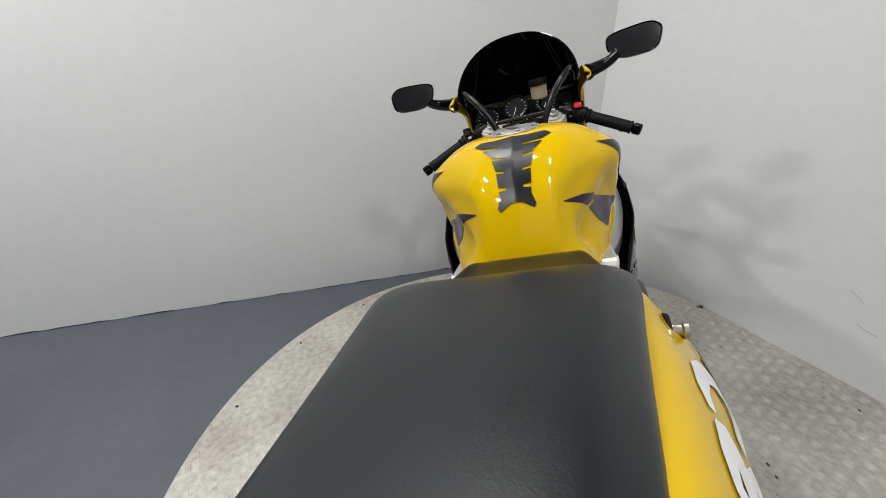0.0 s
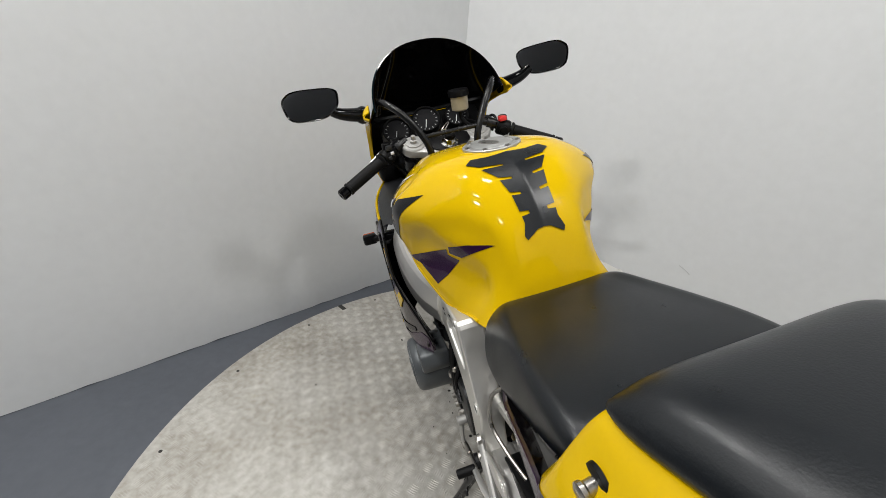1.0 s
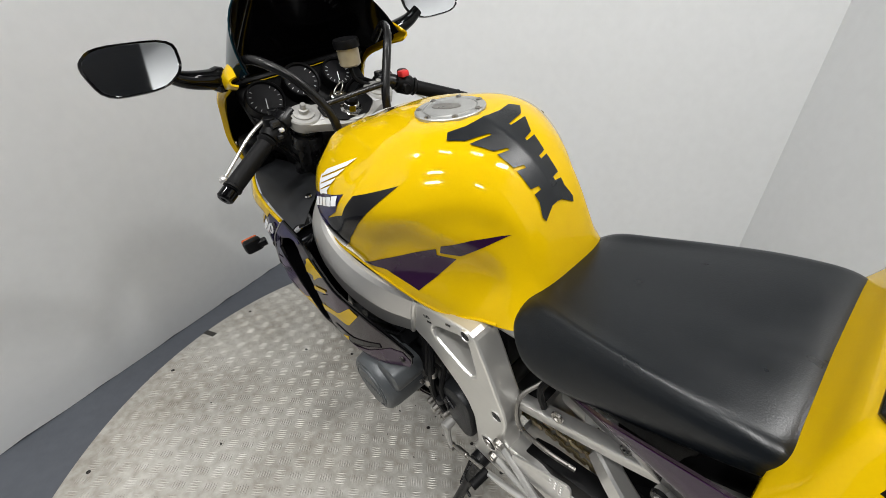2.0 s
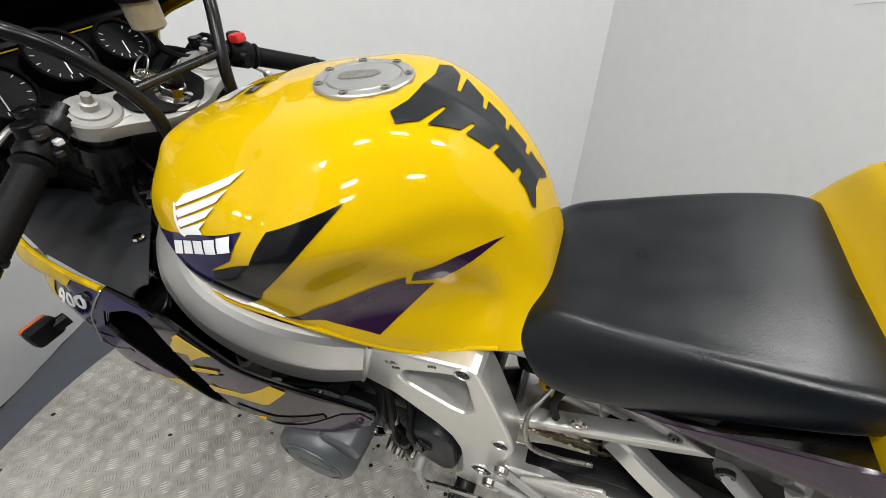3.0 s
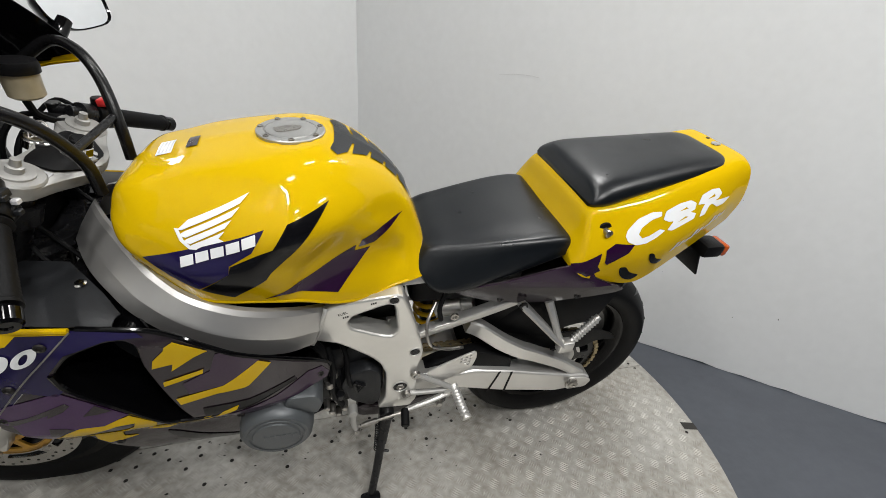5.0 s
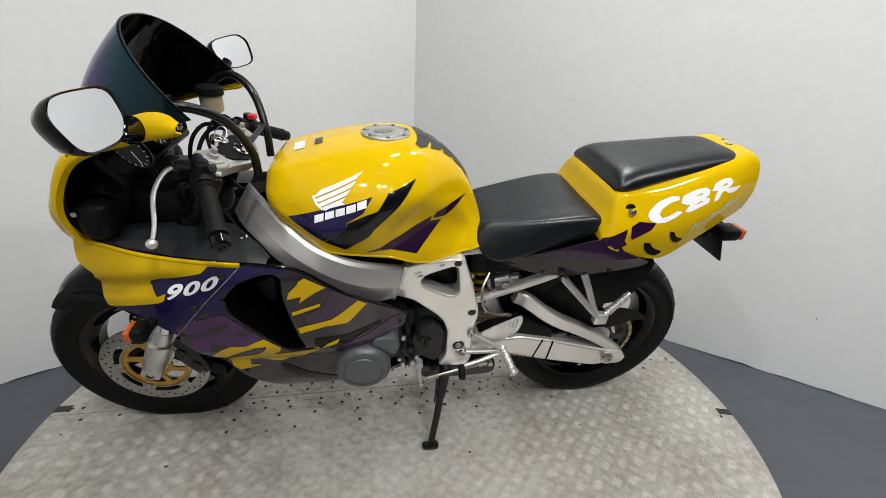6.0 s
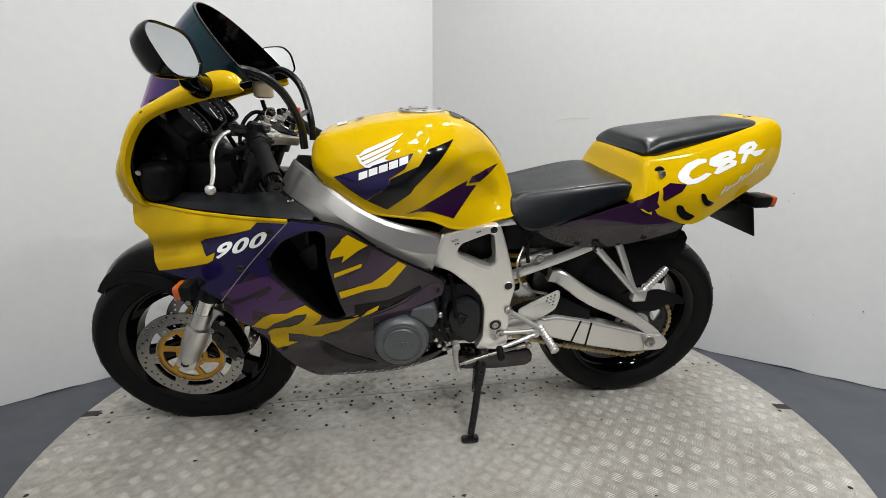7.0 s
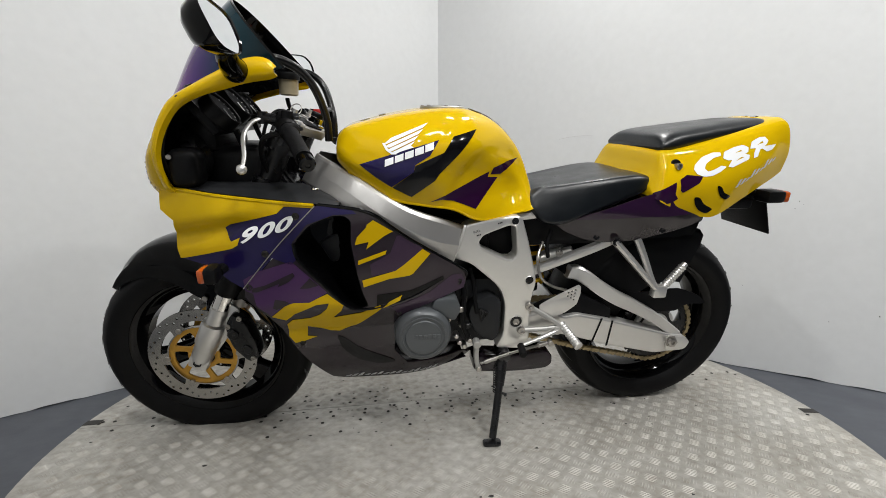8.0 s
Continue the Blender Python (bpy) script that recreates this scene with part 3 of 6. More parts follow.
ACROSS = Matrix(((0, UP.x, FORE.x, 0), (1, UP.y, FORE.y, 0), (0, UP.z, FORE.z, 0), (0, 0, 0, 1)))
YOKE_LINE = rounded([(-0.136, 0.036), (-0.122, 0.066), (-0.092, 0.070), (-0.050, 0.056), (0.050, 0.056), (0.092, 0.070), (0.122, 0.066), (0.136, 0.036), (0.122, 0.004), (0.080, -0.010), (0.032, -0.034), (-0.032, -0.034), (-0.080, -0.010), (-0.122, 0.004)], 3, 0.3)
clamp = [moved(slab(YOKE_LINE, -0.013, 0.009, (), 0.003), Matrix.Translation(HEAD) @ ACROSS)]
for s in (-1, 1):
    clamp.append(lathe([(-0.015, 0.034), (-0.012, 0.0365), (0.010, 0.0365), (0.013, 0.034)], on_fork(0.033, s), UP, 28))
clamp.append(lathe([(-0.016, 0.034), (0.011, 0.034), (0.013, 0.031)], HEAD, UP, 28))
yoke = part("top_yoke", steered(join(*clamp)), SATIN, BIKE, "polished alloy top yoke")
part("stem_nut", steered(lathe([(0.012, 0.026), (0.018, 0.026), (0.020, 0.019), (0.034, 0.018), (0.036, 0.015)], HEAD, UP, 8)), CHROME, yoke, "chrome steering stem nut")
part("stem_plug", steered(lathe([(0.034, 0.016), (0.044, 0.016), (0.047, 0.013)], HEAD, UP, 24)), BLACK_PLASTIC, yoke)
part("yoke_pad", steered(moved(slab(rounded([(-0.064, 0.048), (0.064, 0.048), (0.066, 0.006), (0.030, -0.026), (-0.030, -0.026), (-0.066, 0.006)], 3, 0.22), 0.0095, 0.0135, (), 0.001), Matrix.Translation(HEAD) @ ACROSS)), BLACK_PLASTIC, yoke, "black carbon-look yoke pad")
for s in (-1, 1):
    part("yoke_label", steered(moved(box(s * 0.078 - 0.009, s * 0.078 + 0.009, 0.0092, 0.0100, 0.004, 0.020), Matrix.Translation(HEAD) @ ACROSS)), SILVER_GRAPHIC, yoke, "small silver label")
low = [tube([on_fork(0.2, -1), STEM - UP * 0.2, on_fork(0.2, 1)], 0.032, 10, 4, flat=0.7)] + [lathe([(-0.02, 0.038), (0.02, 0.038)], on_fork(0.2, s), UP, 24) for s in (-1, 1)]
part("lower_yoke", steered(join(*low)), BLACK_METAL, BIKE, "black lower yoke")

# ---- handlebars ----
for s in (-1, 1):
    tip = Vector((-0.318 if s < 0 else -0.336, s * 0.315, 0.872 if s < 0 else 0.876))
    inner = Vector((-0.408, s * 0.118, 0.957 if s < 0 else 0.966))
    way = (tip - inner).normalized()
    reach = (tip - inner).length
    bar = part("handlebar", steered(join(rod(inner, tip, 0.011), lathe([(-0.018, 0.036), (0.018, 0.036)], on_fork(0.085, s), UP, 24))), BLACK_METAL, BIKE, "black clip-on handlebar")
    grip0 = inner + way * (reach - 0.135)
    prof = [(0, 0.021), (0.004, 0.0225), (0.008, 0.019)]
    for k in range(22):
        prof += [(0.010 + k * 0.0052, 0.0168), (0.0125 + k * 0.0052, 0.0176)]
    prof += [(0.126, 0.0165), (0.128, 0.0185), (0.133, 0.0185)]
    part("grip", steered(lathe(prof, grip0, way, 20)), RUBBER, bar, "ribbed black rubber grip")
    part("bar_weight", steered(lathe([(0, 0.012), (0.004, 0.0165), (0.022, 0.0165), (0.026, 0.013), (0.026, 0.006), (0.024, 0.005)], tip + way * 0.0, way, 20)), BLACK_GLOSS, bar, "black bar-end weight")
    sw0 = grip0 - way * 0.004
    wdir, sdir, udir = axes_of(way)
    housing = join(
        lathe([(0, 0.021), (-0.006, 0.024), (-0.034, 0.024), (-0.040, 0.020)], sw0, way, 20),
        rod(sw0 - way * 0.02 + Vector((0, 0, 0.0)), sw0 - way * 0.02 + Vector((0.004, 0, 0.036)), 0.016, 0.013),
        rod(sw0 - way * 0.028, sw0 - way * 0.028 + Vector((0.028, 0, -0.010)), 0.015, 0.012),
    )
    part("switch_housing", steered(housing), BLACK_PLASTIC, bar, "black switch housing")
    perch = sw0 - way * 0.058
    part("lever_perch", steered(join(lathe([(0.012, 0.019), (-0.012, 0.019)], perch, way, 16), rod(perch, perch + Vector((-0.045, 0, 0.006)), 0.013, 0.012), rod(perch + Vector((-0.045, 0, -0.008)), perch + Vector((-0.045, 0, 0.020)), 0.012))), BLACK_METAL, bar)
    pivot = perch + Vector((-0.045, 0, 0.006))
    lever = tube([pivot, pivot + way * 0.03 + Vector((-0.030, 0, 0.0)), pivot + way * 0.08 + Vector((-0.056, 0, -0.008)), pivot + way * 0.145 + Vector((-0.066, 0, -0.022)), pivot + way * 0.178 + Vector((-0.076, 0, -0.031))], (0.0062, 0.0042), 10, 5, flat=0.8)
    ball = bmesh.new()
    bmesh.ops.create_uvsphere(ball, u_segments=14, v_segments=10, radius=0.0105, matrix=Matrix.Translation(pivot + way * 0.182 + Vector((-0.078, 0, -0.033))))
    part("lever", steered(join(lever, ball)), ALUMINIUM, bar, "silver hand lever with a ball end")
    if s < 0:
        part("switch_button", steered(box(sw0.x + 0.006, sw0.x + 0.020, sw0.y + 0.012, sw0.y + 0.030, sw0.z + 0.025, sw0.z + 0.038, 0.003)), GREY_PLASTIC, bar)
    else:
        part("kill_switch", steered(box(sw0.x - 0.002, sw0.x + 0.020, sw0.y - 0.034, sw0.y - 0.012, sw0.z + 0.030, sw0.z + 0.044, 0.003)), RED, bar, "red engine stop switch")


# ---- fuel tank ----
def ease(t):
    t = min(1.0, max(0.0, t))
    return t * t * (3 - 2 * t)


def bent(x, line):
    """The height of a broken line at x."""
    for (x0, z0), (x1, z1) in zip(line, line[1:]):
        if x <= x1:
            return z0 + (z1 - z0) * max(0.0, (x - x0) / (x1 - x0))
    return line[-1][1]


BROW = [(-0.30, 0.895), (-0.25, 0.925), (-0.20, 0.943), (-0.14, 0.955), (-0.06, 0.958), (0.02, 0.945)]
KNEE = [(-0.03, 0.770), (-0.01, 0.805), (0.02, 0.845), (0.06, 0.880), (0.10, 0.896), (0.14, 0.900), (0.18, 0.884), (0.21, 0.850)]


def tank_relief(p):
    """Presses the brow panel, the knee hollow and the seat of the cap into the tank's skin."""
    x, y, z = p
    brow = ease((bent(x, BROW) - z) / 0.022 + 0.5) * ease((-0.012 - 0.55 * (0.935 - z) - x) / 0.034 + 0.5) * ease((z - 0.835) / 0.04)
    knee = ease((bent(x, KNEE) - z) / 0.040 + 0.4) * ease((x + 0.03) / 0.03) * ease((0.225 - x) / 0.05) * ease((z - 0.728) / 0.05)
    press_in = 0.0070 * brow + 0.0105 * knee
    y -= press_in * 0.9 * ease(y / 0.06)
    z -= press_in * 0.35 * ease(y / 0.06)
    if math.hypot(x + 0.006, y) < 0.060:
        z = min(z, 0.9800)
    return Vector((x, y, z))


def tank():
    """Sections from the front to the rear, each by its crown and four points down the side."""
    rows = [
        (-0.292, 0.890, (0.05, 0.888), (0.078, 0.878), (0.080, 0.866), (0.07, 0.858)),
        (-0.282, 0.917, (0.080, 0.912), (0.122, 0.890), (0.132, 0.868), (0.122, 0.850)),
        (-0.255, 0.938, (0.102, 0.930), (0.155, 0.893), (0.173, 0.862), (0.155, 0.828)),
        (-0.210, 0.951, (0.115, 0.941), (0.180, 0.897), (0.198, 0.850), (0.187, 0.801)),
        (-0.150, 0.967, (0.125, 0.954), (0.202, 0.897), (0.223, 0.840), (0.211, 0.769)),
        (-0.070, 0.981, (0.125, 0.966), (0.222, 0.906), (0.231, 0.835), (0.207, 0.752)),
        (0.000, 0.986, (0.125, 0.973), (0.222, 0.906), (0.210, 0.820), (0.201, 0.740)),
        (0.060, 0.983, (0.115, 0.968), (0.194, 0.900), (0.178, 0.816), (0.182, 0.710)),
        (0.120, 0.961, (0.098, 0.945), (0.158, 0.874), (0.150, 0.802), (0.168, 0.704)),
        (0.170, 0.925, (0.080, 0.908), (0.122, 0.845), (0.120, 0.780), (0.150, 0.714)),
        (0.210, 0.874, (0.066, 0.860), (0.096, 0.806), (0.116, 0.765), (0.142, 0.718)),
        (0.240, 0.805, (0.052, 0.798), (0.082, 0.772), (0.104, 0.750), (0.134, 0.726)),
        (0.252, 0.762, (0.040, 0.760), (0.065, 0.750), (0.085, 0.742), (0.112, 0.732)),
    ]
    flat = [[Vector((x, 0, z)), *[Vector((x, y, h)) for y, h in pts]] for x, z, *pts in rows]
    lines = [spline([r[k] for r in flat], 8) for k in range(5)]
    loops = []
    for ring in zip(*lines):
        top, a, b, c, d = ring
        half = [tank_relief(p) for p in spline([top, a, b, c, d], 9)]
        top, half = half[0], half[1:]
        loops.append([Vector((p.x, -p.y, p.z)) for p in half[::-1]] + [top] + half)
    bm = bmesh.new()
    made = rings(bm, loops, closed=False)
    for row in (made[0], made[-1]):
        bm.faces.new(row)
    under = [[r[0] for r in made], [r[-1] for r in made]]
    for k in range(len(made) - 1):
        bm.faces.new((under[0][k], under[0][k + 1], under[1][k + 1], under[1][k]))
    return bm


fuel_tank = part("fuel_tank", tank(), YELLOW, BIKE, "glossy yellow fuel tank with dark graphics", 50)
tank_tree = tree_of(fuel_tank)
SEAM_POINTS = [(-0.255, 0.155, 0.828), (-0.210, 0.187, 0.801), (-0.150, 0.211, 0.769), (-0.070, 0.207, 0.752), (0.000, 0.201, 0.740), (0.060, 0.182, 0.710), (0.120, 0.168, 0.704), (0.170, 0.150, 0.714), (0.205, 0.142, 0.719)]
for s in (-1, 1):
    part("tank_seam", tube([(x, s * (y - 0.0005), z + 0.001) for x, y, z in SEAM_POINTS], 0.0032, 8, 5), YELLOW, fuel_tank, "rolled lower seam of the tank")


def both_sides(name, poly, tree, mat, parent, label="", proud=0.0012):
    bm = sticker(poly, tree, proud=proud)
    other = mirrored(bm)
    part(name, bm, mat, parent, label, 60)
    part(name, other, mat, parent, label, 60)


FLASH = [(0.057, 0.933), (-0.006, 0.917), (-0.030, 0.882), (-0.096, 0.852), (-0.100, 0.838), (-0.150, 0.800), (-0.105, 0.777), (-0.049, 0.818), (-0.040, 0.832), (-0.018, 0.854), (0.019, 0.892)]
both_sides("black_graphic", FLASH, tank_tree, BLACK_FLASH, fuel_tank, "jagged black flash graphic")
both_sides("purple_graphic", [(-0.062, 0.762), (0.099, 0.829), (0.096, 0.815), (0.126, 0.812), (0.090, 0.768), (0.062, 0.736), (0.030, 0.750), (0.000, 0.762), (-0.030, 0.768)], tank_tree, PLUM, fuel_tank, "dark purple flash graphic")
both_sides("purple_graphic", [(0.194, 0.857), (0.150, 0.851), (0.110, 0.838), (0.103, 0.821), (0.134, 0.820)], tank_tree, PLUM, fuel_tank, "dark purple flash tip")
both_sides("blue_graphic", [(-0.040, 0.909), (-0.120, 0.885), (-0.170, 0.869), (-0.226, 0.850), (-0.190, 0.824), (-0.152, 0.801), (-0.100, 0.838), (-0.097, 0.853), (-0.062, 0.875)], tank_tree, NAVY, fuel_tank, "dark blue graphic under the badge")
FEATHERS = [
    [(-0.061, 0.945), (-0.150, 0.910), (-0.166, 0.897), (-0.160, 0.897), (-0.074, 0.934)],
    [(-0.074, 0.931), (-0.156, 0.896), (-0.164, 0.891), (-0.154, 0.889), (-0.086, 0.920)],
    [(-0.086, 0.917), (-0.152, 0.888), (-0.158, 0.884), (-0.148, 0.882), (-0.096, 0.907)],
    [(-0.096, 0.904), (-0.146, 0.881), (-0.150, 0.878), (-0.140, 0.876), (-0.106, 0.894)],
    [(-0.106, 0.8945), (-0.140, 0.8800), (-0.140, 0.8775), (-0.126, 0.8825), (-0.098, 0.8920)],
]
FEATHERS.append([(-0.171, 0.8985), (-0.165, 0.8985), (-0.157, 0.8860), (-0.146, 0.8785), (-0.138, 0.8790), (-0.139, 0.8755), (-0.150, 0.8750), (-0.163, 0.8840)])
for f in FEATHERS:
    both_sides("badge_bar", f, tank_tree, WHITE, fuel_tank, "plain white slanted badge bar", 0.0022)
for k in range(5):
    x, z = -0.166 + k * 0.0232, 0.8475 + k * 0.0085
    both_sides("badge_block", [(x, z), (x + 0.0198, z + 0.0072), (x + 0.0208, z + 0.0220), (x + 0.001, z + 0.0150)], tank_tree, WHITE, fuel_tank, "plain white badge block", 0.0034)


PAD_HALF = [(0.070, 0.010), (0.069, 0.040), (0.062, 0.070), (0.074, 0.084), (0.092, 0.064), (0.102, 0.022), (0.106, 0.022), (0.100, 0.064), (0.128, 0.043), (0.134, 0.020), (0.138, 0.020), (0.134, 0.043), (0.158, 0.036), (0.162, 0.018), (0.166, 0.018), (0.163, 0.035), (0.186, 0.033), (0.188, 0.017), (0.192, 0.017), (0.192, 0.032), (0.200, 0.031), (0.211, 0.038), (0.215, 0.034), (0.209, 0.012)]


def press(poly, mat, name, label, proud=0.0022, fine=0.01):
    bm = sheet(poly, (), fine)
    for v in bm.verts:
        flat = Vector((v.co.x, v.co.z, 0.0))
        hit, normal, _, _ = tank_tree.ray_cast(Vector((flat.x, flat.y, 1.6)), Vector((0, 0, -1)))
        if hit is None:
            hit, normal, _, _ = tank_tree.find_nearest(Vector((flat.x, flat.y, 0.85)))
        v.co = hit + (normal if normal.z > 0 else -normal) * proud
    return part(name, bm, mat, fuel_tank, label, 60)


press([(x, y) for x, y in PAD_HALF] + [(x, -y) for x, y in PAD_HALF[::-1]], VINYL, "tank_pad", "black rubber tank pad with slots", 0.0022, 0.008)
press([(-0.226, -0.034), (-0.232, 0.024), (-0.206, 0.024), (-0.200, -0.034)], WHITE, "warning_label", "white warning label with unreadable print", 0.0018)
for k in range(4):
    press([(-0.223 + k * 0.006, -0.028), (-0.227 + k * 0.006, 0.018), (-0.2245 + k * 0.006, 0.018), (-0.2205 + k * 0.006, -0.028)], SILVER_GRAPHIC, "label_bar", "grey bar of unreadable print", 0.0024)
press([(-0.178, -0.028), (-0.180, 0.014), (-0.162, 0.014), (-0.159, -0.028)], CHARCOAL, "dark_label", "dark oblong label", 0.0020)

# fuel cap
CAP = Vector((-0.006, 0, 0.9828))
cap_up = Vector((0.0, 0, 1)).normalized()
cap = part("fuel_cap", lathe([(-0.010, 0.061), (0.002, 0.061), (0.0035, 0.059), (0.0035, 0.0475), (0.0015, 0.0465), (0.0015, 0.0455), (0.0040, 0.044), (0.0048, 0.041), (0.0042, 0.001)], CAP, cap_up, 48), CAST, fuel_tank, "round satin alloy fuel cap")
for k in range(7):
    a = 2 * math.pi * k / 7 + 0.3
    c = CAP + Vector((0.0535 * math.cos(a), 0.0535 * math.sin(a), 0.0035))
    part("cap_bolt", lathe([(0, 0.0055), (0.0025, 0.005), (0.0025, 0.0028), (0.0012, 0.0025)], c, cap_up, 10), STEEL, fuel_tank)
part("cap_flap", join(slab(rounded([(-0.030, -0.012), (0.010, -0.012), (0.022, 0), (0.010, 0.012), (-0.030, 0.012)], 3), -0.0015, 0.0015)), STEEL, fuel_tank, "raised key flap").matrix_basis = Matrix.Translation(CAP + Vector((0, 0, 0.0045))) @ pose(0, 0, 0, 90, 0, 25)

# ---- frame ----
def spar():
    """The left frame beam, bent round the tank, with a broad upper chamfer."""
    rows = [
        ((-0.345, -0.035, 0.862), (-0.390, -0.055, 0.790)), ((-0.318, -0.075, 0.852), (-0.366, -0.100, 0.785)), ((-0.288, -0.112, 0.841), (-0.340, -0.140, 0.781)),
        ((-0.258, -0.150, 0.829), (-0.305, -0.180, 0.771)), ((-0.222, -0.188, 0.814), (-0.262, -0.216, 0.745)), ((-0.173, -0.216, 0.785), (-0.195, -0.238, 0.700)),
        ((-0.105, -0.218, 0.748), (-0.120, -0.236, 0.648)), ((-0.03, -0.200, 0.718), (-0.050, -0.214, 0.606)), ((0.035, -0.168, 0.690), (0.004, -0.184, 0.590)),
    ]
    loops = []
    for top, bottom in rows:
        def at(f, bulge):
            p = Vector(bottom).lerp(Vector(top), f)
            return Vector((p.x, p.y + bulge, p.z))
        loops.append([at(0.55, 0.014), at(0.99, 0.010), at(0.975, 0.002), at(0.90, -0.004), at(0.57, -0.011), at(0.50, -0.0115), at(0.09, -0.002), at(0.0, 0.009), at(0.0, 0.045)])
    lines = [spline(l, 9) for l in zip(*loops)]
    bm = bmesh.new()
    rings(bm, [list(r) for r in zip(*lines)])
    return bm


PLATE_LINE = rounded([(0.036, 0.693), (0.085, 0.704), (0.189, 0.716), (0.212, 0.650), (0.242, 0.548), (0.246, 0.520), (0.234, 0.454), (0.242, 0.343), (0.226, 0.309), (0.140, 0.316), (0.161, 0.361), (0.160, 0.459), (0.146, 0.499), (0.124, 0.527), (0.058, 0.584), (0.004, 0.604)], 3, 0.2)
HOLE_LINE = rounded([(0.076, 0.645), (0.088, 0.664), (0.158, 0.690), (0.174, 0.684), (0.184, 0.606), (0.170, 0.591), (0.150, 0.595), (0.084, 0.628)], 3, 0.22)
BOSSES = ((0.171, 0.7015, 0.0105), (0.225, 0.530, 0.0125), (0.196, 0.401, 0.0190))


def circle(x, z, r, n=20):
    return [Vector((x + r * math.cos(2 * math.pi * k / n), z + r * math.sin(2 * math.pi * k / n))) for k in range(n)]


for s in (-1, 1):
    b = spar()
    part("frame_spar", b if s < 0 else mirrored(b), SPAR_ALU, BIKE, "satin aluminium frame beam", 12)
    b = slab(PLATE_LINE, -0.180, -0.128, [HOLE_LINE], 0.005)
    plate_ob = part("pivot_plate", b if s < 0 else mirrored(b), FRAME_ALU, BIKE, "satin aluminium pivot plate with a triangular window", 14)
    part("weld", tube([(0.037, s * 0.176, 0.692), (0.033, s * 0.181, 0.678), (0.020, s * 0.182, 0.635), (0.004, s * 0.178, 0.592)], 0.005, 8, 5), FRAME_ALU, plate_ob, "raised weld bead")
    for x, z, r in BOSSES:
        part("boss", lathe([(-0.002, r * 1.12), (0.0012, r * 1.10), (0.0022, r * 1.02), (0.0016, r * 0.94), (0.0004, r * 0.90)], (x, s * 0.1800, z), (0, s, 0), 24, cap=False), FRAME_ALU, plate_ob)
        part("sunk_bolt", lathe([(0.0004, r * 0.92), (0.0005, r * 0.60), (0.0016, r * 0.56), (0.0016, r * 0.30), (0.0006, r * 0.26), (0.0006, 0.001)], (x, s * 0.1800, z), (0, s, 0), 20), BLACK_METAL, plate_ob, "dark bolt sunk in the plate")
    part("pivot_bolt", lathe([(0.0008, 0.0110), (0.0040, 0.0100), (0.0040, 0.006), (0.0015, 0.005)], (0.196, s * 0.1800, 0.401), (0, s, 0), 6), STEEL, plate_ob)
    rail = slab(rounded([(0.200, 0.534), (0.256, 0.550), (0.430, 0.613), (0.600, 0.690), (0.606, 0.668), (0.438, 0.592), (0.261, 0.528), (0.205, 0.512)], 2, 0.2), -0.140, -0.114, (), 0.004)
    rail = rail if s < 0 else mirrored(rail)
    part("subframe_rail", join(rail, tube([(0.17, s * 0.115, 0.695), (0.30, s * 0.12, 0.712), (0.46, s * 0.12, 0.745)], 0.013, 8, 4)), ALUMINIUM, BIKE, "aluminium subframe rail")
    part("rail_bolt", lathe([(0, 0.011), (0.004, 0.010), (0.004, 0.006), (0.001, 0.005)], (0.322, s * 0.141, 0.594), (0, s, 0), 12), STEEL, BIKE, "steel bolt on the subframe rail")
def letters(word, size):
    """Flat glyphs of the built-in font as a bmesh in (x, y)."""
    txt = bpy.data.curves.new("letters", "FONT")
    txt.body, txt.size, txt.extrude, txt.offset = word, size, 0.0002, 0.0
    tmp = bpy.data.objects.new("tmp", txt)
    bm = bmesh.new()
    bm.from_mesh(tmp.to_mesh())
    tmp.to_mesh_clear()
    bpy.data.objects.remove(tmp)
    bmesh.ops.triangulate(bm, faces=bm.faces)
    return bm


part("frame_print", moved(letters("FUEL", 0.0092), pose(0.060, -0.1803, 0.6690, 90, -22, 0)), BLACK_METAL, BIKE, "small black print FUEL on the frame")
for x, z, n in ((0.068, 0.6625, 3), (0.124, 0.6945, 3)):
    for j in range(n):
        part("stamp_bar", box(x + j * 0.0042, x + j * 0.0042 + 0.003, -0.1812, -0.1800, z + j * 0.0012, z + 0.0035 + j * 0.0012), BLACK_METAL, BIKE, "tiny dark printed mark")


# ---- seats ----
def pad(rows, seg=5):
    """A cushion from sections: x, crown height, (half width, height) of the shoulder, of the side and of the lower edge."""
    flat = [[Vector((x, 0, z)), *[Vector((x + (p[2] if len(p) > 2 else 0), p[0], p[1])) for p in pts]] for x, z, *pts in rows]
    lines = [spline([r[k] for r in flat], seg) for k in range(len(flat[0]))]
    loops = []
    for ring in zip(*lines):
        half = spline(list(ring), 5)[1:]
        loops.append([Vector((p.x, -p.y, p.z)) for p in half[::-1]] + [ring[0]] + half)
    bm = bmesh.new()
    made = rings(bm, loops, closed=False)
    bm.faces.new(made[0])
    bm.faces.new(made[-1])
    for a, b in zip(made, made[1:]):
        bm.faces.new((a[0], b[0], b[-1], a[-1]))
    return bm


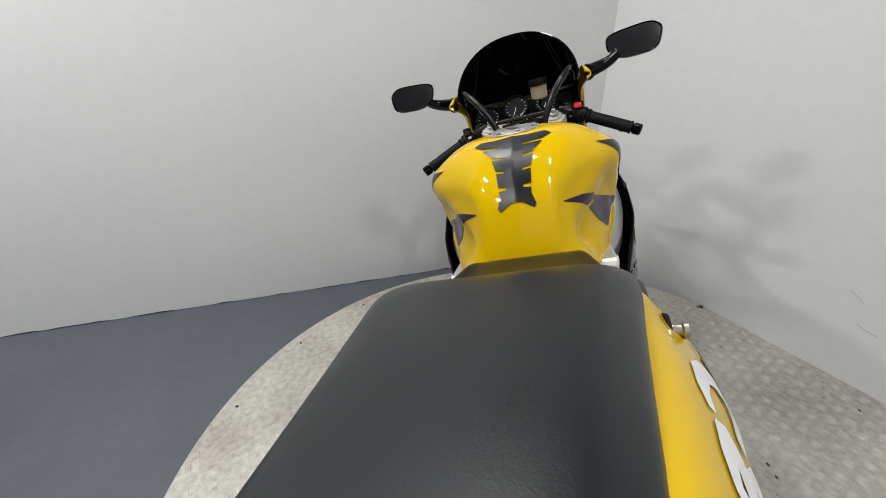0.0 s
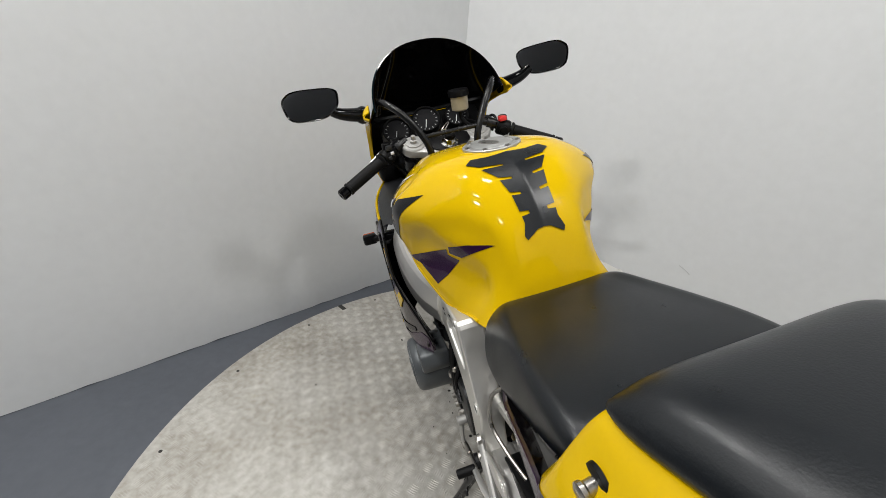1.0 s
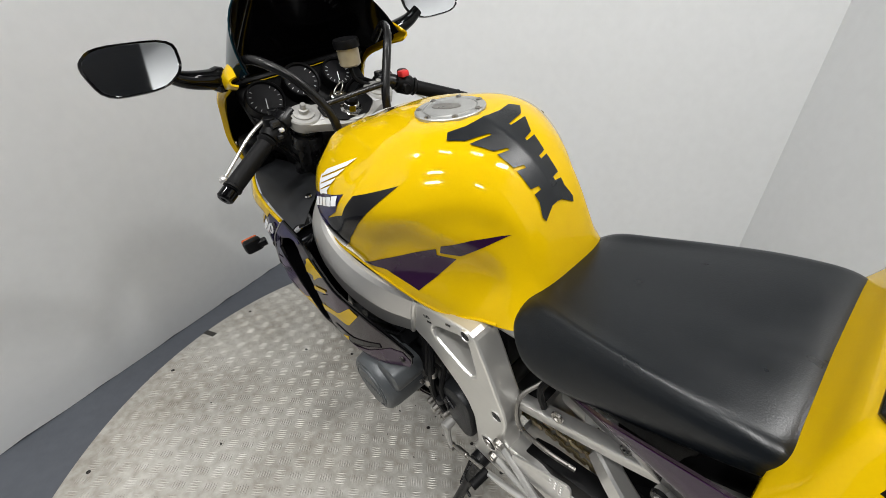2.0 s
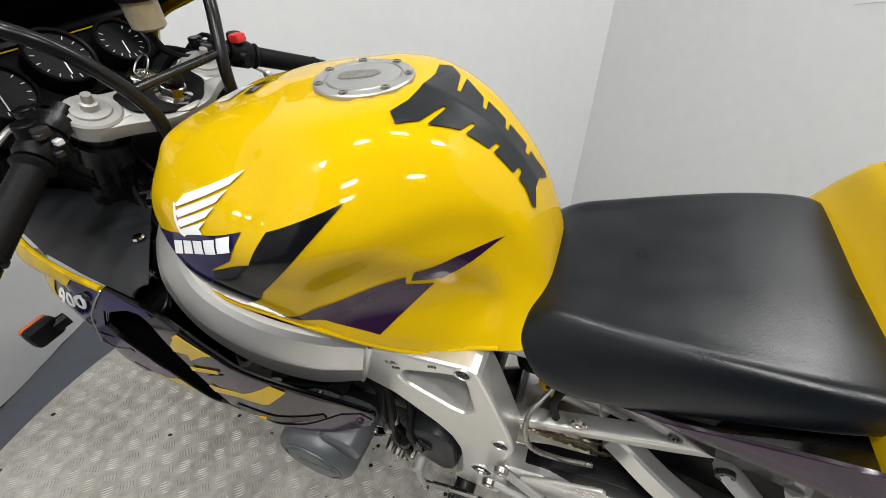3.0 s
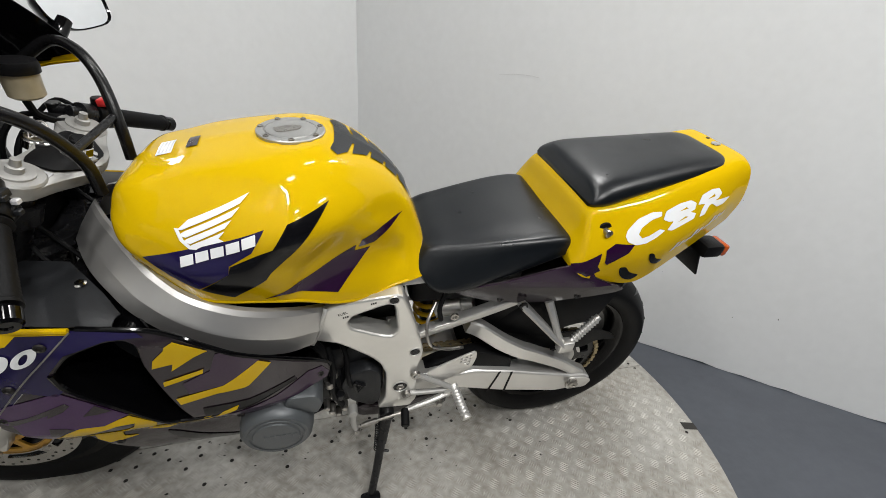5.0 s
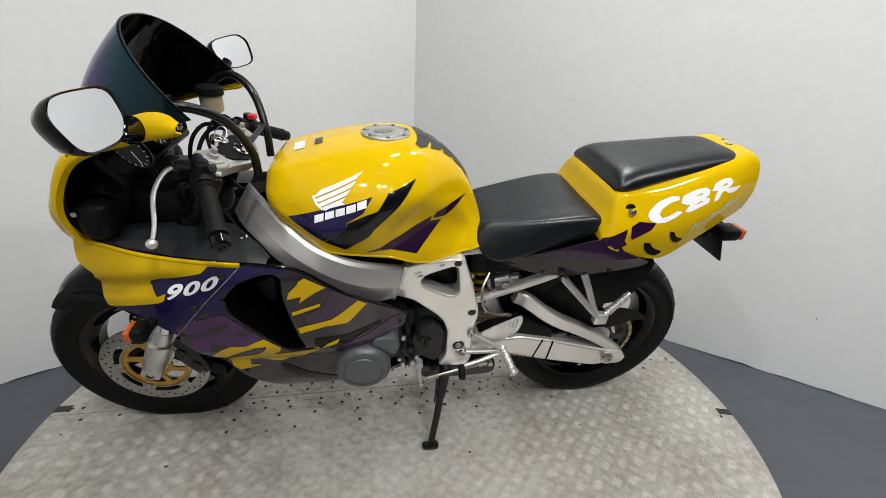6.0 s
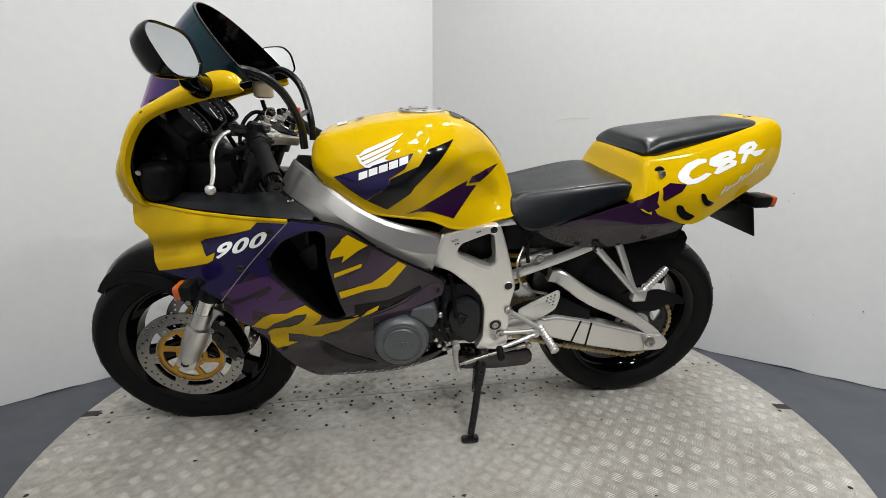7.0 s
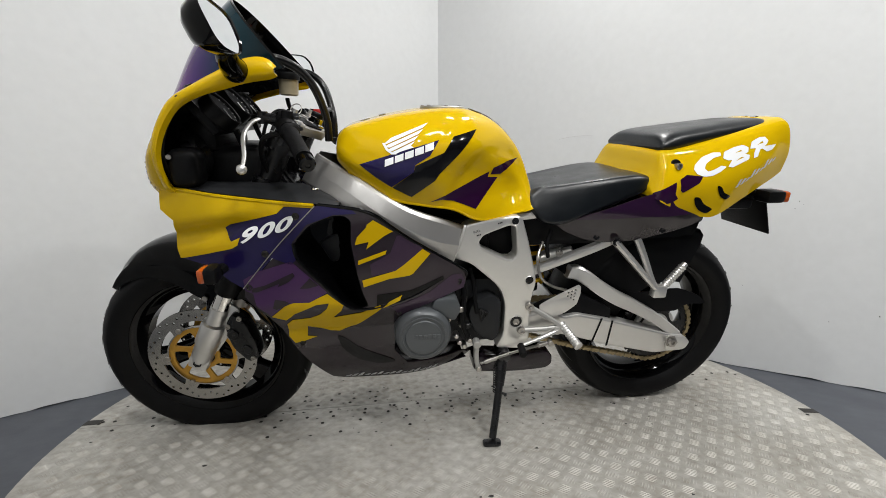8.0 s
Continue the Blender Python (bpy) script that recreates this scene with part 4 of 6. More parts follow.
rider_seat = part("rider_seat", pad([
    (0.222, 0.755, (0.06, 0.752), (0.095, 0.750), (0.112, 0.742), (0.105, 0.735)),
    (0.235, 0.767, (0.07, 0.766), (0.108, 0.760), (0.136, 0.728), (0.128, 0.712)),
    (0.265, 0.777, (0.08, 0.777), (0.118, 0.772), (0.152, 0.700), (0.142, 0.684)),
    (0.320, 0.785, (0.095, 0.785), (0.130, 0.780), (0.159, 0.700), (0.148, 0.682)),
    (0.400, 0.799, (0.108, 0.800), (0.144, 0.794), (0.162, 0.728), (0.150, 0.712)),
    (0.470, 0.811, (0.116, 0.812), (0.152, 0.806), (0.163, 0.754), (0.150, 0.738)),
    (0.530, 0.817, (0.118, 0.818), (0.154, 0.812), (0.162, 0.776), (0.150, 0.764)),
    (0.560, 0.811, (0.115, 0.812), (0.149, 0.806), (0.155, 0.786), (0.146, 0.776)),
    (0.572, 0.787, (0.105, 0.788), (0.135, 0.794), (0.142, 0.793), (0.136, 0.786)),
]), VINYL, BIKE, "black vinyl rider seat", 60)

pillion_seat = part("pillion_seat", pad([
    (0.578, 0.894, (0.08, 0.894), (0.122, 0.890), (0.134, 0.890), (0.128, 0.882)),
    (0.590, 0.917, (0.09, 0.917), (0.130, 0.907), (0.143, 0.894), (0.136, 0.880)),
    (0.625, 0.932, (0.095, 0.931), (0.131, 0.919), (0.143, 0.898), (0.136, 0.884)),
    (0.700, 0.944, (0.088, 0.943), (0.120, 0.931), (0.131, 0.912), (0.123, 0.898)),
    (0.780, 0.955, (0.078, 0.954), (0.108, 0.943), (0.119, 0.926), (0.112, 0.914)),
    (0.870, 0.966, (0.068, 0.966), (0.096, 0.956), (0.106, 0.942), (0.098, 0.932)),
    (0.930, 0.971, (0.062, 0.970), (0.088, 0.963), (0.097, 0.955), (0.090, 0.946)),
    (0.960, 0.965, (0.045, 0.965), (0.064, 0.960), (0.072, 0.962), (0.068, 0.957)),
]), VINYL, BIKE, "black vinyl pillion pad", 60)


# ---- tail ----
def tail():
    rows = [
        (0.545, 0.800, (0.07, 0.800), (0.120, 0.800), (0.158, 0.792), (0.184, 0.775), (0.188, 0.765)),
        (0.560, 0.840, (0.08, 0.838), (0.130, 0.832), (0.166, 0.818), (0.194, 0.785), (0.200, 0.756)),
        (0.578, 0.884, (0.09, 0.883), (0.138, 0.878), (0.164, 0.852), (0.197, 0.795), (0.203, 0.746)),
        (0.620, 0.892, (0.09, 0.891), (0.140, 0.885), (0.166, 0.855), (0.199, 0.800), (0.198, 0.732)),
        (0.700, 0.908, (0.085, 0.907), (0.133, 0.900), (0.164, 0.868), (0.196, 0.800), (0.191, 0.708)),
        (0.760, 0.922, (0.08, 0.921), (0.126, 0.914), (0.157, 0.880), (0.187, 0.806), (0.180, 0.708)),
        (0.850, 0.945, (0.07, 0.944), (0.114, 0.937), (0.143, 0.902), (0.168, 0.835), (0.158, 0.750)),
        (0.920, 0.964, (0.065, 0.963), (0.104, 0.956), (0.130, 0.925), (0.147, 0.860), (0.138, 0.782)),
        (0.962, 0.974, (0.060, 0.973), (0.096, 0.968), (0.117, 0.940, 0.004), (0.127, 0.880, 0.012), (0.121, 0.804, 0.010)),
        (0.980, 0.976, (0.058, 0.976), (0.092, 0.971), (0.113, 0.946, 0.008), (0.119, 0.880, 0.020), (0.113, 0.818, 0.018)),
        (0.9855, 0.9735, (0.057, 0.9735), (0.0905, 0.968), (0.1115, 0.944, 0.008), (0.1175, 0.880, 0.020), (0.1115, 0.821, 0.018)),
    ]
    return pad(rows)


tail_cowl = part("tail_cowl", tail(), YELLOW, BIKE, "glossy yellow tail cowl with white and purple graphics", 50)
tail_tree = tree_of(tail_cowl)


def tail_film(name, poly, mat, label):
    both_sides(name, poly, tail_tree, mat, tail_cowl, label)


tail_film("purple_graphic", [(0.530, 0.764), (0.552, 0.778), (0.603, 0.805), (0.602, 0.774), (0.613, 0.761), (0.595, 0.750), (0.550, 0.742)], PLUM, "dark purple tail graphic")
tail_film("purple_graphic", [(0.613, 0.811), (0.634, 0.823), (0.682, 0.819), (0.670, 0.802), (0.623, 0.777), (0.616, 0.783)], PLUM, "dark purple tail graphic")
tail_film("vent_slot", rounded([(0.661, 0.765), (0.680, 0.764), (0.698, 0.744), (0.738, 0.728), (0.716, 0.716), (0.690, 0.725), (0.671, 0.742)], 2), BLACK_GLOSS, "dark air slot")
tail_film("vent_slot", rounded([(0.729, 0.795), (0.746, 0.791), (0.760, 0.773), (0.792, 0.763), (0.777, 0.752), (0.752, 0.761), (0.738, 0.776)], 2), BLACK_GLOSS, "dark air slot")
MARKS = [
    ([(0.657, 0.836), (0.662, 0.847), (0.687, 0.867), (0.722, 0.879), (0.746, 0.879), (0.746, 0.871), (0.721, 0.865), (0.696, 0.851), (0.689, 0.839), (0.698, 0.831), (0.716, 0.835), (0.743, 0.846), (0.759, 0.843), (0.737, 0.83), (0.71, 0.82), (0.685, 0.818), (0.664, 0.825)], ()),
    ([(0.751, 0.864), (0.757, 0.88), (0.791, 0.893), (0.822, 0.899), (0.838, 0.893), (0.835, 0.881), (0.823, 0.876), (0.839, 0.873), (0.835, 0.862), (0.808, 0.852), (0.778, 0.841), (0.764, 0.843), (0.779, 0.86), (0.767, 0.859)], ([(0.792, 0.878), (0.811, 0.886), (0.817, 0.883)], [(0.79, 0.857), (0.81, 0.868), (0.819, 0.867)])),
    ([(0.842, 0.889), (0.852, 0.908), (0.877, 0.919), (0.897, 0.921), (0.907, 0.911), (0.899, 0.901), (0.89, 0.896), (0.937, 0.902), (0.92, 0.887), (0.9, 0.882), (0.883, 0.89), (0.875, 0.887), (0.866, 0.869), (0.851, 0.864), (0.854, 0.878), (0.862, 0.891)], ([(0.868, 0.899), (0.886, 0.91), (0.889, 0.905)],)),
]
for m, slits in MARKS:
    bm = sticker(rounded(m, 2, 0.14), tail_tree, holes=slits)
    other = mirrored(bm)
    for b in (bm, other):
        part("white_mark", b, WHITE, tail_cowl, "plain white swept graphic shape", 60)
for k in range(9):
    x, z = 0.798 + k * 0.0160, 0.784 + k * 0.0085
    tail_film("silver_mark", [(x, z), (x + 0.010, z + 0.004), (x + 0.020, z + 0.026 - 0.006 * (k % 3)), (x + 0.011, z + 0.024 - 0.006 * (k % 3))], SILVER_GRAPHIC, "thin silver bar of a script mark")
for s in (-1, 1):
    part("grab_bolt", join(lathe([(0, 0.017), (0.004, 0.016), (0.005, 0.010)], (0.612, s * 0.164, 0.845), (0, s, 0), 20)), RUBBER, tail_cowl)
    part("hook", join(lathe([(0, 0.007), (0.010, 0.007), (0.012, 0.009), (0.016, 0.009), (0.018, 0.006)], (0.612, s * 0.168, 0.845), (0.1, s, -0.05), 16)), STEEL, tail_cowl, "steel luggage hook")


def cowl_top(x, y):
    """The point of the tail cowl's upper skin over (x, y)."""
    return tuple(tail_tree.ray_cast(Vector((x, y, 1.3)), Vector((0, 0, -1)))[0])


part("seat_lock", lathe([(0, 0.011), (0.002, 0.0105), (0.0025, 0.006), (0.0015, 0.003)], cowl_top(0.966, -0.012), (-0.08, 0, 1), 20), CHROME, tail_cowl, "chrome seat lock")
part("lock_hole", lathe([(0, 0.005), (0.001, 0.0045)], cowl_top(0.972, 0.022), (-0.08, 0, 1), 14), BLACK_METAL, tail_cowl)


def side_depth(x, z):
    return -(0.160 + 0.15 * max(0, x - 0.33) - 0.42 * max(0, 0.715 - z) - 0.9 * max(0, 0.33 - x) ** 1.5)


SIDE = rounded([(0.296, 0.684), (0.345, 0.694), (0.545, 0.775), (0.598, 0.758), (0.612, 0.740), (0.660, 0.722), (0.690, 0.709), (0.678, 0.690), (0.633, 0.666), (0.548, 0.633), (0.470, 0.622), (0.398, 0.630), (0.332, 0.657)], 2, 0.2)
for s in (-1, 1):
    b = panel(SIDE, side_depth, 0.004)
    cover = part("side_cover", b if s < 0 else mirrored(b), CHARCOAL, BIKE, "charcoal side cover under the seat", 40)
    b = panel([(0.345, 0.6945), (0.545, 0.774), (0.597, 0.757), (0.611, 0.739), (0.655, 0.7215), (0.600, 0.712), (0.540, 0.708), (0.450, 0.700)], lambda x, z: side_depth(x, z) - 0.0015, 0.001)
    part("purple_band", b if s < 0 else mirrored(b), PLUM, cover, "dark purple painted band", 40)
    for x, z in ((0.428, 0.640), (0.602, 0.668)):
        part("cover_bolt", lathe([(0, 0.009), (0.003, 0.008), (0.003, 0.004), (0.001, 0.003)], (x, s * (-side_depth(x, z) - 0.001), z), (0, s, 0), 12), BLACK_METAL, cover)

part("undertray", join(box(0.55, 0.97, -0.085, 0.085, 0.700, 0.735, 0.01), box(0.62, 0.80, -0.10, 0.10, 0.66, 0.71, 0.015)), BLACK_PLASTIC, BIKE, "black plastic undertray")
holder = part("plate_holder", moved(box(-0.003, 0.003, -0.095, 0.095, -0.075, 0.075, 0.002), pose(1.016, 0, 0.690, 0, -22, 0)), BLACK_PLASTIC, BIKE, "dark number plate holder seen from its back")
part("holder_arm", join(tube([(0.90, 0, 0.74), (0.98, 0, 0.745), (1.03, 0, 0.73)], 0.03, 8, 4, flat=0.6)), BLACK_PLASTIC, holder)
for s in (-1, 1):
    ind = part("rear_indicator", join(tube([(0.952, s * 0.05, 0.752), (0.960, s * 0.11, 0.750)], 0.011, 10, 3), box(0.940, 1.000, s * 0.130 - 0.028, s * 0.130 + 0.028, 0.733, 0.770, 0.010)), BLACK_PLASTIC, BIKE, "black rear indicator with an amber lens")
    part("lens", box(0.997, 1.015, s * 0.130 - 0.026, s * 0.130 + 0.026, 0.735, 0.768, 0.007), AMBER, ind, "amber lens")


# ---- fairing ----
def fairing_depth(x, z):
    y = 0.264
    y -= 0.85 * max(0, -0.40 - x) ** 2
    y -= 1.6 * max(0, 0.45 - z) ** 2 + 0.048 * min(1, max(0, 0.525 - z) / 0.09) ** 1.4
    y -= 5.0 * max(0, z - 0.72) ** 2
    y -= 1.4 * max(0, x + 0.15) ** 2
    y -= 0.020 * math.exp(-(((z - 0.716 - 0.22 * (x + 0.52)) / 0.020) ** 2)) * min(1.0, max(0.0, (-0.40 - x) / 0.10))
    return -y


def nose():
    """Nose shell from the chin to the foot of the screen: sections by height."""
    rows = [
        (0.640, -0.618, -0.545, 0.165), (0.665, -0.630, -0.530, 0.170), (0.700, -0.640, -0.560, 0.172), (0.735, -0.690, -0.605, 0.175), (0.760, -0.722, -0.630, 0.178),
        (0.790, -0.738, -0.648, 0.187), (0.820, -0.737, -0.651, 0.200), (0.860, -0.722, -0.651, 0.213), (0.900, -0.696, -0.641, 0.212), (0.940, -0.662, -0.622, 0.206), (0.975, -0.628, -0.592, 0.202), (0.998, -0.608, -0.556, 0.200),
    ]
    lines = []
    for z, front, side, wide in rows:
        row = []
        for k in range(25):
            a = radians(-90 + 180 * k / 24)
            row.append(Vector((front + (side - front) * (1 - math.cos(a)) ** 1.15, wide * math.sin(a), z + 0.012 * (1 - math.cos(a)))))
        lines.append(row)
    fine = [spline(col, 3) for col in zip(*lines)]
    bm = bmesh.new()
    rings(bm, [list(r) for r in zip(*fine)], closed=False)
    return bm


shell = nose()
inner = shell.copy()
bmesh.ops.recalc_face_normals(shell, faces=shell.faces)
bmesh.ops.solidify(shell, geom=shell.faces[:], thickness=0.005)
for v in inner.verts:
    v.co = Vector((v.co.x * 0.985 + 0.002, v.co.y * 0.965, v.co.z))
nose_ob = part("nose_fairing", shell, YELLOW, BIKE, "glossy yellow nose fairing", 45)
part("inner_cowl", inner, BLACK_PLASTIC, nose_ob, "black inner cowl", 60)


def screen():
    bm = bmesh.new()
    loops = []
    n = 28
    for j in range(15):
        v = j / 14
        loops.append([])
        for k in range(n + 1):
            a = radians(-90 + 180 * k / n)
            c, d = math.cos(a), 1 - math.cos(a)
            low = Vector((-0.652 + 0.097 * d**1.2, 0.197 * math.sin(a), 0.990 + 0.02 * d))
            high = Vector((-0.512 + 0.134 * d**1.1, 0.190 * math.sin(a), 1.213 - 0.158 * d**1.12))
            bulge = 0.020 * math.sin(math.pi * v) * c
            p = low.lerp(high, v)
            loops[-1].append(p + Vector((-bulge * 0.7, 0, bulge * 0.8)))
    rings(bm, loops, closed=False)
    bmesh.ops.recalc_face_normals(bm, faces=bm.faces)
    bmesh.ops.solidify(bm, geom=bm.faces[:], thickness=0.003)
    return bm


windscreen = part("windscreen", screen(), SCREEN, nose_ob, "dark iridescent smoked windscreen", 50)
lining = screen()
for v in lining.verts:
    v.co = Vector((v.co.x + 0.0045, v.co.y * 0.982, v.co.z + 0.0008))
part("screen_lining", lining, BLACK_GLOSS, windscreen, "black inner face of the screen", 50)


part("screen_trim", tube([(-0.619 + 0.066 * (1 - math.cos(a)) ** 1.15, 0.191 * math.sin(a), 1.001 + 0.012 * (1 - math.cos(a))) for a in [radians(-80 + 160 * k / 20) for k in range(21)]], 0.009, 8, 2), BLACK_PLASTIC, nose_ob, "black trim along the foot of the screen")


def rim_strip():
    """The yellow upper edge of the cockpit side, rolled over, from the nose up to the mirror mount."""
    rows = [
        ((-0.632, 0.196, 0.786), (-0.668, 0.172, 0.764)), ((-0.648, 0.201, 0.804), (-0.673, 0.170, 0.797)), ((-0.651, 0.212, 0.845), (-0.676, 0.182, 0.848)), ((-0.647, 0.215, 0.885), (-0.673, 0.184, 0.892)), ((-0.629, 0.212, 0.930), (-0.652, 0.185, 0.940)),
        ((-0.597, 0.211, 0.972), (-0.616, 0.190, 0.988)), ((-0.552, 0.211, 0.997), (-0.564, 0.194, 1.018)), ((-0.500, 0.213, 1.013), (-0.508, 0.196, 1.046)),
        ((-0.455, 0.217, 1.026), (-0.458, 0.199, 1.068)), ((-0.422, 0.219, 1.032), (-0.424, 0.202, 1.074)), ((-0.402, 0.219, 1.035), (-0.402, 0.204, 1.069)), ((-0.388, 0.218, 1.040), (-0.387, 0.206, 1.056)),
    ]
    loops = []
    for k, (a, b) in enumerate(rows):
        a, b = Vector((a[0], -a[1], a[2])), Vector((b[0], -b[1], b[2]))
        out = Vector((-0.25, -1, 0.35)).normalized()
        roll = [a - out * 0.010 + (a - b) * 0.05]
        loops.append(roll + [a.lerp(b, t) + out * (0.0, 0.006, 0.009, 0.010)[min(k, 3)] * math.sin(math.pi * (0.12 + 0.88 * t)) for t in (0, 0.12, 0.3, 0.5, 0.7, 0.88, 1)])
    lines = [spline(l, 4) for l in zip(*loops)]
    bm = bmesh.new()
    rings(bm, [list(r) for r in zip(*lines)], closed=False)
    bmesh.ops.recalc_face_normals(bm, faces=bm.faces)
    bmesh.ops.solidify(bm, geom=bm.faces[:], thickness=0.004)
    return bm


SIDE_STRIP = [(-0.682, 0.795), (-0.618, 0.790), (-0.472, 0.777), (-0.324, 0.765), (-0.498, 0.569), (-0.531, 0.589), (-0.573, 0.625), (-0.644, 0.638), (-0.656, 0.681), (-0.645, 0.728), (-0.676, 0.750)]
YELLOW_STRIP = [(-0.682, 0.795), (-0.618, 0.791), (-0.472, 0.778), (-0.326, 0.766), (-0.331, 0.762), (-0.392, 0.766), (-0.408, 0.751), (-0.517, 0.722), (-0.530, 0.714), (-0.515, 0.686), (-0.494, 0.696), (-0.501, 0.678), (-0.515, 0.670), (-0.633, 0.640), (-0.644, 0.638), (-0.656, 0.681), (-0.645, 0.728), (-0.676, 0.750)]
SKIN = [(-0.319, 0.767), (-0.237, 0.757), (-0.192, 0.742), (-0.150, 0.711), (-0.097, 0.673), (0.024, 0.588), (0.037, 0.566), (0.034, 0.543), (-0.027, 0.523), (-0.089, 0.502), (-0.128, 0.464), (-0.152, 0.408), (-0.154, 0.343), (-0.117, 0.280), (-0.011, 0.267), (0.044, 0.269), (0.105, 0.250), (0.074, 0.224), (-0.037, 0.209), (-0.205, 0.206), (-0.300, 0.212), (-0.335, 0.228), (-0.382, 0.312), (-0.415, 0.382), (-0.433, 0.428), (-0.454, 0.488), (-0.503, 0.549), (-0.499, 0.567)]
DUCT = rounded([(-0.378, 0.682), (-0.342, 0.724), (-0.290, 0.744), (-0.262, 0.745), (-0.246, 0.732), (-0.250, 0.682), (-0.240, 0.611), (-0.228, 0.552), (-0.214, 0.514), (-0.239, 0.502), (-0.270, 0.517), (-0.320, 0.577), (-0.369, 0.642)], 2, 0.25)
LINER = [(-0.238, 0.740), (-0.262, 0.754), (-0.290, 0.752), (-0.347, 0.730), (-0.384, 0.685), (-0.376, 0.639), (-0.325, 0.572), (-0.272, 0.510), (-0.239, 0.494), (-0.206, 0.506), (-0.220, 0.552), (-0.232, 0.611), (-0.242, 0.682)]


def inner_depth(x, z):
    """The hollow of the duct: flush at its rear, deeper towards the front."""
    deep = 0.004 + 0.085 * min(1.0, max(0.0, (-0.214 - x) / 0.08)) ** 1.1
    return fairing_depth(x, z) + deep


def duct_wall():
    """The rolled inner wall of the duct opening."""
    ring0 = [Vector((p[0], fairing_depth(p[0], p[1]) + 0.001, p[1])) for p in DUCT]
    ring1 = [Vector((p.x, max(p.y + 0.012, inner_depth(p.x, p.z) + 0.006), p.z)) for p in ring0]
    bm = bmesh.new()
    rings(bm, [ring0, ring1], cap=False)
    bmesh.ops.recalc_face_normals(bm, faces=bm.faces)
    bmesh.ops.solidify(bm, geom=bm.faces[:], thickness=0.002)
    return bm


def side_film(name, poly, depth, mat, parent, label, s):
    b = panel(poly, lambda x, z: depth(x, z) - 0.0018, 0.0008, fine=0.014)
    part(name, b if s < 0 else mirrored(b), mat, parent, label, 50)


for s in (-1, 1):
    b = rim_strip()
    part("cockpit_rim", b if s < 0 else mirrored(b), YELLOW, nose_ob, "yellow cockpit edge and mirror mount", 60)
    b = panel(SIDE_STRIP, fairing_depth, 0.004, fine=0.014)
    lip = tube([(x, fairing_depth(x, z) - 0.001, z) for x, z in ((-0.664, 0.796), (-0.618, 0.793), (-0.545, 0.786), (-0.472, 0.780), (-0.400, 0.773), (-0.328, 0.767))], 0.0045, 8, 4)
    part("fairing_lip", lip if s < 0 else mirrored(lip), YELLOW, nose_ob, "rolled yellow edge of the fairing side")
    upper = part("upper_side_panel", b if s < 0 else mirrored(b), NAVY, BIKE, "dark blue upper fairing side with yellow flashes", 40)
    side_film("yellow_graphic", YELLOW_STRIP, fairing_depth, YELLOW, upper, "yellow painted flash", s)
    b = panel(SKIN, fairing_depth, 0.004, [DUCT], fine=0.022)
    skin = part("lower_fairing", b if s < 0 else mirrored(b), CHARCOAL, BIKE, "charcoal lower fairing with purple and yellow graphics", 40)
    side_film("navy_graphic", [(-0.322, 0.767), (-0.243, 0.756), (-0.234, 0.748), (-0.285, 0.747), (-0.345, 0.726), (-0.381, 0.684), (-0.375, 0.643), (-0.387, 0.631), (-0.432, 0.650)], fairing_depth, NAVY, skin, "dark blue painted corner", s)
    side_film("purple_graphic", [(-0.500, 0.594), (-0.465, 0.615), (-0.387, 0.639), (-0.364, 0.614), (-0.312, 0.557), (-0.334, 0.544), (-0.356, 0.532), (-0.391, 0.533), (-0.414, 0.527), (-0.448, 0.494), (-0.478, 0.528), (-0.481, 0.559), (-0.498, 0.566)], fairing_depth, PURPLE, skin, "purple painted flash", s)
    side_film("charcoal_graphic", [(-0.480, 0.573), (-0.451, 0.581), (-0.386, 0.611), (-0.382, 0.603), (-0.396, 0.589), (-0.423, 0.576), (-0.418, 0.585), (-0.472, 0.563), (-0.484, 0.563)], lambda x, z: fairing_depth(x, z) - 0.001, CHARCOAL, skin, "charcoal letter-like stroke", s)
    side_film("charcoal_graphic", [(-0.440, 0.521), (-0.433, 0.544), (-0.410, 0.539), (-0.398, 0.532), (-0.433, 0.516)], lambda x, z: fairing_depth(x, z) - 0.001, CHARCOAL, skin, "charcoal letter-like stroke", s)
    side_film("charcoal_graphic", [(-0.374, 0.570), (-0.349, 0.596), (-0.331, 0.576), (-0.355, 0.570)], lambda x, z: fairing_depth(x, z) - 0.001, CHARCOAL, skin, "charcoal letter-like stroke", s)
    side_film("yellow_graphic", [(-0.449, 0.491), (-0.411, 0.527), (-0.391, 0.533), (-0.355, 0.532), (-0.330, 0.545), (-0.312, 0.553), (-0.276, 0.520), (-0.283, 0.503), (-0.306, 0.479), (-0.234, 0.493), (-0.187, 0.516), (-0.185, 0.504), (-0.237, 0.454), (-0.250, 0.444), (-0.295, 0.424), (-0.319, 0.427), (-0.373, 0.448), (-0.378, 0.413), (-0.354, 0.410), (-0.390, 0.396), (-0.411, 0.392), (-0.424, 0.415), (-0.420, 0.460), (-0.404, 0.476), (-0.360, 0.481), (-0.336, 0.492), (-0.317, 0.511), (-0.310, 0.528), (-0.340, 0.525), (-0.394, 0.499), (-0.418, 0.477)], fairing_depth, YELLOW, skin, "yellow jagged flash", s)
    side_film("yellow_graphic", [(-0.181, 0.506), (-0.164, 0.526), (-0.133, 0.542), (-0.139, 0.528)], lambda x, z: fairing_depth(x, z) - 0.001, YELLOW, skin, "yellow jagged flash", s)
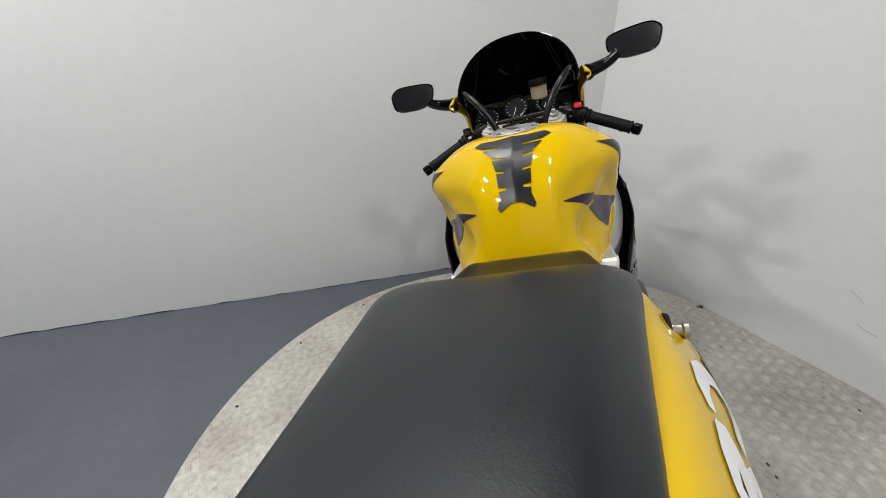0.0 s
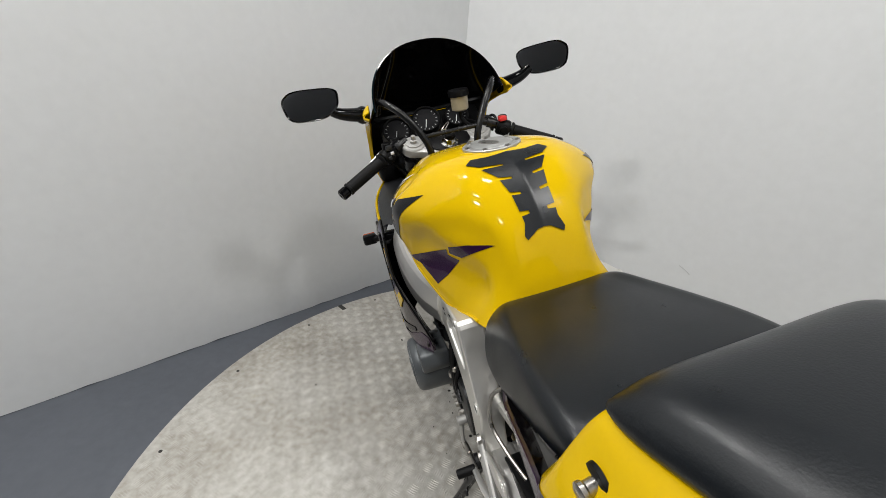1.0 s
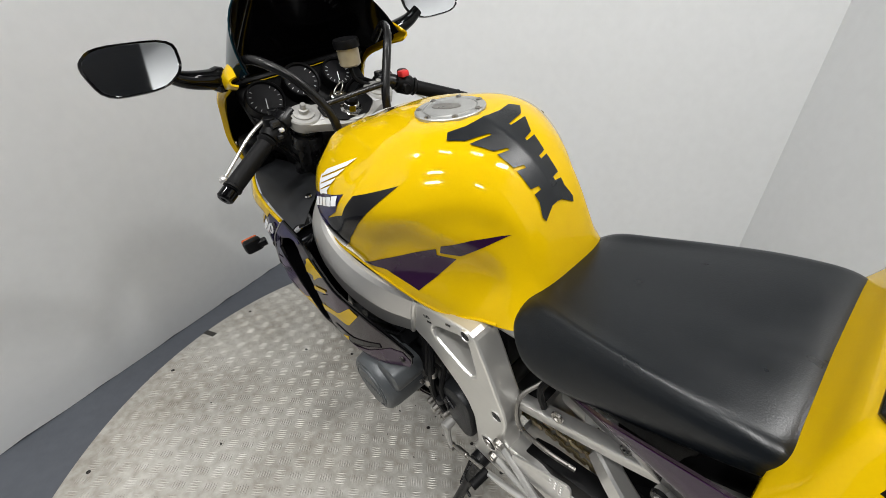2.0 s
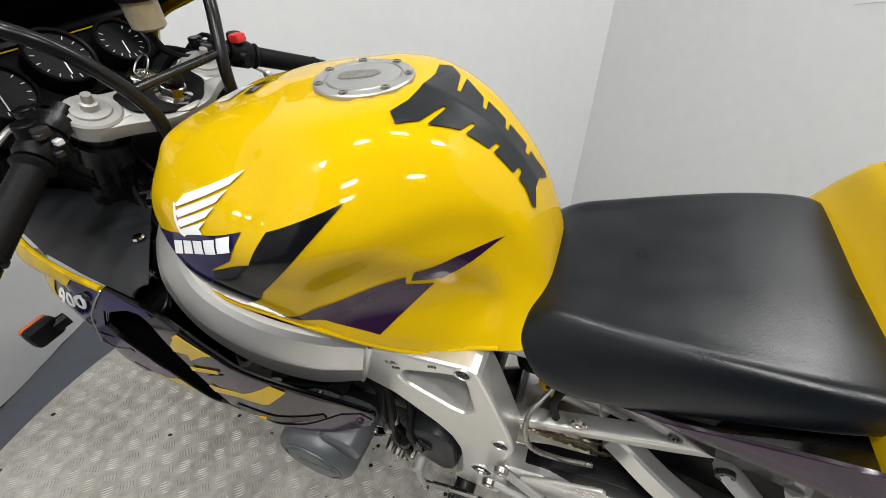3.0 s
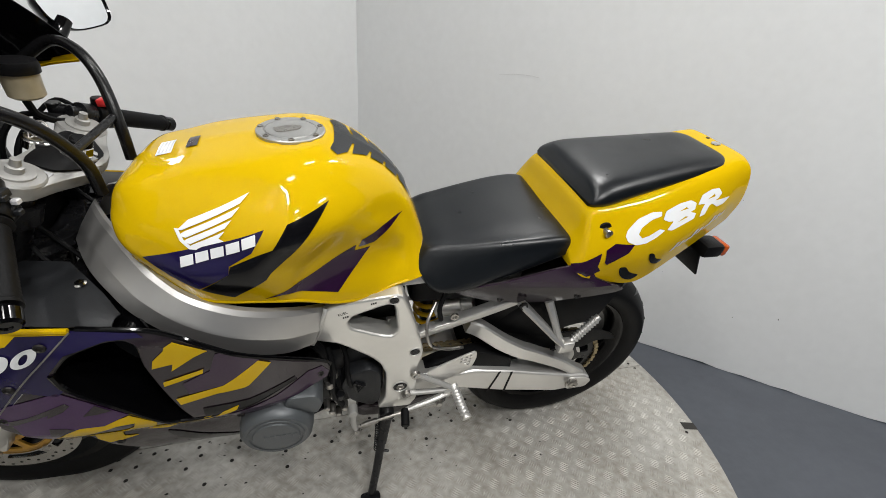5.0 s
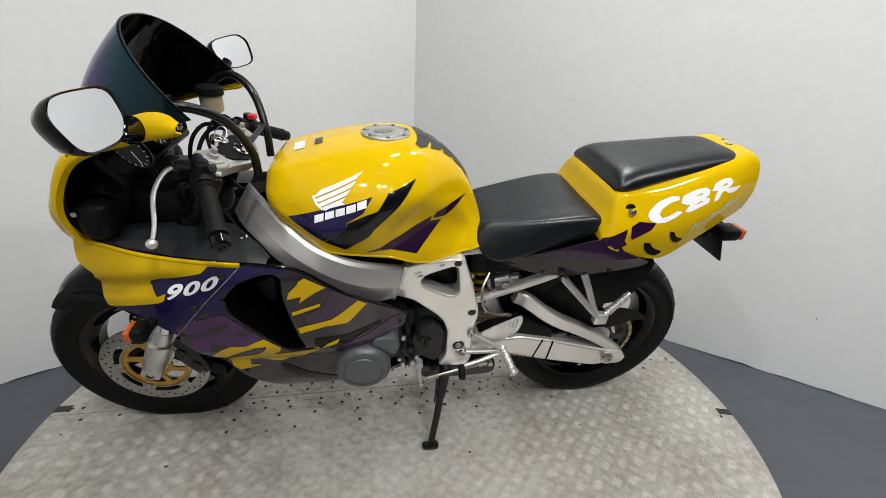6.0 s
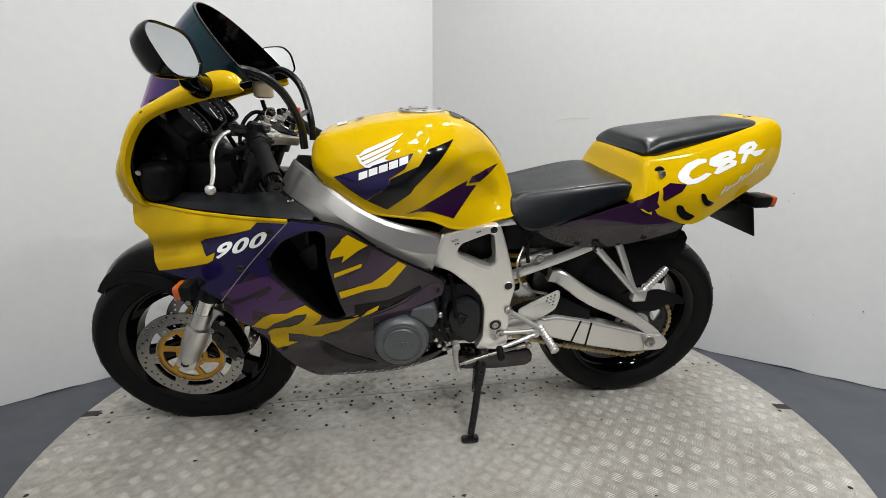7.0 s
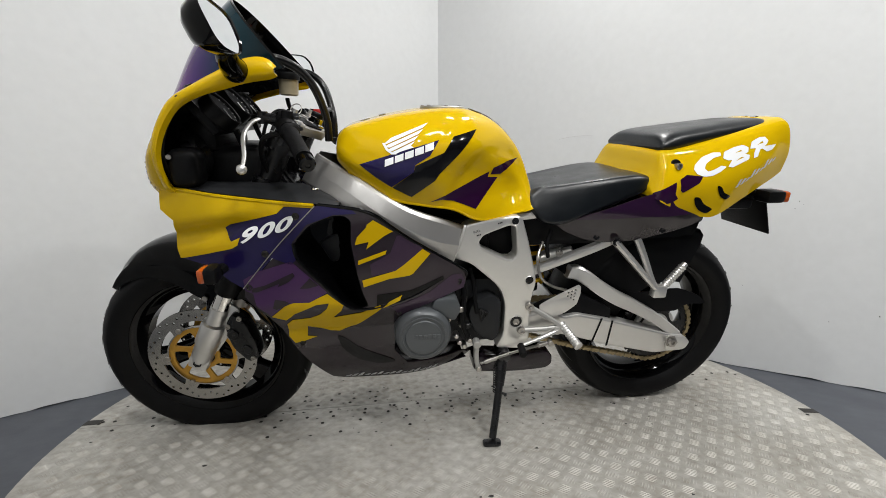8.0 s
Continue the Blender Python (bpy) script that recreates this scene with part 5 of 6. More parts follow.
    side_film("mauve_graphic", [(-0.205, 0.595), (-0.208, 0.625), (-0.160, 0.652), (-0.144, 0.694), (-0.130, 0.698), (-0.080, 0.660), (-0.123, 0.622), (-0.148, 0.607)], fairing_depth, MAUVE, skin, "dull purple painted field", s)
    side_film("mauve_graphic", [(-0.160, 0.507), (-0.064, 0.542), (-0.004, 0.579), (0.022, 0.576), (0.034, 0.552), (0.030, 0.536), (-0.003, 0.530), (-0.080, 0.504), (-0.118, 0.476), (-0.135, 0.470)], fairing_depth, MAUVE, skin, "dull purple painted field", s)
    # no dent here: the air recess is flat, its shade put into the black
    side_film("recess_film", rounded([(-0.304, 0.412), (-0.282, 0.400), (-0.240, 0.356), (-0.160, 0.306), (-0.150, 0.290), (-0.200, 0.288), (-0.255, 0.315), (-0.294, 0.365)], 2), fairing_depth, BLACK_FLASH, skin, "flat black film for the air recess, the hollow's shade in its colour", s)
    side_film("yellow_graphic", [(-0.197, 0.734), (-0.152, 0.706), (-0.159, 0.703), (-0.175, 0.694), (-0.215, 0.664), (-0.209, 0.682), (-0.241, 0.675), (-0.235, 0.694), (-0.214, 0.716), (-0.211, 0.724)], lambda x, z: fairing_depth(x, z) - 0.001, YELLOW, skin, "yellow jagged flash", s)
    side_film("yellow_graphic", [(-0.235, 0.636), (-0.168, 0.660), (-0.171, 0.650), (-0.214, 0.633), (-0.236, 0.625)], lambda x, z: fairing_depth(x, z) - 0.001, YELLOW, skin, "yellow jagged flash", s)
    side_film("yellow_graphic", [(-0.082, 0.659), (-0.063, 0.645), (-0.106, 0.597), (-0.114, 0.593), (-0.162, 0.587), (-0.225, 0.567), (-0.228, 0.585), (-0.148, 0.607), (-0.127, 0.622)], lambda x, z: fairing_depth(x, z) - 0.001, YELLOW, skin, "yellow jagged flash", s)
    side_film("black_graphic", [(-0.196, 0.514), (-0.109, 0.537), (-0.027, 0.573), (-0.028, 0.581), (-0.112, 0.553), (-0.194, 0.545)], fairing_depth, BLACK_GLOSS, skin, "glossy black run-out of the duct", s)
    b = tube([*[(x, fairing_depth(x, z) + 0.001, z) for x, z in ((-0.378, 0.682), (-0.370, 0.641), (-0.320, 0.578), (-0.269, 0.518), (-0.238, 0.504), (-0.192, 0.509), (-0.109, 0.535), (-0.027, 0.573))]], (0.0055, 0.003), 8, 4)
    part("duct_lip", b if s < 0 else mirrored(b), BLACK_GLOSS, skin, "black rounded lip of the duct")
    b = tube([(x, fairing_depth(x, z) + 0.001, z) for x, z in ((-0.319, 0.768), (-0.237, 0.758), (-0.192, 0.743), (-0.150, 0.712), (-0.097, 0.674), (0.024, 0.589), (0.037, 0.566))], 0.0042, 8, 5)
    part("rail", b if s < 0 else mirrored(b), BLACK_GLOSS, skin, "black edge of the upper rail")
    b = duct_wall()
    part("duct_wall", b if s < 0 else mirrored(b), BLACK_GLOSS, skin, "glossy black wall of the duct", 50)
    b = panel(LINER, inner_depth, 0.003, fine=0.02)
    part("duct_liner", b if s < 0 else mirrored(b), BLACK_GLOSS, skin, "black hollow of the duct", 50)
    for x, z, ref in ((-0.368, 0.744, upper), (-0.442, 0.658, upper), (0.016, 0.555, skin), (-0.142, 0.486, skin), (-0.393, 0.390, skin), (-0.488, 0.575, upper)):
        part("fairing_bolt", lathe([(-0.001, 0.0085), (0.002, 0.0075), (0.003, 0.005), (0.001, 0.004), (0.0008, 0.001)], (x, s * (-fairing_depth(x, z) + 0.001), z), (0, s, 0), 14), SCREW, ref)
    strip = bmesh.new()
    loops = []
    for x0, z0, x1, y1, z1 in ((-0.655, 0.802, -0.650, 0.150, 0.806), (-0.560, 0.792, -0.560, 0.120, 0.800), (-0.460, 0.784, -0.460, 0.110, 0.798), (-0.370, 0.775, -0.370, 0.118, 0.794), (-0.315, 0.769, -0.300, 0.190, 0.780), (-0.275, 0.763, -0.270, 0.225, 0.766)):
        y0 = -fairing_depth(x0, z0) - 0.003
        loops.append([Vector((x0 + (x1 - x0) * t, s * (y0 + (y1 - y0) * t), z0 + (z1 - z0) * t + 0.006 * math.sin(math.pi * t))) for t in (0, 0.25, 0.5, 0.75, 1)])
    rings(strip, loops, closed=False)
    bmesh.ops.recalc_face_normals(strip, faces=strip.faces)
    bmesh.ops.solidify(strip, geom=strip.faces[:], thickness=0.003)
    shelf = part("inner_shelf", strip, GREY_PLASTIC, BIKE, "matt dark inner fairing panel", 50)
    part("shelf_screw", lathe([(0, 0.009), (0.003, 0.007), (0.0035, 0.002)], (-0.336, s * 0.172, 0.790), (0, s * 0.1, 1), 14), CHROME, shelf)
    front = part("front_indicator", join(tube([(-0.535, s * 0.262, 0.628), (-0.540, s * 0.282, 0.626)], 0.012, 10, 3), box(-0.560, -0.532, s * 0.296 - 0.024, s * 0.296 + 0.024, 0.608, 0.646, 0.009)), BLACK_PLASTIC, BIKE, "black front indicator with an amber lens")
    part("lens", box(-0.572, -0.556, s * 0.296 - 0.022, s * 0.296 + 0.022, 0.611, 0.643, 0.006), AMBER, front, "amber lens")

# number on the blue panel
for k, digit in enumerate("900"):
    txt = bpy.data.curves.new("digit", "FONT")
    txt.body, txt.size, txt.extrude, txt.shear, txt.offset = digit, 0.068, 0.0004, 0.35, 0.0022
    tmp = bpy.data.objects.new("tmp", txt)
    flat = tmp.to_mesh()
    bm = bmesh.new()
    bm.from_mesh(flat)
    tmp.to_mesh_clear()
    bmesh.ops.remove_doubles(bm, verts=bm.verts, dist=0.00005)
    bmesh.ops.triangulate(bm, faces=bm.faces)
    left, right = min(v.co.x for v in bm.verts), max(v.co.x for v in bm.verts)
    for v in bm.verts:
        u, w, d = (k + 0.98 * (v.co.x - left) / (right - left) * 1.06) / 3, v.co.y, v.co.z
        x, z = -0.492 + u * 0.118, 0.684 + u * 0.036 + w * 0.57
        v.co = Vector((x, fairing_depth(x, z) - 0.003 - d, z))
    part("digit", bm, WHITE, upper, "white painted digit of the number 900", 40)
b = tube([(x, fairing_depth(x, z) - 0.0034, z) for x, z in ((-0.326, 0.766), (-0.370, 0.722), (-0.421, 0.668), (-0.502, 0.572))], 0.0013, 6, 4)
part("panel_seam", b, STEEL, BIKE, "bright seam between the fairing panels")
for k in range(15):
    x = -0.300 + k * 0.0185
    z = 0.222 - 0.0003 * k
    h = 0.011 + 0.007 * ((k * 7) % 3)
    side_film("script_bar", [(x, z), (x + 0.012, z + 0.001), (x + 0.020, z + h * 0.7), (x + 0.012, z + h * 0.6)], fairing_depth, SILVER_GRAPHIC, skin, "thin silver bar of a script mark", -1)

# belly, closed below
def belly():
    bm = bmesh.new()
    loops = []
    for x, z, half in ((-0.342, 0.250, 0.128), (-0.302, 0.214, 0.124), (-0.205, 0.207, 0.121), (-0.037, 0.210, 0.105), (0.074, 0.226, 0.080)):
        loops.append([Vector((x, half * t, z - 0.022 * (1 - t * t))) for t in (-1, -0.75, -0.5, -0.25, 0, 0.25, 0.5, 0.75, 1)])
    rings(bm, loops, closed=False)
    bmesh.ops.recalc_face_normals(bm, faces=bm.faces)
    bmesh.ops.solidify(bm, geom=bm.faces[:], thickness=0.004)
    return bm


part("belly_pan", belly(), CHARCOAL, BIKE, "charcoal belly pan", 50)
part("collector", join(tube([(-0.10, 0.02, 0.285), (0.08, 0.02, 0.275), (0.25, 0.06, 0.29), (0.40, 0.13, 0.36), (0.55, 0.17, 0.46), (0.80, 0.18, 0.58)], (0.05, 0.055), 18, 5)), BLACK_METAL, BIKE, "dark exhaust collector and silencer")
part("exhaust_tip", slab(rounded([(0.09, 0.256), (0.204, 0.246), (0.329, 0.259), (0.350, 0.234), (0.351, 0.208), (0.331, 0.190), (0.217, 0.186), (0.09, 0.196)], 3), -0.125, -0.055, (), 0.010), CHARCOAL, BIKE, "black lower exhaust shield")

# ---- mirrors ----
for s in (-1, 1):
    c = Vector((-0.440, s * 0.352, 1.102))
    line = rounded([(-0.080, 0.034), (0.045, 0.046), (0.078, 0.022), (0.066, -0.040), (-0.030, -0.046), (-0.072, -0.020)], 4, 0.36)
    bm = bmesh.new()
    loops = []
    tilt = Matrix.Translation(c) @ pose(0, 0, 0, 0, -19, 0 if s < 0 else -22)
    for d, k in ((-0.046, 0.28), (-0.041, 0.56), (-0.027, 0.83), (-0.008, 0.97), (0.004, 1.0), (0.007, 0.985), (0.005, 0.93), (-0.001, 0.92)):
        loops.append([tilt @ Vector((d, s * p.x * 1.03 * k, p.y * k)) for p in line])
    rings(bm, loops)
    mir = part("mirror", bm, BLACK_GLOSS, BIKE, "black oval rear-view mirror", 50)
    glass = bmesh.new()
    rings(glass, [[tilt @ Vector((d, s * p.x * 1.03 * 0.925, p.y * 0.925)) for p in line] for d in (0.0005, 0.0035)])
    part("mirror_glass", glass, MIRROR, mir, "clear mirror glass")
    part("mirror_arm", tube([(-0.450, s * 0.312, 1.082), (-0.456, s * 0.288, 1.066), (-0.462, s * 0.262, 1.056), (-0.466, s * 0.226, 1.048)], (0.017, 0.026), 14, 5, flat=0.8), BLACK_GLOSS, mir, "black mirror arm")
    part("mirror_foot", lathe([(0, 0.024), (0.012, 0.026), (0.022, 0.022), (0.030, 0.016)], (-0.466, s * 0.210, 1.044), (0, s, 0.2), 18), BLACK_GLOSS, mir)
    hoop = [(-0.308, s * 0.066, 0.895), (-0.310, s * 0.074, 0.955), (-0.331, s * 0.112, 1.026), (-0.366, s * 0.148, 1.064), (-0.412, s * 0.170, 1.074), (-0.470, s * 0.176, 1.040)]
    part("fairing_stay", tube(hoop, 0.0098, 12, 6), STAY_BLACK, BIKE, "bent black fairing stay tube")
part("cross_brace", rod((-0.316, -0.086, 0.972), (-0.316, 0.086, 0.972), 0.0065), BLACK_METAL, BIKE, "thin black brace between the stays")

# ---- instruments ----
dash = part("dash", join(
    moved(box(-0.012, 0.012, -0.17, 0.17, -0.045, 0.055, 0.010), pose(-0.566, 0, 0.950, 0, -38, 0)),
    box(-0.62, -0.56, -0.12, 0.12, 0.87, 0.95, 0.015),
), BLACK_PLASTIC, BIKE, "black instrument panel")
face = Vector((math.cos(radians(38)), 0, math.sin(radians(38))))
for y, r, lift in ((-0.122, 0.046, 0.0), (-0.020, 0.046, 0.016), (0.082, 0.040, 0.010)):
    c = Vector((-0.540, y, 0.965 + lift))
    dial = part("dial", lathe([(-0.02, r), (0.012, r), (0.014, r - 0.002), (0.012, r - 0.005), (0.006, r - 0.006), (0.006, 0.001)], c, face, 36), BLACK_PLASTIC, dash, "round black dial with grey marks")
    part("dial_face", lathe([(0.0062, r - 0.006), (0.0068, 0.001)], c, face, 36), DIAL, dash)
    w, sd, ud = axes_of(face)
    for k in range(13):
        a = radians(-45 + 270 * k / 12)
        way = sd * math.cos(a) + ud * math.sin(a)
        part("dial_mark", rod(c + face * 0.0072 + way * (r - 0.015), c + face * 0.0072 + way * (r - 0.009), 0.0009, seg=5), SILVER_GRAPHIC, dash)
    part("dial_needle", rod(c + face * 0.008, c + face * 0.008 + (sd * 0.3 + ud * 0.95) * (r - 0.016), 0.0012, seg=5), WHITE, dash)
part("ignition", steered(join(lathe([(0, 0.020), (0.014, 0.020), (0.016, 0.017), (0.016, 0.010), (0.013, 0.009)], HEAD + FORE * 0.055 + UP * 0.004, UP, 24))), CHROME, BIKE, "chrome ignition lock")
ring = tube([HEAD + FORE * 0.055 + UP * 0.030 + Vector((0.014 * math.cos(a), 0.014 * math.sin(a), 0.014 * math.sin(a))) for a in [2 * math.pi * k / 12 for k in range(13)]], 0.0014, 6, 2)
part("key_ring", steered(ring), STEEL, BIKE, "thin steel key ring")
resv = part("brake_reservoir", lathe([(0, 0.020), (0.004, 0.025), (0.040, 0.026), (0.042, 0.027)], (-0.424, 0.066, 1.006), (0.05, 0, 1), 26), RESERVOIR, BIKE, "cream brake fluid reservoir with a black cap")
part("cap", lathe([(0, 0.030), (0.012, 0.031), (0.018, 0.029), (0.0195, 0.002)], (-0.422, 0.066, 1.047), (0.05, 0, 1), 30), BLACK_PLASTIC, resv, "black screw cap")
part("reservoir_hose", tube([(-0.430, 0.066, 1.0), (-0.425, 0.070, 0.975), (-0.410, 0.095, 0.955), (-0.395, 0.125, 0.950)], 0.006, 8, 5), BLACK_PLASTIC, resv)
for pts, r in (
    ([(-0.40, 0.14, 0.94), (-0.46, 0.10, 0.95), (-0.49, 0.06, 0.88), (-0.47, 0.05, 0.75), (-0.50, 0.06, 0.60), (-0.58, 0.10, 0.45)], 0.0055),
    ([(-0.40, -0.16, 0.93), (-0.46, -0.13, 0.95), (-0.47, -0.07, 0.90), (-0.42, -0.05, 0.80), (-0.32, -0.09, 0.70)], 0.0045),
    ([(-0.40, 0.17, 0.93), (-0.45, 0.17, 0.97), (-0.48, 0.12, 0.92), (-0.42, 0.07, 0.82), (-0.30, 0.06, 0.72)], 0.0045),
    ([(-0.38, -0.17, 0.92), (-0.44, -0.17, 0.90), (-0.45, -0.12, 0.82), (-0.40, -0.09, 0.72)], 0.006),
    ([(-0.52, -0.10, 0.92), (-0.50, -0.09, 0.86), (-0.45, -0.07, 0.80), (-0.40, -0.06, 0.70)], 0.008),
):
    part("cable", steered(tube(pts, r, 8, 6)), BLACK_PLASTIC, BIKE, "black control cable")

# ---- front mudguard ----
def mudguard():
    bm = bmesh.new()
    loops = []
    for k in range(19):
        t = k / 18
        a = radians(136 - 101 * t)
        r = 0.308 + 0.045 * math.sin(math.pi * min(1, t * 1.4))
        half = 0.052 + 0.030 * min(1, t * 2.2)
        drop = bent(t, ((0.0, 0.018), (0.10, 0.044), (0.21, 0.078), (0.32, 0.118), (0.47, 0.158), (0.62, 0.160), (0.74, 0.115), (0.88, 0.070), (1.0, 0.055)))
        u = Vector((math.cos(a), 0, math.sin(a)))
        row = []
        ridge = 0.09 * ease((t - 0.12) / 0.15)
        side = [(0.99, drop), (1.0, drop * 0.72), (1.0 + ridge * 0.3, drop * 0.56), (1.01 + ridge, drop * 0.46), (1.0 + ridge * 0.8, drop * 0.38), (0.99, min(0.034, drop * 0.30)), (0.93, 0.017), (0.80, 0.010), (0.45, 0.002)]
        for y, d in [(-q, e) for q, e in side] + [(0, 0)] + side[::-1]:
            row.append(FRONT + u * (r - d) + Vector((0, y * half, 0)))
        loops.append(row)
    rings(bm, loops, closed=False)
    bmesh.ops.recalc_face_normals(bm, faces=bm.faces)
    bmesh.ops.solidify(bm, geom=bm.faces[:], thickness=0.003)
    return bm


guard = part("front_mudguard", steered(mudguard()), BLACK_GLOSS, BIKE, "glossy black front mudguard", 50)
for s in (-1, 1):
    part("guard_bolt", steered(lathe([(0, 0.008), (0.003, 0.007), (0.003, 0.004)], (-0.668, s * 0.087, 0.470), (0, s, 0), 12)), STEEL, guard)

# ---- engine ----
engine = part("engine", join(
    box(-0.20, 0.16, -0.150, 0.150, 0.320, 0.470, 0.02), box(-0.02, 0.18, -0.15, 0.15, 0.44, 0.53, 0.025),
    moved(box(-0.075, 0.075, -0.175, 0.175, -0.02, 0.20, 0.012), pose(-0.135, 0, 0.46, 0, -28, 0)),
    moved(box(-0.085, 0.085, -0.185, 0.185, 0.0, 0.07, 0.015), pose(-0.232, 0, 0.635, 0, -28, 0)),
), DARK_CAST, BIKE, "dark grey four-cylinder engine block")
for k in range(6):
    part("cooling_rib", moved(box(-0.080, 0.080, -0.180, 0.180, 0.02 + k * 0.026, 0.026 + k * 0.026, 0.002, 1), pose(-0.135, 0, 0.46, 0, -28, 0)), DARK_CAST, engine)
for s in (-1, 1):
    cover = part("round_cover", lathe([(0, 0.076), (0.070, 0.074), (0.086, 0.071), (0.093, 0.064), (0.094, 0.048), (0.097, 0.046), (0.097, 0.002)], (-0.080, s * 0.180, 0.424), (0, s, 0), 48), COVER_GREY, engine, "round grey engine cover")
    part("cover_ring", lathe([(0.0930, 0.057), (0.0955, 0.0565), (0.0955, 0.0535), (0.0930, 0.053)], (-0.080, s * 0.180, 0.424), (0, s, 0), 48), COVER_GREY, cover)
    part("cover_lug", slab(rounded([(-0.062, 0.490), (-0.050, 0.520), (0.008, 0.520), (0.020, 0.485), (0.003, 0.450)], 3), s * 0.18 if s > 0 else -0.255, 0.255 if s > 0 else -0.18, (), 0.008), COVER_GREY, cover)
    for k in range(7):
        a = 2 * math.pi * k / 7
        part("cover_bolt", lathe([(0, 0.0055), (0.006, 0.005), (0.006, 0.003), (0.003, 0.002)], (-0.080 + 0.079 * math.cos(a), s * 0.186, 0.424 + 0.079 * math.sin(a)), (0, s, 0), 8), STEEL, cover)
for k in range(6):
    part("badge_block", box(-0.104 + k * 0.0115, -0.0955 + k * 0.0115, -0.2785, -0.2765, 0.422, 0.433, 0.0006, 1), COVER_GREY, engine, "raised plain block on the cover")
part("sprocket_cover", slab(rounded([(0.052, 0.430), (0.066, 0.475), (0.118, 0.492), (0.150, 0.470), (0.150, 0.360), (0.126, 0.338), (0.075, 0.372)], 4), -0.185, -0.12, (), 0.010), DARK_CAST, engine, "black sprocket cover")
part("cover_boss", tube([(0.085, -0.188, 0.450), (0.092, -0.190, 0.415), (0.108, -0.190, 0.440), (0.085, -0.188, 0.452)], 0.004, 8, 4, smooth=False), BLACK_METAL, engine)
part("radiator", moved(box(-0.02, 0.02, -0.17, 0.17, -0.15, 0.15, 0.006), pose(-0.355, 0, 0.60, 0, -14, 0)), BLACK_METAL, BIKE, "black radiator")
for k in range(4):
    y = -0.12 + 0.08 * k
    part("header_pipe", tube([(-0.255, y, 0.60), (-0.320, y, 0.53), (-0.330, y * 0.95, 0.42), (-0.27, y * 0.8, 0.335), (-0.10, y * 0.5, 0.29)], 0.019, 12, 5), BLACK_METAL, engine, "dark exhaust header pipe")
part("airbox", join(box(-0.22, 0.16, -0.125, 0.125, 0.70, 0.77, 0.03), box(-0.14, 0.12, -0.135, 0.135, 0.60, 0.70, 0.02)), BLACK_PLASTIC, BIKE, "black airbox and carburettors under the tank")
part("battery_box", join(box(0.22, 0.50, -0.10, 0.10, 0.60, 0.74, 0.02)), BLACK_PLASTIC, BIKE, "black battery box")
for pts, r, mat in (
    ([(0.03, -0.16, 0.56), (0.04, -0.18, 0.50), (0.035, -0.185, 0.42), (0.055, -0.18, 0.36)], 0.008, BLACK_PLASTIC),
    ([(0.06, -0.15, 0.56), (0.07, -0.165, 0.52), (0.072, -0.185, 0.47), (0.078, -0.188, 0.44)], 0.006, BLACK_PLASTIC),
    ([(-0.03, -0.15, 0.60), (0.02, -0.165, 0.55), (0.02, -0.175, 0.48), (0.04, -0.17, 0.40)], 0.011, BLACK_PLASTIC),
    ([(0.28, -0.115, 0.62), (0.255, -0.15, 0.585), (0.265, -0.165, 0.53), (0.31, -0.155, 0.495), (0.36, -0.14, 0.475)], 0.0042, STEEL),
    ([(0.30, -0.12, 0.66), (0.285, -0.135, 0.62), (0.292, -0.135, 0.58)], 0.006, BLACK_PLASTIC),
):
    part("hose", tube(pts, r, 8, 6), mat, BIKE, "rubber hose beside the engine")
for x, y, z in ((0.030, -0.19, 0.35), (0.045, -0.188, 0.335), (0.06, -0.186, 0.352), (0.02, -0.192, 0.372), (0.035, -0.18, 0.40)):
    part("fitting", rod((x, y + 0.02, z), (x, y - 0.006, z), 0.009, 0.007, 8), STEEL, engine)

# ---- rear suspension ----
ARM_LINE = [(0.225, 0.410), (0.300, 0.425), (0.351, 0.400), (0.392, 0.406), (0.500, 0.381), (0.704, 0.320), (0.758, 0.312), (0.778, 0.298), (0.782, 0.278), (0.768, 0.260), (0.672, 0.252), (0.493, 0.296), (0.363, 0.338), (0.225, 0.360)]
swing = part("swingarm", join(
    slab(rounded(ARM_LINE, 3, 0.14), -0.168, -0.118, (), 0.006),
    slab(rounded(ARM_LINE, 3, 0.14), 0.118, 0.168, (), 0.006),
    box(0.22, 0.38, -0.13, 0.13, 0.345, 0.405, 0.015),
), ALUMINIUM, BIKE, "polished aluminium swingarm", 14)


def gull(s):
    loops = []
    for x, z, h, y in ((0.374, 0.520, 0.019, 0.085), (0.396, 0.522, 0.021, 0.100), (0.428, 0.504, 0.022, 0.112), (0.466, 0.477, 0.022, 0.120), (0.518, 0.446, 0.021, 0.126), (0.572, 0.420, 0.020, 0.128), (0.649, 0.377, 0.018, 0.128), (0.700, 0.342, 0.017, 0.128), (0.748, 0.306, 0.016, 0.128)):
        loops.append([Vector((x + 0.3 * b * h, s * (y + 0.016 + a), z + b * h)) for a, b in ((0.014, -0.95), (0.017, -0.80), (0.017, 0.75), (0.013, 0.98), (-0.010, 0.98), (-0.014, 0.8), (-0.014, -0.8), (-0.010, -0.95))])
    lines = [spline(l, 4) for l in zip(*loops)]
    bm = bmesh.new()
    rings(bm, [list(r) for r in zip(*lines)])
    return bm


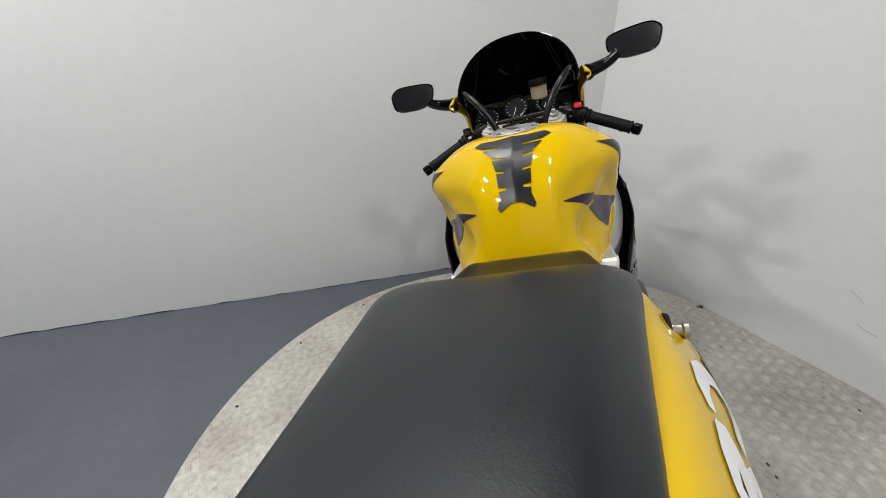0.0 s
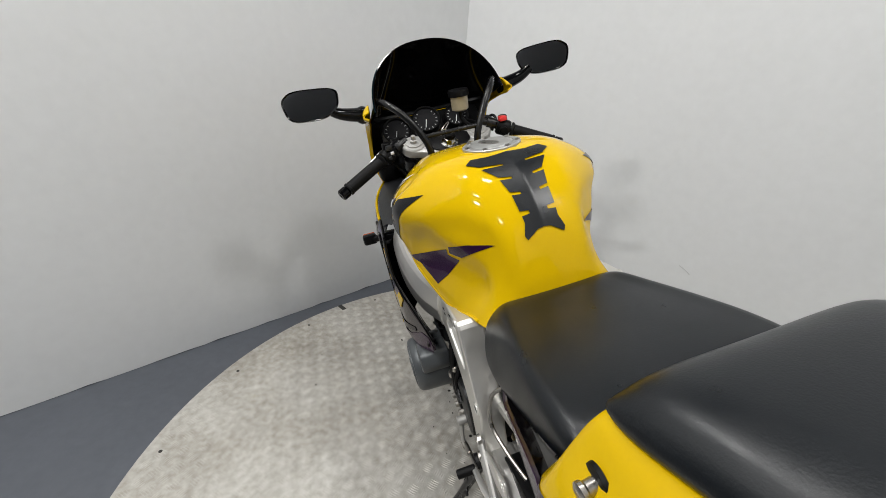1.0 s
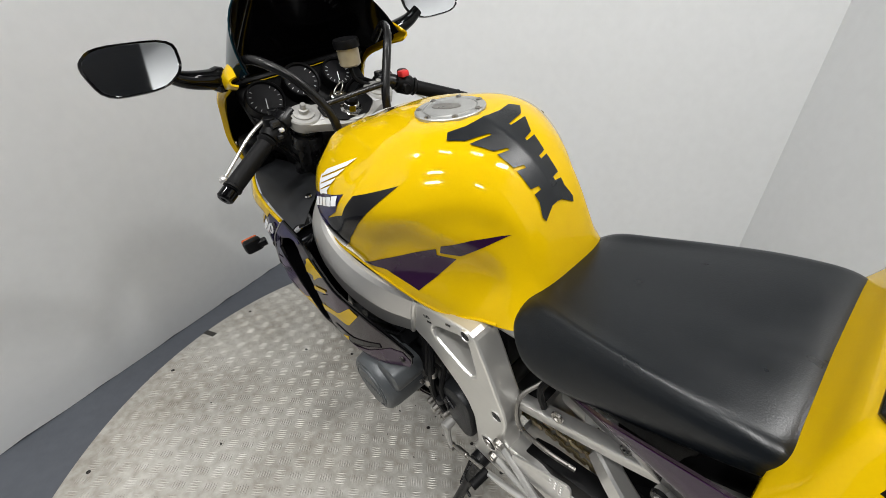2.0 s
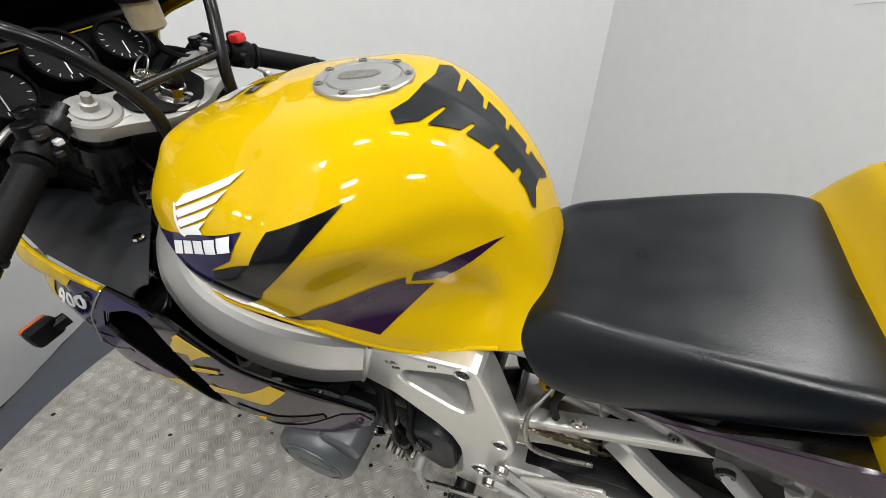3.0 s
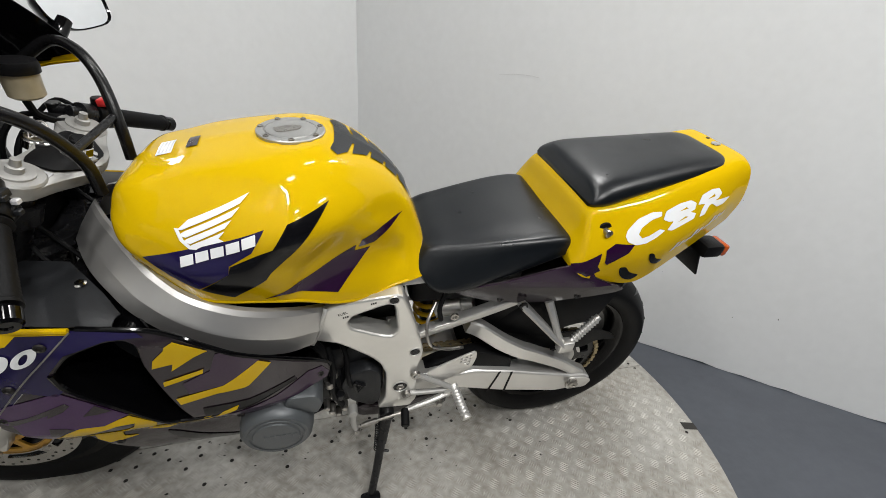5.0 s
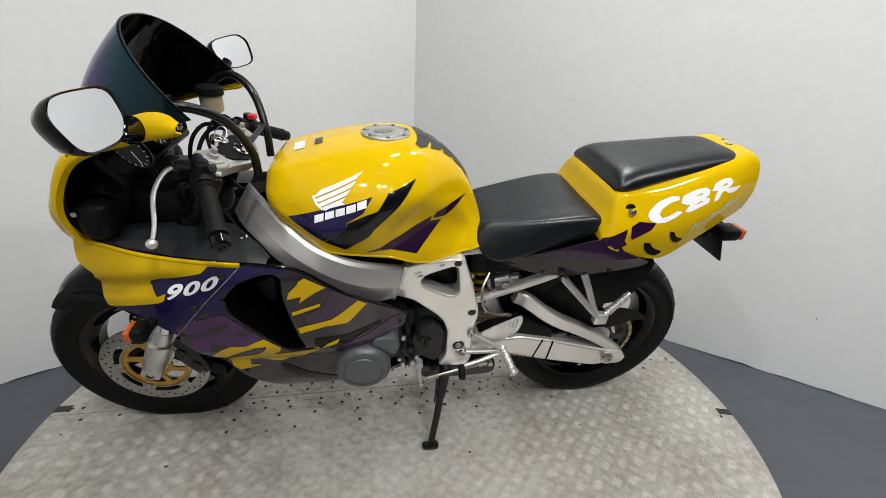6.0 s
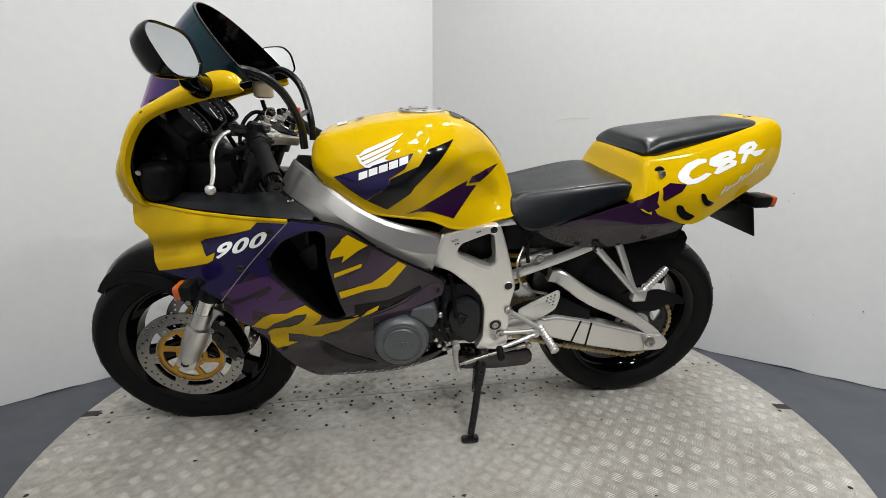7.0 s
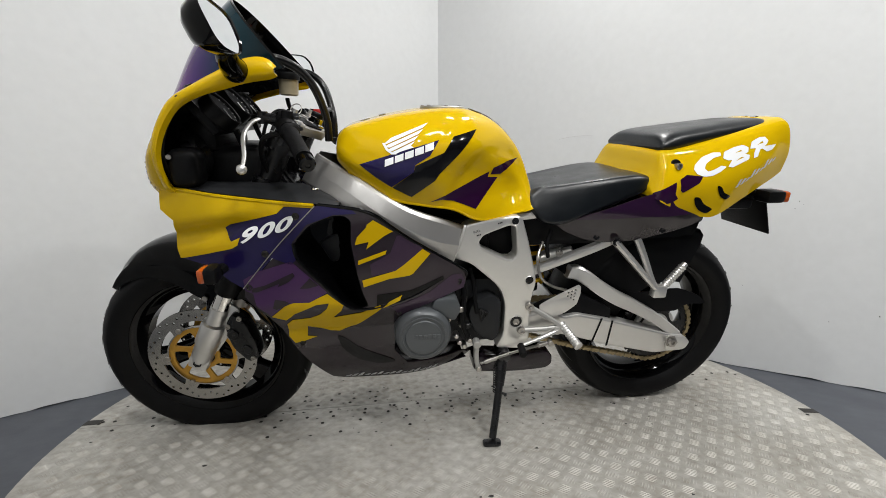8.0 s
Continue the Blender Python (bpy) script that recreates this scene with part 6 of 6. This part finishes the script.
for s in (-1, 1):
    part("swingarm_brace", gull(s), ALUMINIUM, swing, "arched polished brace", 24)
    for x0, z0, x1, z1 in ((0.470, 0.389, 0.448, 0.306), (0.506, 0.380, 0.499, 0.293)):
        part("rubber_strip", slab([(x0 - 0.003, z0), (x0 + 0.003, z0), (x1 + 0.003, z1), (x1 - 0.003, z1)], s * 0.1672, s * 0.1690), RUBBER, swing)
    part("chain_adjuster", join(slab(rounded([(0.700, 0.318), (0.758, 0.311), (0.781, 0.292), (0.768, 0.264), (0.700, 0.262)], 3), s * 0.1685, s * 0.175, (), 0.0015)), FRAME_ALU, swing)
    part("rear_axle_nut", lathe([(0, 0.020), (0.003, 0.0195), (0.003, 0.016), (0.012, 0.016), (0.014, 0.011), (0.014, 0.006), (0.010, 0.005)], (REAR.x, s * 0.175, REAR.z - 0.004), (0, s, 0), 6), STEEL, swing)
part("shock_body", rod((0.300, 0, 0.42), (0.285, 0, 0.70), 0.024, seg=20), BLACK_METAL, BIKE, "rear shock body")
coil = [Vector((0.300 - 0.015 * t, 0, 0.44 + 0.22 * t)) + Vector((0.038 * math.cos(2 * math.pi * 7 * t), 0.038 * math.sin(2 * math.pi * 7 * t), 0)) for t in [k / 140 for k in range(141)]]
part("shock_spring", tube(coil, 0.0065, 8, 1, smooth=False), SPRING, BIKE, "yellow shock spring")
part("shock_reservoir", join(rod((0.30, -0.06, 0.545), (0.36, -0.085, 0.575), 0.024), rod((0.355, -0.08, 0.57), (0.385, -0.095, 0.585), 0.015)), ALUMINIUM, BIKE, "alloy shock reservoir")

# hugger and inner mudguard
def arch(hub, rows, thick=0.003, drop=0.085):
    bm = bmesh.new()
    loops = []
    for deg, r, half in rows:
        u = Vector((math.cos(radians(deg)), 0, math.sin(radians(deg))))
        loops.append([hub + u * (r - d) + Vector((0, y * half, 0)) for y, d in ((-1, drop), (-1.0, 0.045), (-0.94, 0.016), (-0.7, 0.003), (0, 0), (0.7, 0.003), (0.94, 0.016), (1.0, 0.045), (1, drop))])
    lines = [spline(l, 3) for l in zip(*loops)]
    rings(bm, [list(r) for r in zip(*lines)], closed=False)
    bmesh.ops.recalc_face_normals(bm, faces=bm.faces)
    bmesh.ops.solidify(bm, geom=bm.faces[:], thickness=thick)
    return bm


part("rear_hugger", arch(REAR, [(72, 0.350, 0.098), (90, 0.350, 0.102), (115, 0.345, 0.104), (140, 0.342, 0.104), (165, 0.340, 0.102), (182, 0.338, 0.10)], drop=0.18), BLACK_PLASTIC, BIKE, "black rear hugger mudguard", 60)
part("inner_mudguard", arch(Vector((0.66, 0, 0.34)), [(68, 0.372, 0.095), (80, 0.368, 0.10), (100, 0.365, 0.105), (120, 0.360, 0.105), (150, 0.355, 0.10)]), BLACK_PLASTIC, BIKE, "black inner mudguard under the tail", 60)
part("chain_guard", panel(rounded([(0.44, 0.480), (0.52, 0.465), (0.607, 0.438), (0.664, 0.440), (0.760, 0.450), (0.841, 0.418), (0.872, 0.386), (0.802, 0.391), (0.765, 0.364), (0.672, 0.370), (0.60, 0.395), (0.46, 0.445)], 2), lambda x, z: -0.105, 0.004), BLACK_PLASTIC, BIKE, "black chain guard")
part("chain_block", slab(rounded([(0.262, 0.418), (0.300, 0.436), (0.412, 0.457), (0.505, 0.416), (0.512, 0.345), (0.385, 0.366), (0.262, 0.376)], 2, 0.12), -0.150, -0.112, (), 0.003), BLACK_PLASTIC, BIKE, "black guard in front of the tyre")

# sprocket and chain
def sprocket(c, y, r, teeth):
    outer = []
    for k in range(teeth):
        a = 2 * math.pi * k / teeth
        for d, q in ((-0.32, r - 0.006), (-0.12, r + 0.002), (0.12, r + 0.002), (0.32, r - 0.006)):
            t = a + d * 2 * math.pi / teeth
            outer.append(Vector((c.x + q * math.cos(t), c.z + q * math.sin(t))))
    holes = [[Vector((c.x + 0.035 * math.cos(a), c.z + 0.035 * math.sin(a))) for a in [2 * math.pi * k / 24 for k in range(24)]]]
    for k in range(6):
        m = 2 * math.pi * (k + 0.5) / 6
        pts = [(0.062, m - 0.32), (0.062, m + 0.32), (r - 0.022, m + 0.36), (r - 0.022, m), (r - 0.022, m - 0.36)]
        holes.append(rounded([Vector((c.x + q * math.cos(t), c.z + q * math.sin(t))) for q, t in pts], 2, 0.3))
    return slab(outer, y - 0.003, y + 0.003, holes)


SPROCKET_R = 0.120
part("sprocket", sprocket(REAR, -0.088, SPROCKET_R, 42), BLACK_METAL, rear_wheel, "steel rear sprocket")
part("hub_carrier", lathe([(-0.06, 0.055), (-0.082, 0.072), (-0.090, 0.070), (-0.092, 0.03)], REAR, (0, 1, 0), 32), ALUMINIUM, rear_wheel)
part("rear_brake_disc", brake_disc(REAR, 0.088, 0.070, 0.110), DISC_STEEL, rear_wheel, "small drilled rear brake disc")
drive = Vector((0.135, 0, 0.385))


def chain():
    line = []
    r1, r0 = SPROCKET_R + 0.001, 0.042
    for k in range(30):
        a = radians(-98 + 190 * k / 29)
        line.append(Vector((REAR.x + r1 * math.cos(a), -0.088, REAR.z + r1 * math.sin(a))))
    for k in range(12):
        a = radians(92 + 176 * k / 11)
        line.append(Vector((drive.x + r0 * math.cos(a), -0.088, drive.z + r0 * math.sin(a))))
    line.append(line[0])
    step, out, carry = 0.0159, [], 0.0
    for a, b in zip(line, line[1:]):
        length = (b - a).length
        while carry < length:
            out.append((a + (b - a) * (carry / length), (b - a).normalized()))
            carry += step
        carry -= length
    bits = []
    for k, (p, way) in enumerate(out):
        up = Vector((-way.z, 0, way.x))
        sag = Vector((0, 0, -0.010 * max(0, 1 - abs((p.x - 0.42) / 0.28)))) if p.z < 0.33 and p.x < 0.70 else Vector((0, 0, 0))
        y = 0.0055 if k % 2 else 0.0085
        for side in (-1, 1):
            b = bmesh.new()
            ring = []
            for t, w in ((-0.0135, 0.0), (-0.0115, 0.0062), (-0.0075, 0.0070), (0, 0.0048), (0.0075, 0.0070), (0.0115, 0.0062), (0.0135, 0.0), (0.0115, -0.0062), (0.0075, -0.0070), (0, -0.0048), (-0.0075, -0.0070), (-0.0115, -0.0062)):
                ring.append(p + sag + way * t + up * w)
            rings(b, [[q + Vector((0, side * y - 0.0009, 0)) for q in ring], [q + Vector((0, side * y + 0.0009, 0)) for q in ring]])
            bits.append(b)
    return join(*bits)


part("drive_chain", chain(), CHAIN, BIKE, "brass-coloured drive chain")

# ---- foot controls ----
for s in (-1, 1):
    drill = [(0.344 + 0.0105 * i - 0.001 * j, 0.488 + 0.004 * i - 0.0105 * j) for j in range(4) for i in range(3) if i >= j - 1]
    b = slab(rounded([(0.259, 0.452), (0.299, 0.475), (0.372, 0.511), (0.379, 0.506), (0.381, 0.486), (0.373, 0.450), (0.340, 0.425), (0.294, 0.408), (0.270, 0.414)], 2, 0.2), -0.186, -0.181, [circle(x, z, 0.0029, 8) for x, z in drill], 0.0008)
    heel = part("heel_guard", b if s < 0 else mirrored(b), ALUMINIUM, BIKE, "drilled silver heel guard")
    part("hanger_arm", join(tube([(0.231, s * 0.184, 0.450), (0.280, s * 0.190, 0.420), (0.326, s * 0.196, 0.390)], 0.0075, 10, 4), tube([(0.212, s * 0.184, 0.375), (0.270, s * 0.190, 0.378), (0.326, s * 0.196, 0.386)], 0.007, 10, 4)), SATIN, heel)
    prof = [(0, 0.012), (0.006, 0.011)]
    for k in range(8):
        prof += [(0.010 + k * 0.0085, 0.0112), (0.014 + k * 0.0085, 0.0125), (0.0165 + k * 0.0085, 0.0112)]
    prof += [(0.080, 0.013), (0.086, 0.013), (0.088, 0.009)]
    part("footpeg", lathe(prof, (0.332, s * 0.190, 0.390), (0.018, s * 0.08, -0.026), 14), ALUMINIUM, heel, "knurled alloy footpeg")
    for x, z in ((0.231, 0.450), (0.212, 0.375)):
        part("hanger_bolt", lathe([(0, 0.0125), (0.008, 0.011), (0.008, 0.006), (0.003, 0.005)], (x, s * 0.184, z), (0, s, 0), 14), STEEL, heel)
    hang = join(
        tube([(0.480, s * 0.152, 0.630), (0.535, s * 0.162, 0.574), (0.602, s * 0.172, 0.505), (0.636, s * 0.172, 0.472)], (0.016, 0.013), 8, 4, flat=0.7),
        tube([(0.549, s * 0.152, 0.636), (0.572, s * 0.162, 0.586), (0.600, s * 0.170, 0.524), (0.622, s * 0.172, 0.488)], (0.016, 0.012), 8, 4, flat=0.7),
        box(0.614, 0.656, s * 0.172 - 0.013, s * 0.172 + 0.013, 0.456, 0.494, 0.005),
    )
    hanger = part("pillion_hanger", hang, ALUMINIUM, BIKE, "silver forked pillion footrest hanger")
    part("pillion_peg", lathe([(0, 0.010), (0.012, 0.0095)] + [q for k in range(9) for q in ((0.016 + k * 0.009, 0.0095), (0.019 + k * 0.009, 0.0125), (0.021 + k * 0.009, 0.0125), (0.024 + k * 0.009, 0.0095))] + [(0.106, 0.009)], (0.645, s * 0.172, 0.482), (0.07, s * -0.02, 0.060), 12), ALUMINIUM, hanger, "ribbed folded pillion peg")
    part("hanger_bolt", lathe([(0, 0.011), (0.006, 0.010), (0.006, 0.005), (0.002, 0.004)], (0.482, s * 0.160, 0.629), (0, s, 0), 14), BLACK_METAL, hanger)
shift = part("gear_lever", join(tube([(0.316, -0.200, 0.376), (0.271, -0.205, 0.360), (0.209, -0.207, 0.338)], (0.0085, 0.0062), 10, 4, flat=0.75), lathe([(0, 0.012), (0.014, 0.012), (0.016, 0.009)], (0.316, -0.190, 0.376), (0, -1, 0), 16)), ALUMINIUM, BIKE, "silver gear lever beside the foot peg")
part("link_rod", join(tube([(0.092, -0.200, 0.281), (0.183, -0.200, 0.310), (0.296, -0.198, 0.336)], 0.0042, 8, 4), rod((0.104, -0.200, 0.285), (0.140, -0.200, 0.2965), 0.0068), rod((0.262, -0.199, 0.3285), (0.290, -0.198, 0.335), 0.0068)), STEEL, shift, "thin steel link rod")
part("shift_arm", join(tube([(0.079, -0.196, 0.346), (0.079, -0.200, 0.302), (0.087, -0.202, 0.262)], (0.0085, 0.0065), 8, 4, flat=0.8), rod((0.079, -0.180, 0.346), (0.079, -0.206, 0.346), 0.0115)), SATIN, shift, "satin shift arm on the engine")
for x, z in ((0.087, 0.266), (0.298, 0.337)):
    part("lever_joint", rod((x, -0.209, z), (x, -0.193, z), 0.0085), STEEL, shift)
part("toe_peg", rod((0.208, -0.204, 0.337), (0.203, -0.246, 0.330), 0.0105), RUBBER, shift, "black rubber toe peg")
stand = part("side_stand", join(
    tube([(0.164, -0.176, 0.296), (0.156, -0.196, 0.252), (0.148, -0.216, 0.212)], (0.019, 0.014), 12, 4, flat=0.7),
    tube([(0.150, -0.212, 0.222), (0.136, -0.246, 0.155), (0.118, -0.284, 0.086)], (0.0115, 0.0105), 12, 4),
    rod((0.165, -0.14, 0.296), (0.165, -0.196, 0.296), 0.020),
    rod((0.146, -0.228, 0.196), (0.168, -0.232, 0.192), 0.0035),
), BLACK_METAL, BIKE, "black side stand")
part("stand_foot", moved(slab(rounded([(-0.026, -0.014), (0.022, -0.016), (0.027, 0), (0.022, 0.016), (-0.026, 0.014)], 3), -0.0045, 0.0045, (), 0.001), Matrix.Translation((0.114, -0.294, 0.0795)) @ pose(0, 0, 0, 90 - 14.3, 0, 0)), BLACK_METAL, stand)
coil = [Vector((0.142, -0.190, 0.268)).lerp(Vector((0.134, -0.224, 0.196)), t) + Vector((0.0055 * math.cos(2 * math.pi * 12 * t), 0.0055 * math.sin(2 * math.pi * 12 * t), 0)) for t in [k / 120 for k in range(121)]]
part("stand_spring", tube(coil, 0.0016, 6, 1, smooth=False), BLACK_METAL, stand, "dark coil spring of the stand")

# ---- inside the nose ----
for s in (-1, 1):
    part("inner_pocket", box(-0.645, -0.578, min(s * 0.205, s * 0.135), max(s * 0.205, s * 0.135), 0.798, 0.885, 0.022, 3), BLACK_PLASTIC, BIKE, "black moulded pocket inside the nose")
    part("pocket_screw", lathe([(0, 0.006), (0.002, 0.0055), (0.002, 0.003)], (-0.632, s * 0.206, 0.868), (0, s, 0), 10), STEEL, nose_ob)
    part("rim_screw", lathe([(0, 0.0055), (0.002, 0.005), (0.0025, 0.002)], (-0.590, s * 0.2105, 0.990), (-0.2, s, 0.3), 10), SCREW, nose_ob)
part("air_duct", join(box(-0.60, -0.45, -0.115, 0.115, 0.735, 0.885, 0.03, 3)), BLACK_PLASTIC, BIKE, "black ducting between nose and fork")
part("lamp_back", lathe([(0, 0.075), (0.03, 0.072), (0.05, 0.05), (0.06, 0.03)], (-0.63, -0.07, 0.865), (1, 0, 0.1), 24), BLACK_METAL, BIKE, "black back of the headlamp")
for k, (x, y, z) in enumerate(((0.040, -0.178, 0.480), (0.052, -0.182, 0.400), (0.030, -0.186, 0.455))):
    part("hose_clip", rod((x, y, z - 0.008), (x, y, z + 0.008), 0.010, seg=12), (STEEL, BLACK_METAL, STEEL)[k], engine)

# small controls on the left switch housing and the clutch side
for dx, dy, dz, mat in ((0.016, 0.016, 0.030, GREY_PLASTIC), (0.020, 0.028, 0.018, SILVER_GRAPHIC), (0.022, 0.020, 0.006, GREY_PLASTIC)):
    c = Vector((-0.372 + dx, -0.198 + dy, 0.921 + dz))
    part("switch", steered(box(c.x - 0.005, c.x + 0.005, c.y - 0.005, c.y + 0.005, c.z - 0.004, c.z + 0.004, 0.0015, 1)), mat, BIKE, "small switch on the handlebar")
part("clutch_cable", steered(tube([(-0.440, -0.152, 0.948), (-0.470, -0.120, 0.952), (-0.478, -0.085, 0.925), (-0.455, -0.075, 0.860), (-0.400, -0.110, 0.780), (-0.330, -0.130, 0.700)], 0.0042, 8, 6)), BLACK_PLASTIC, BIKE, "black clutch cable")
part("brake_hose", steered(tube([(-0.420, 0.120, 0.955), (-0.470, 0.085, 0.965), (-0.505, 0.060, 0.900), (-0.520, 0.070, 0.720), (-0.570, 0.095, 0.560), (-0.585, 0.100, 0.430)], 0.0052, 8, 6)), BLACK_PLASTIC, BIKE, "black rubber brake hose")

# added filler: stands in for the dark interior behind the frame window
part("window_filler", box(0.075, 0.205, -0.118, 0.118, 0.585, 0.690, 0.008), BLACK_PLASTIC, BIKE, "black filler box added to darken the frame window")
nose_tree = tree_of(nose_ob)
for k in range(8):
    for y in (0.150, 0.166):
        z = 0.790 + k * 0.0115 + (0.005 if y > 0.16 else 0)
        for s in (-1, 1):
            hit, normal, _, _ = nose_tree.ray_cast(Vector((-1.2, s * y, z)), Vector((1, 0, 0)))
            if hit is not None:
                part("vent_hole", lathe([(0.0002, 0.0028), (0.0006, 0.0024)], hit, normal if normal.x < 0 else -normal, 8), BLACK_GLOSS, nose_ob, "small dark vent hole")

# bolts and a plain mark on the calipers
for s in (-1, 1):
    for x, z in ((-0.602, 0.402), (-0.548, 0.300), (-0.570, 0.425)):
        part("caliper_bolt", steered(lathe([(0, 0.0075), (0.005, 0.007), (0.005, 0.004), (0.002, 0.003)], (x, s * 0.1265, z), (0, s, 0), 10)), STEEL, BIKE)
    for k in range(5):
        x, z = -0.580 + k * 0.0042, 0.372 - k * 0.0085
        b = box(-0.0042, 0.0042, -0.0006, 0.0006, -0.0030, 0.0030)
        part("mark_bar", steered(moved(b, Matrix.Translation((x, s * 0.1268, z)) @ pose(0, 0, 0, 0, 62, 0))), SILVER_GRAPHIC, BIKE, "plain grey mark on the caliper")
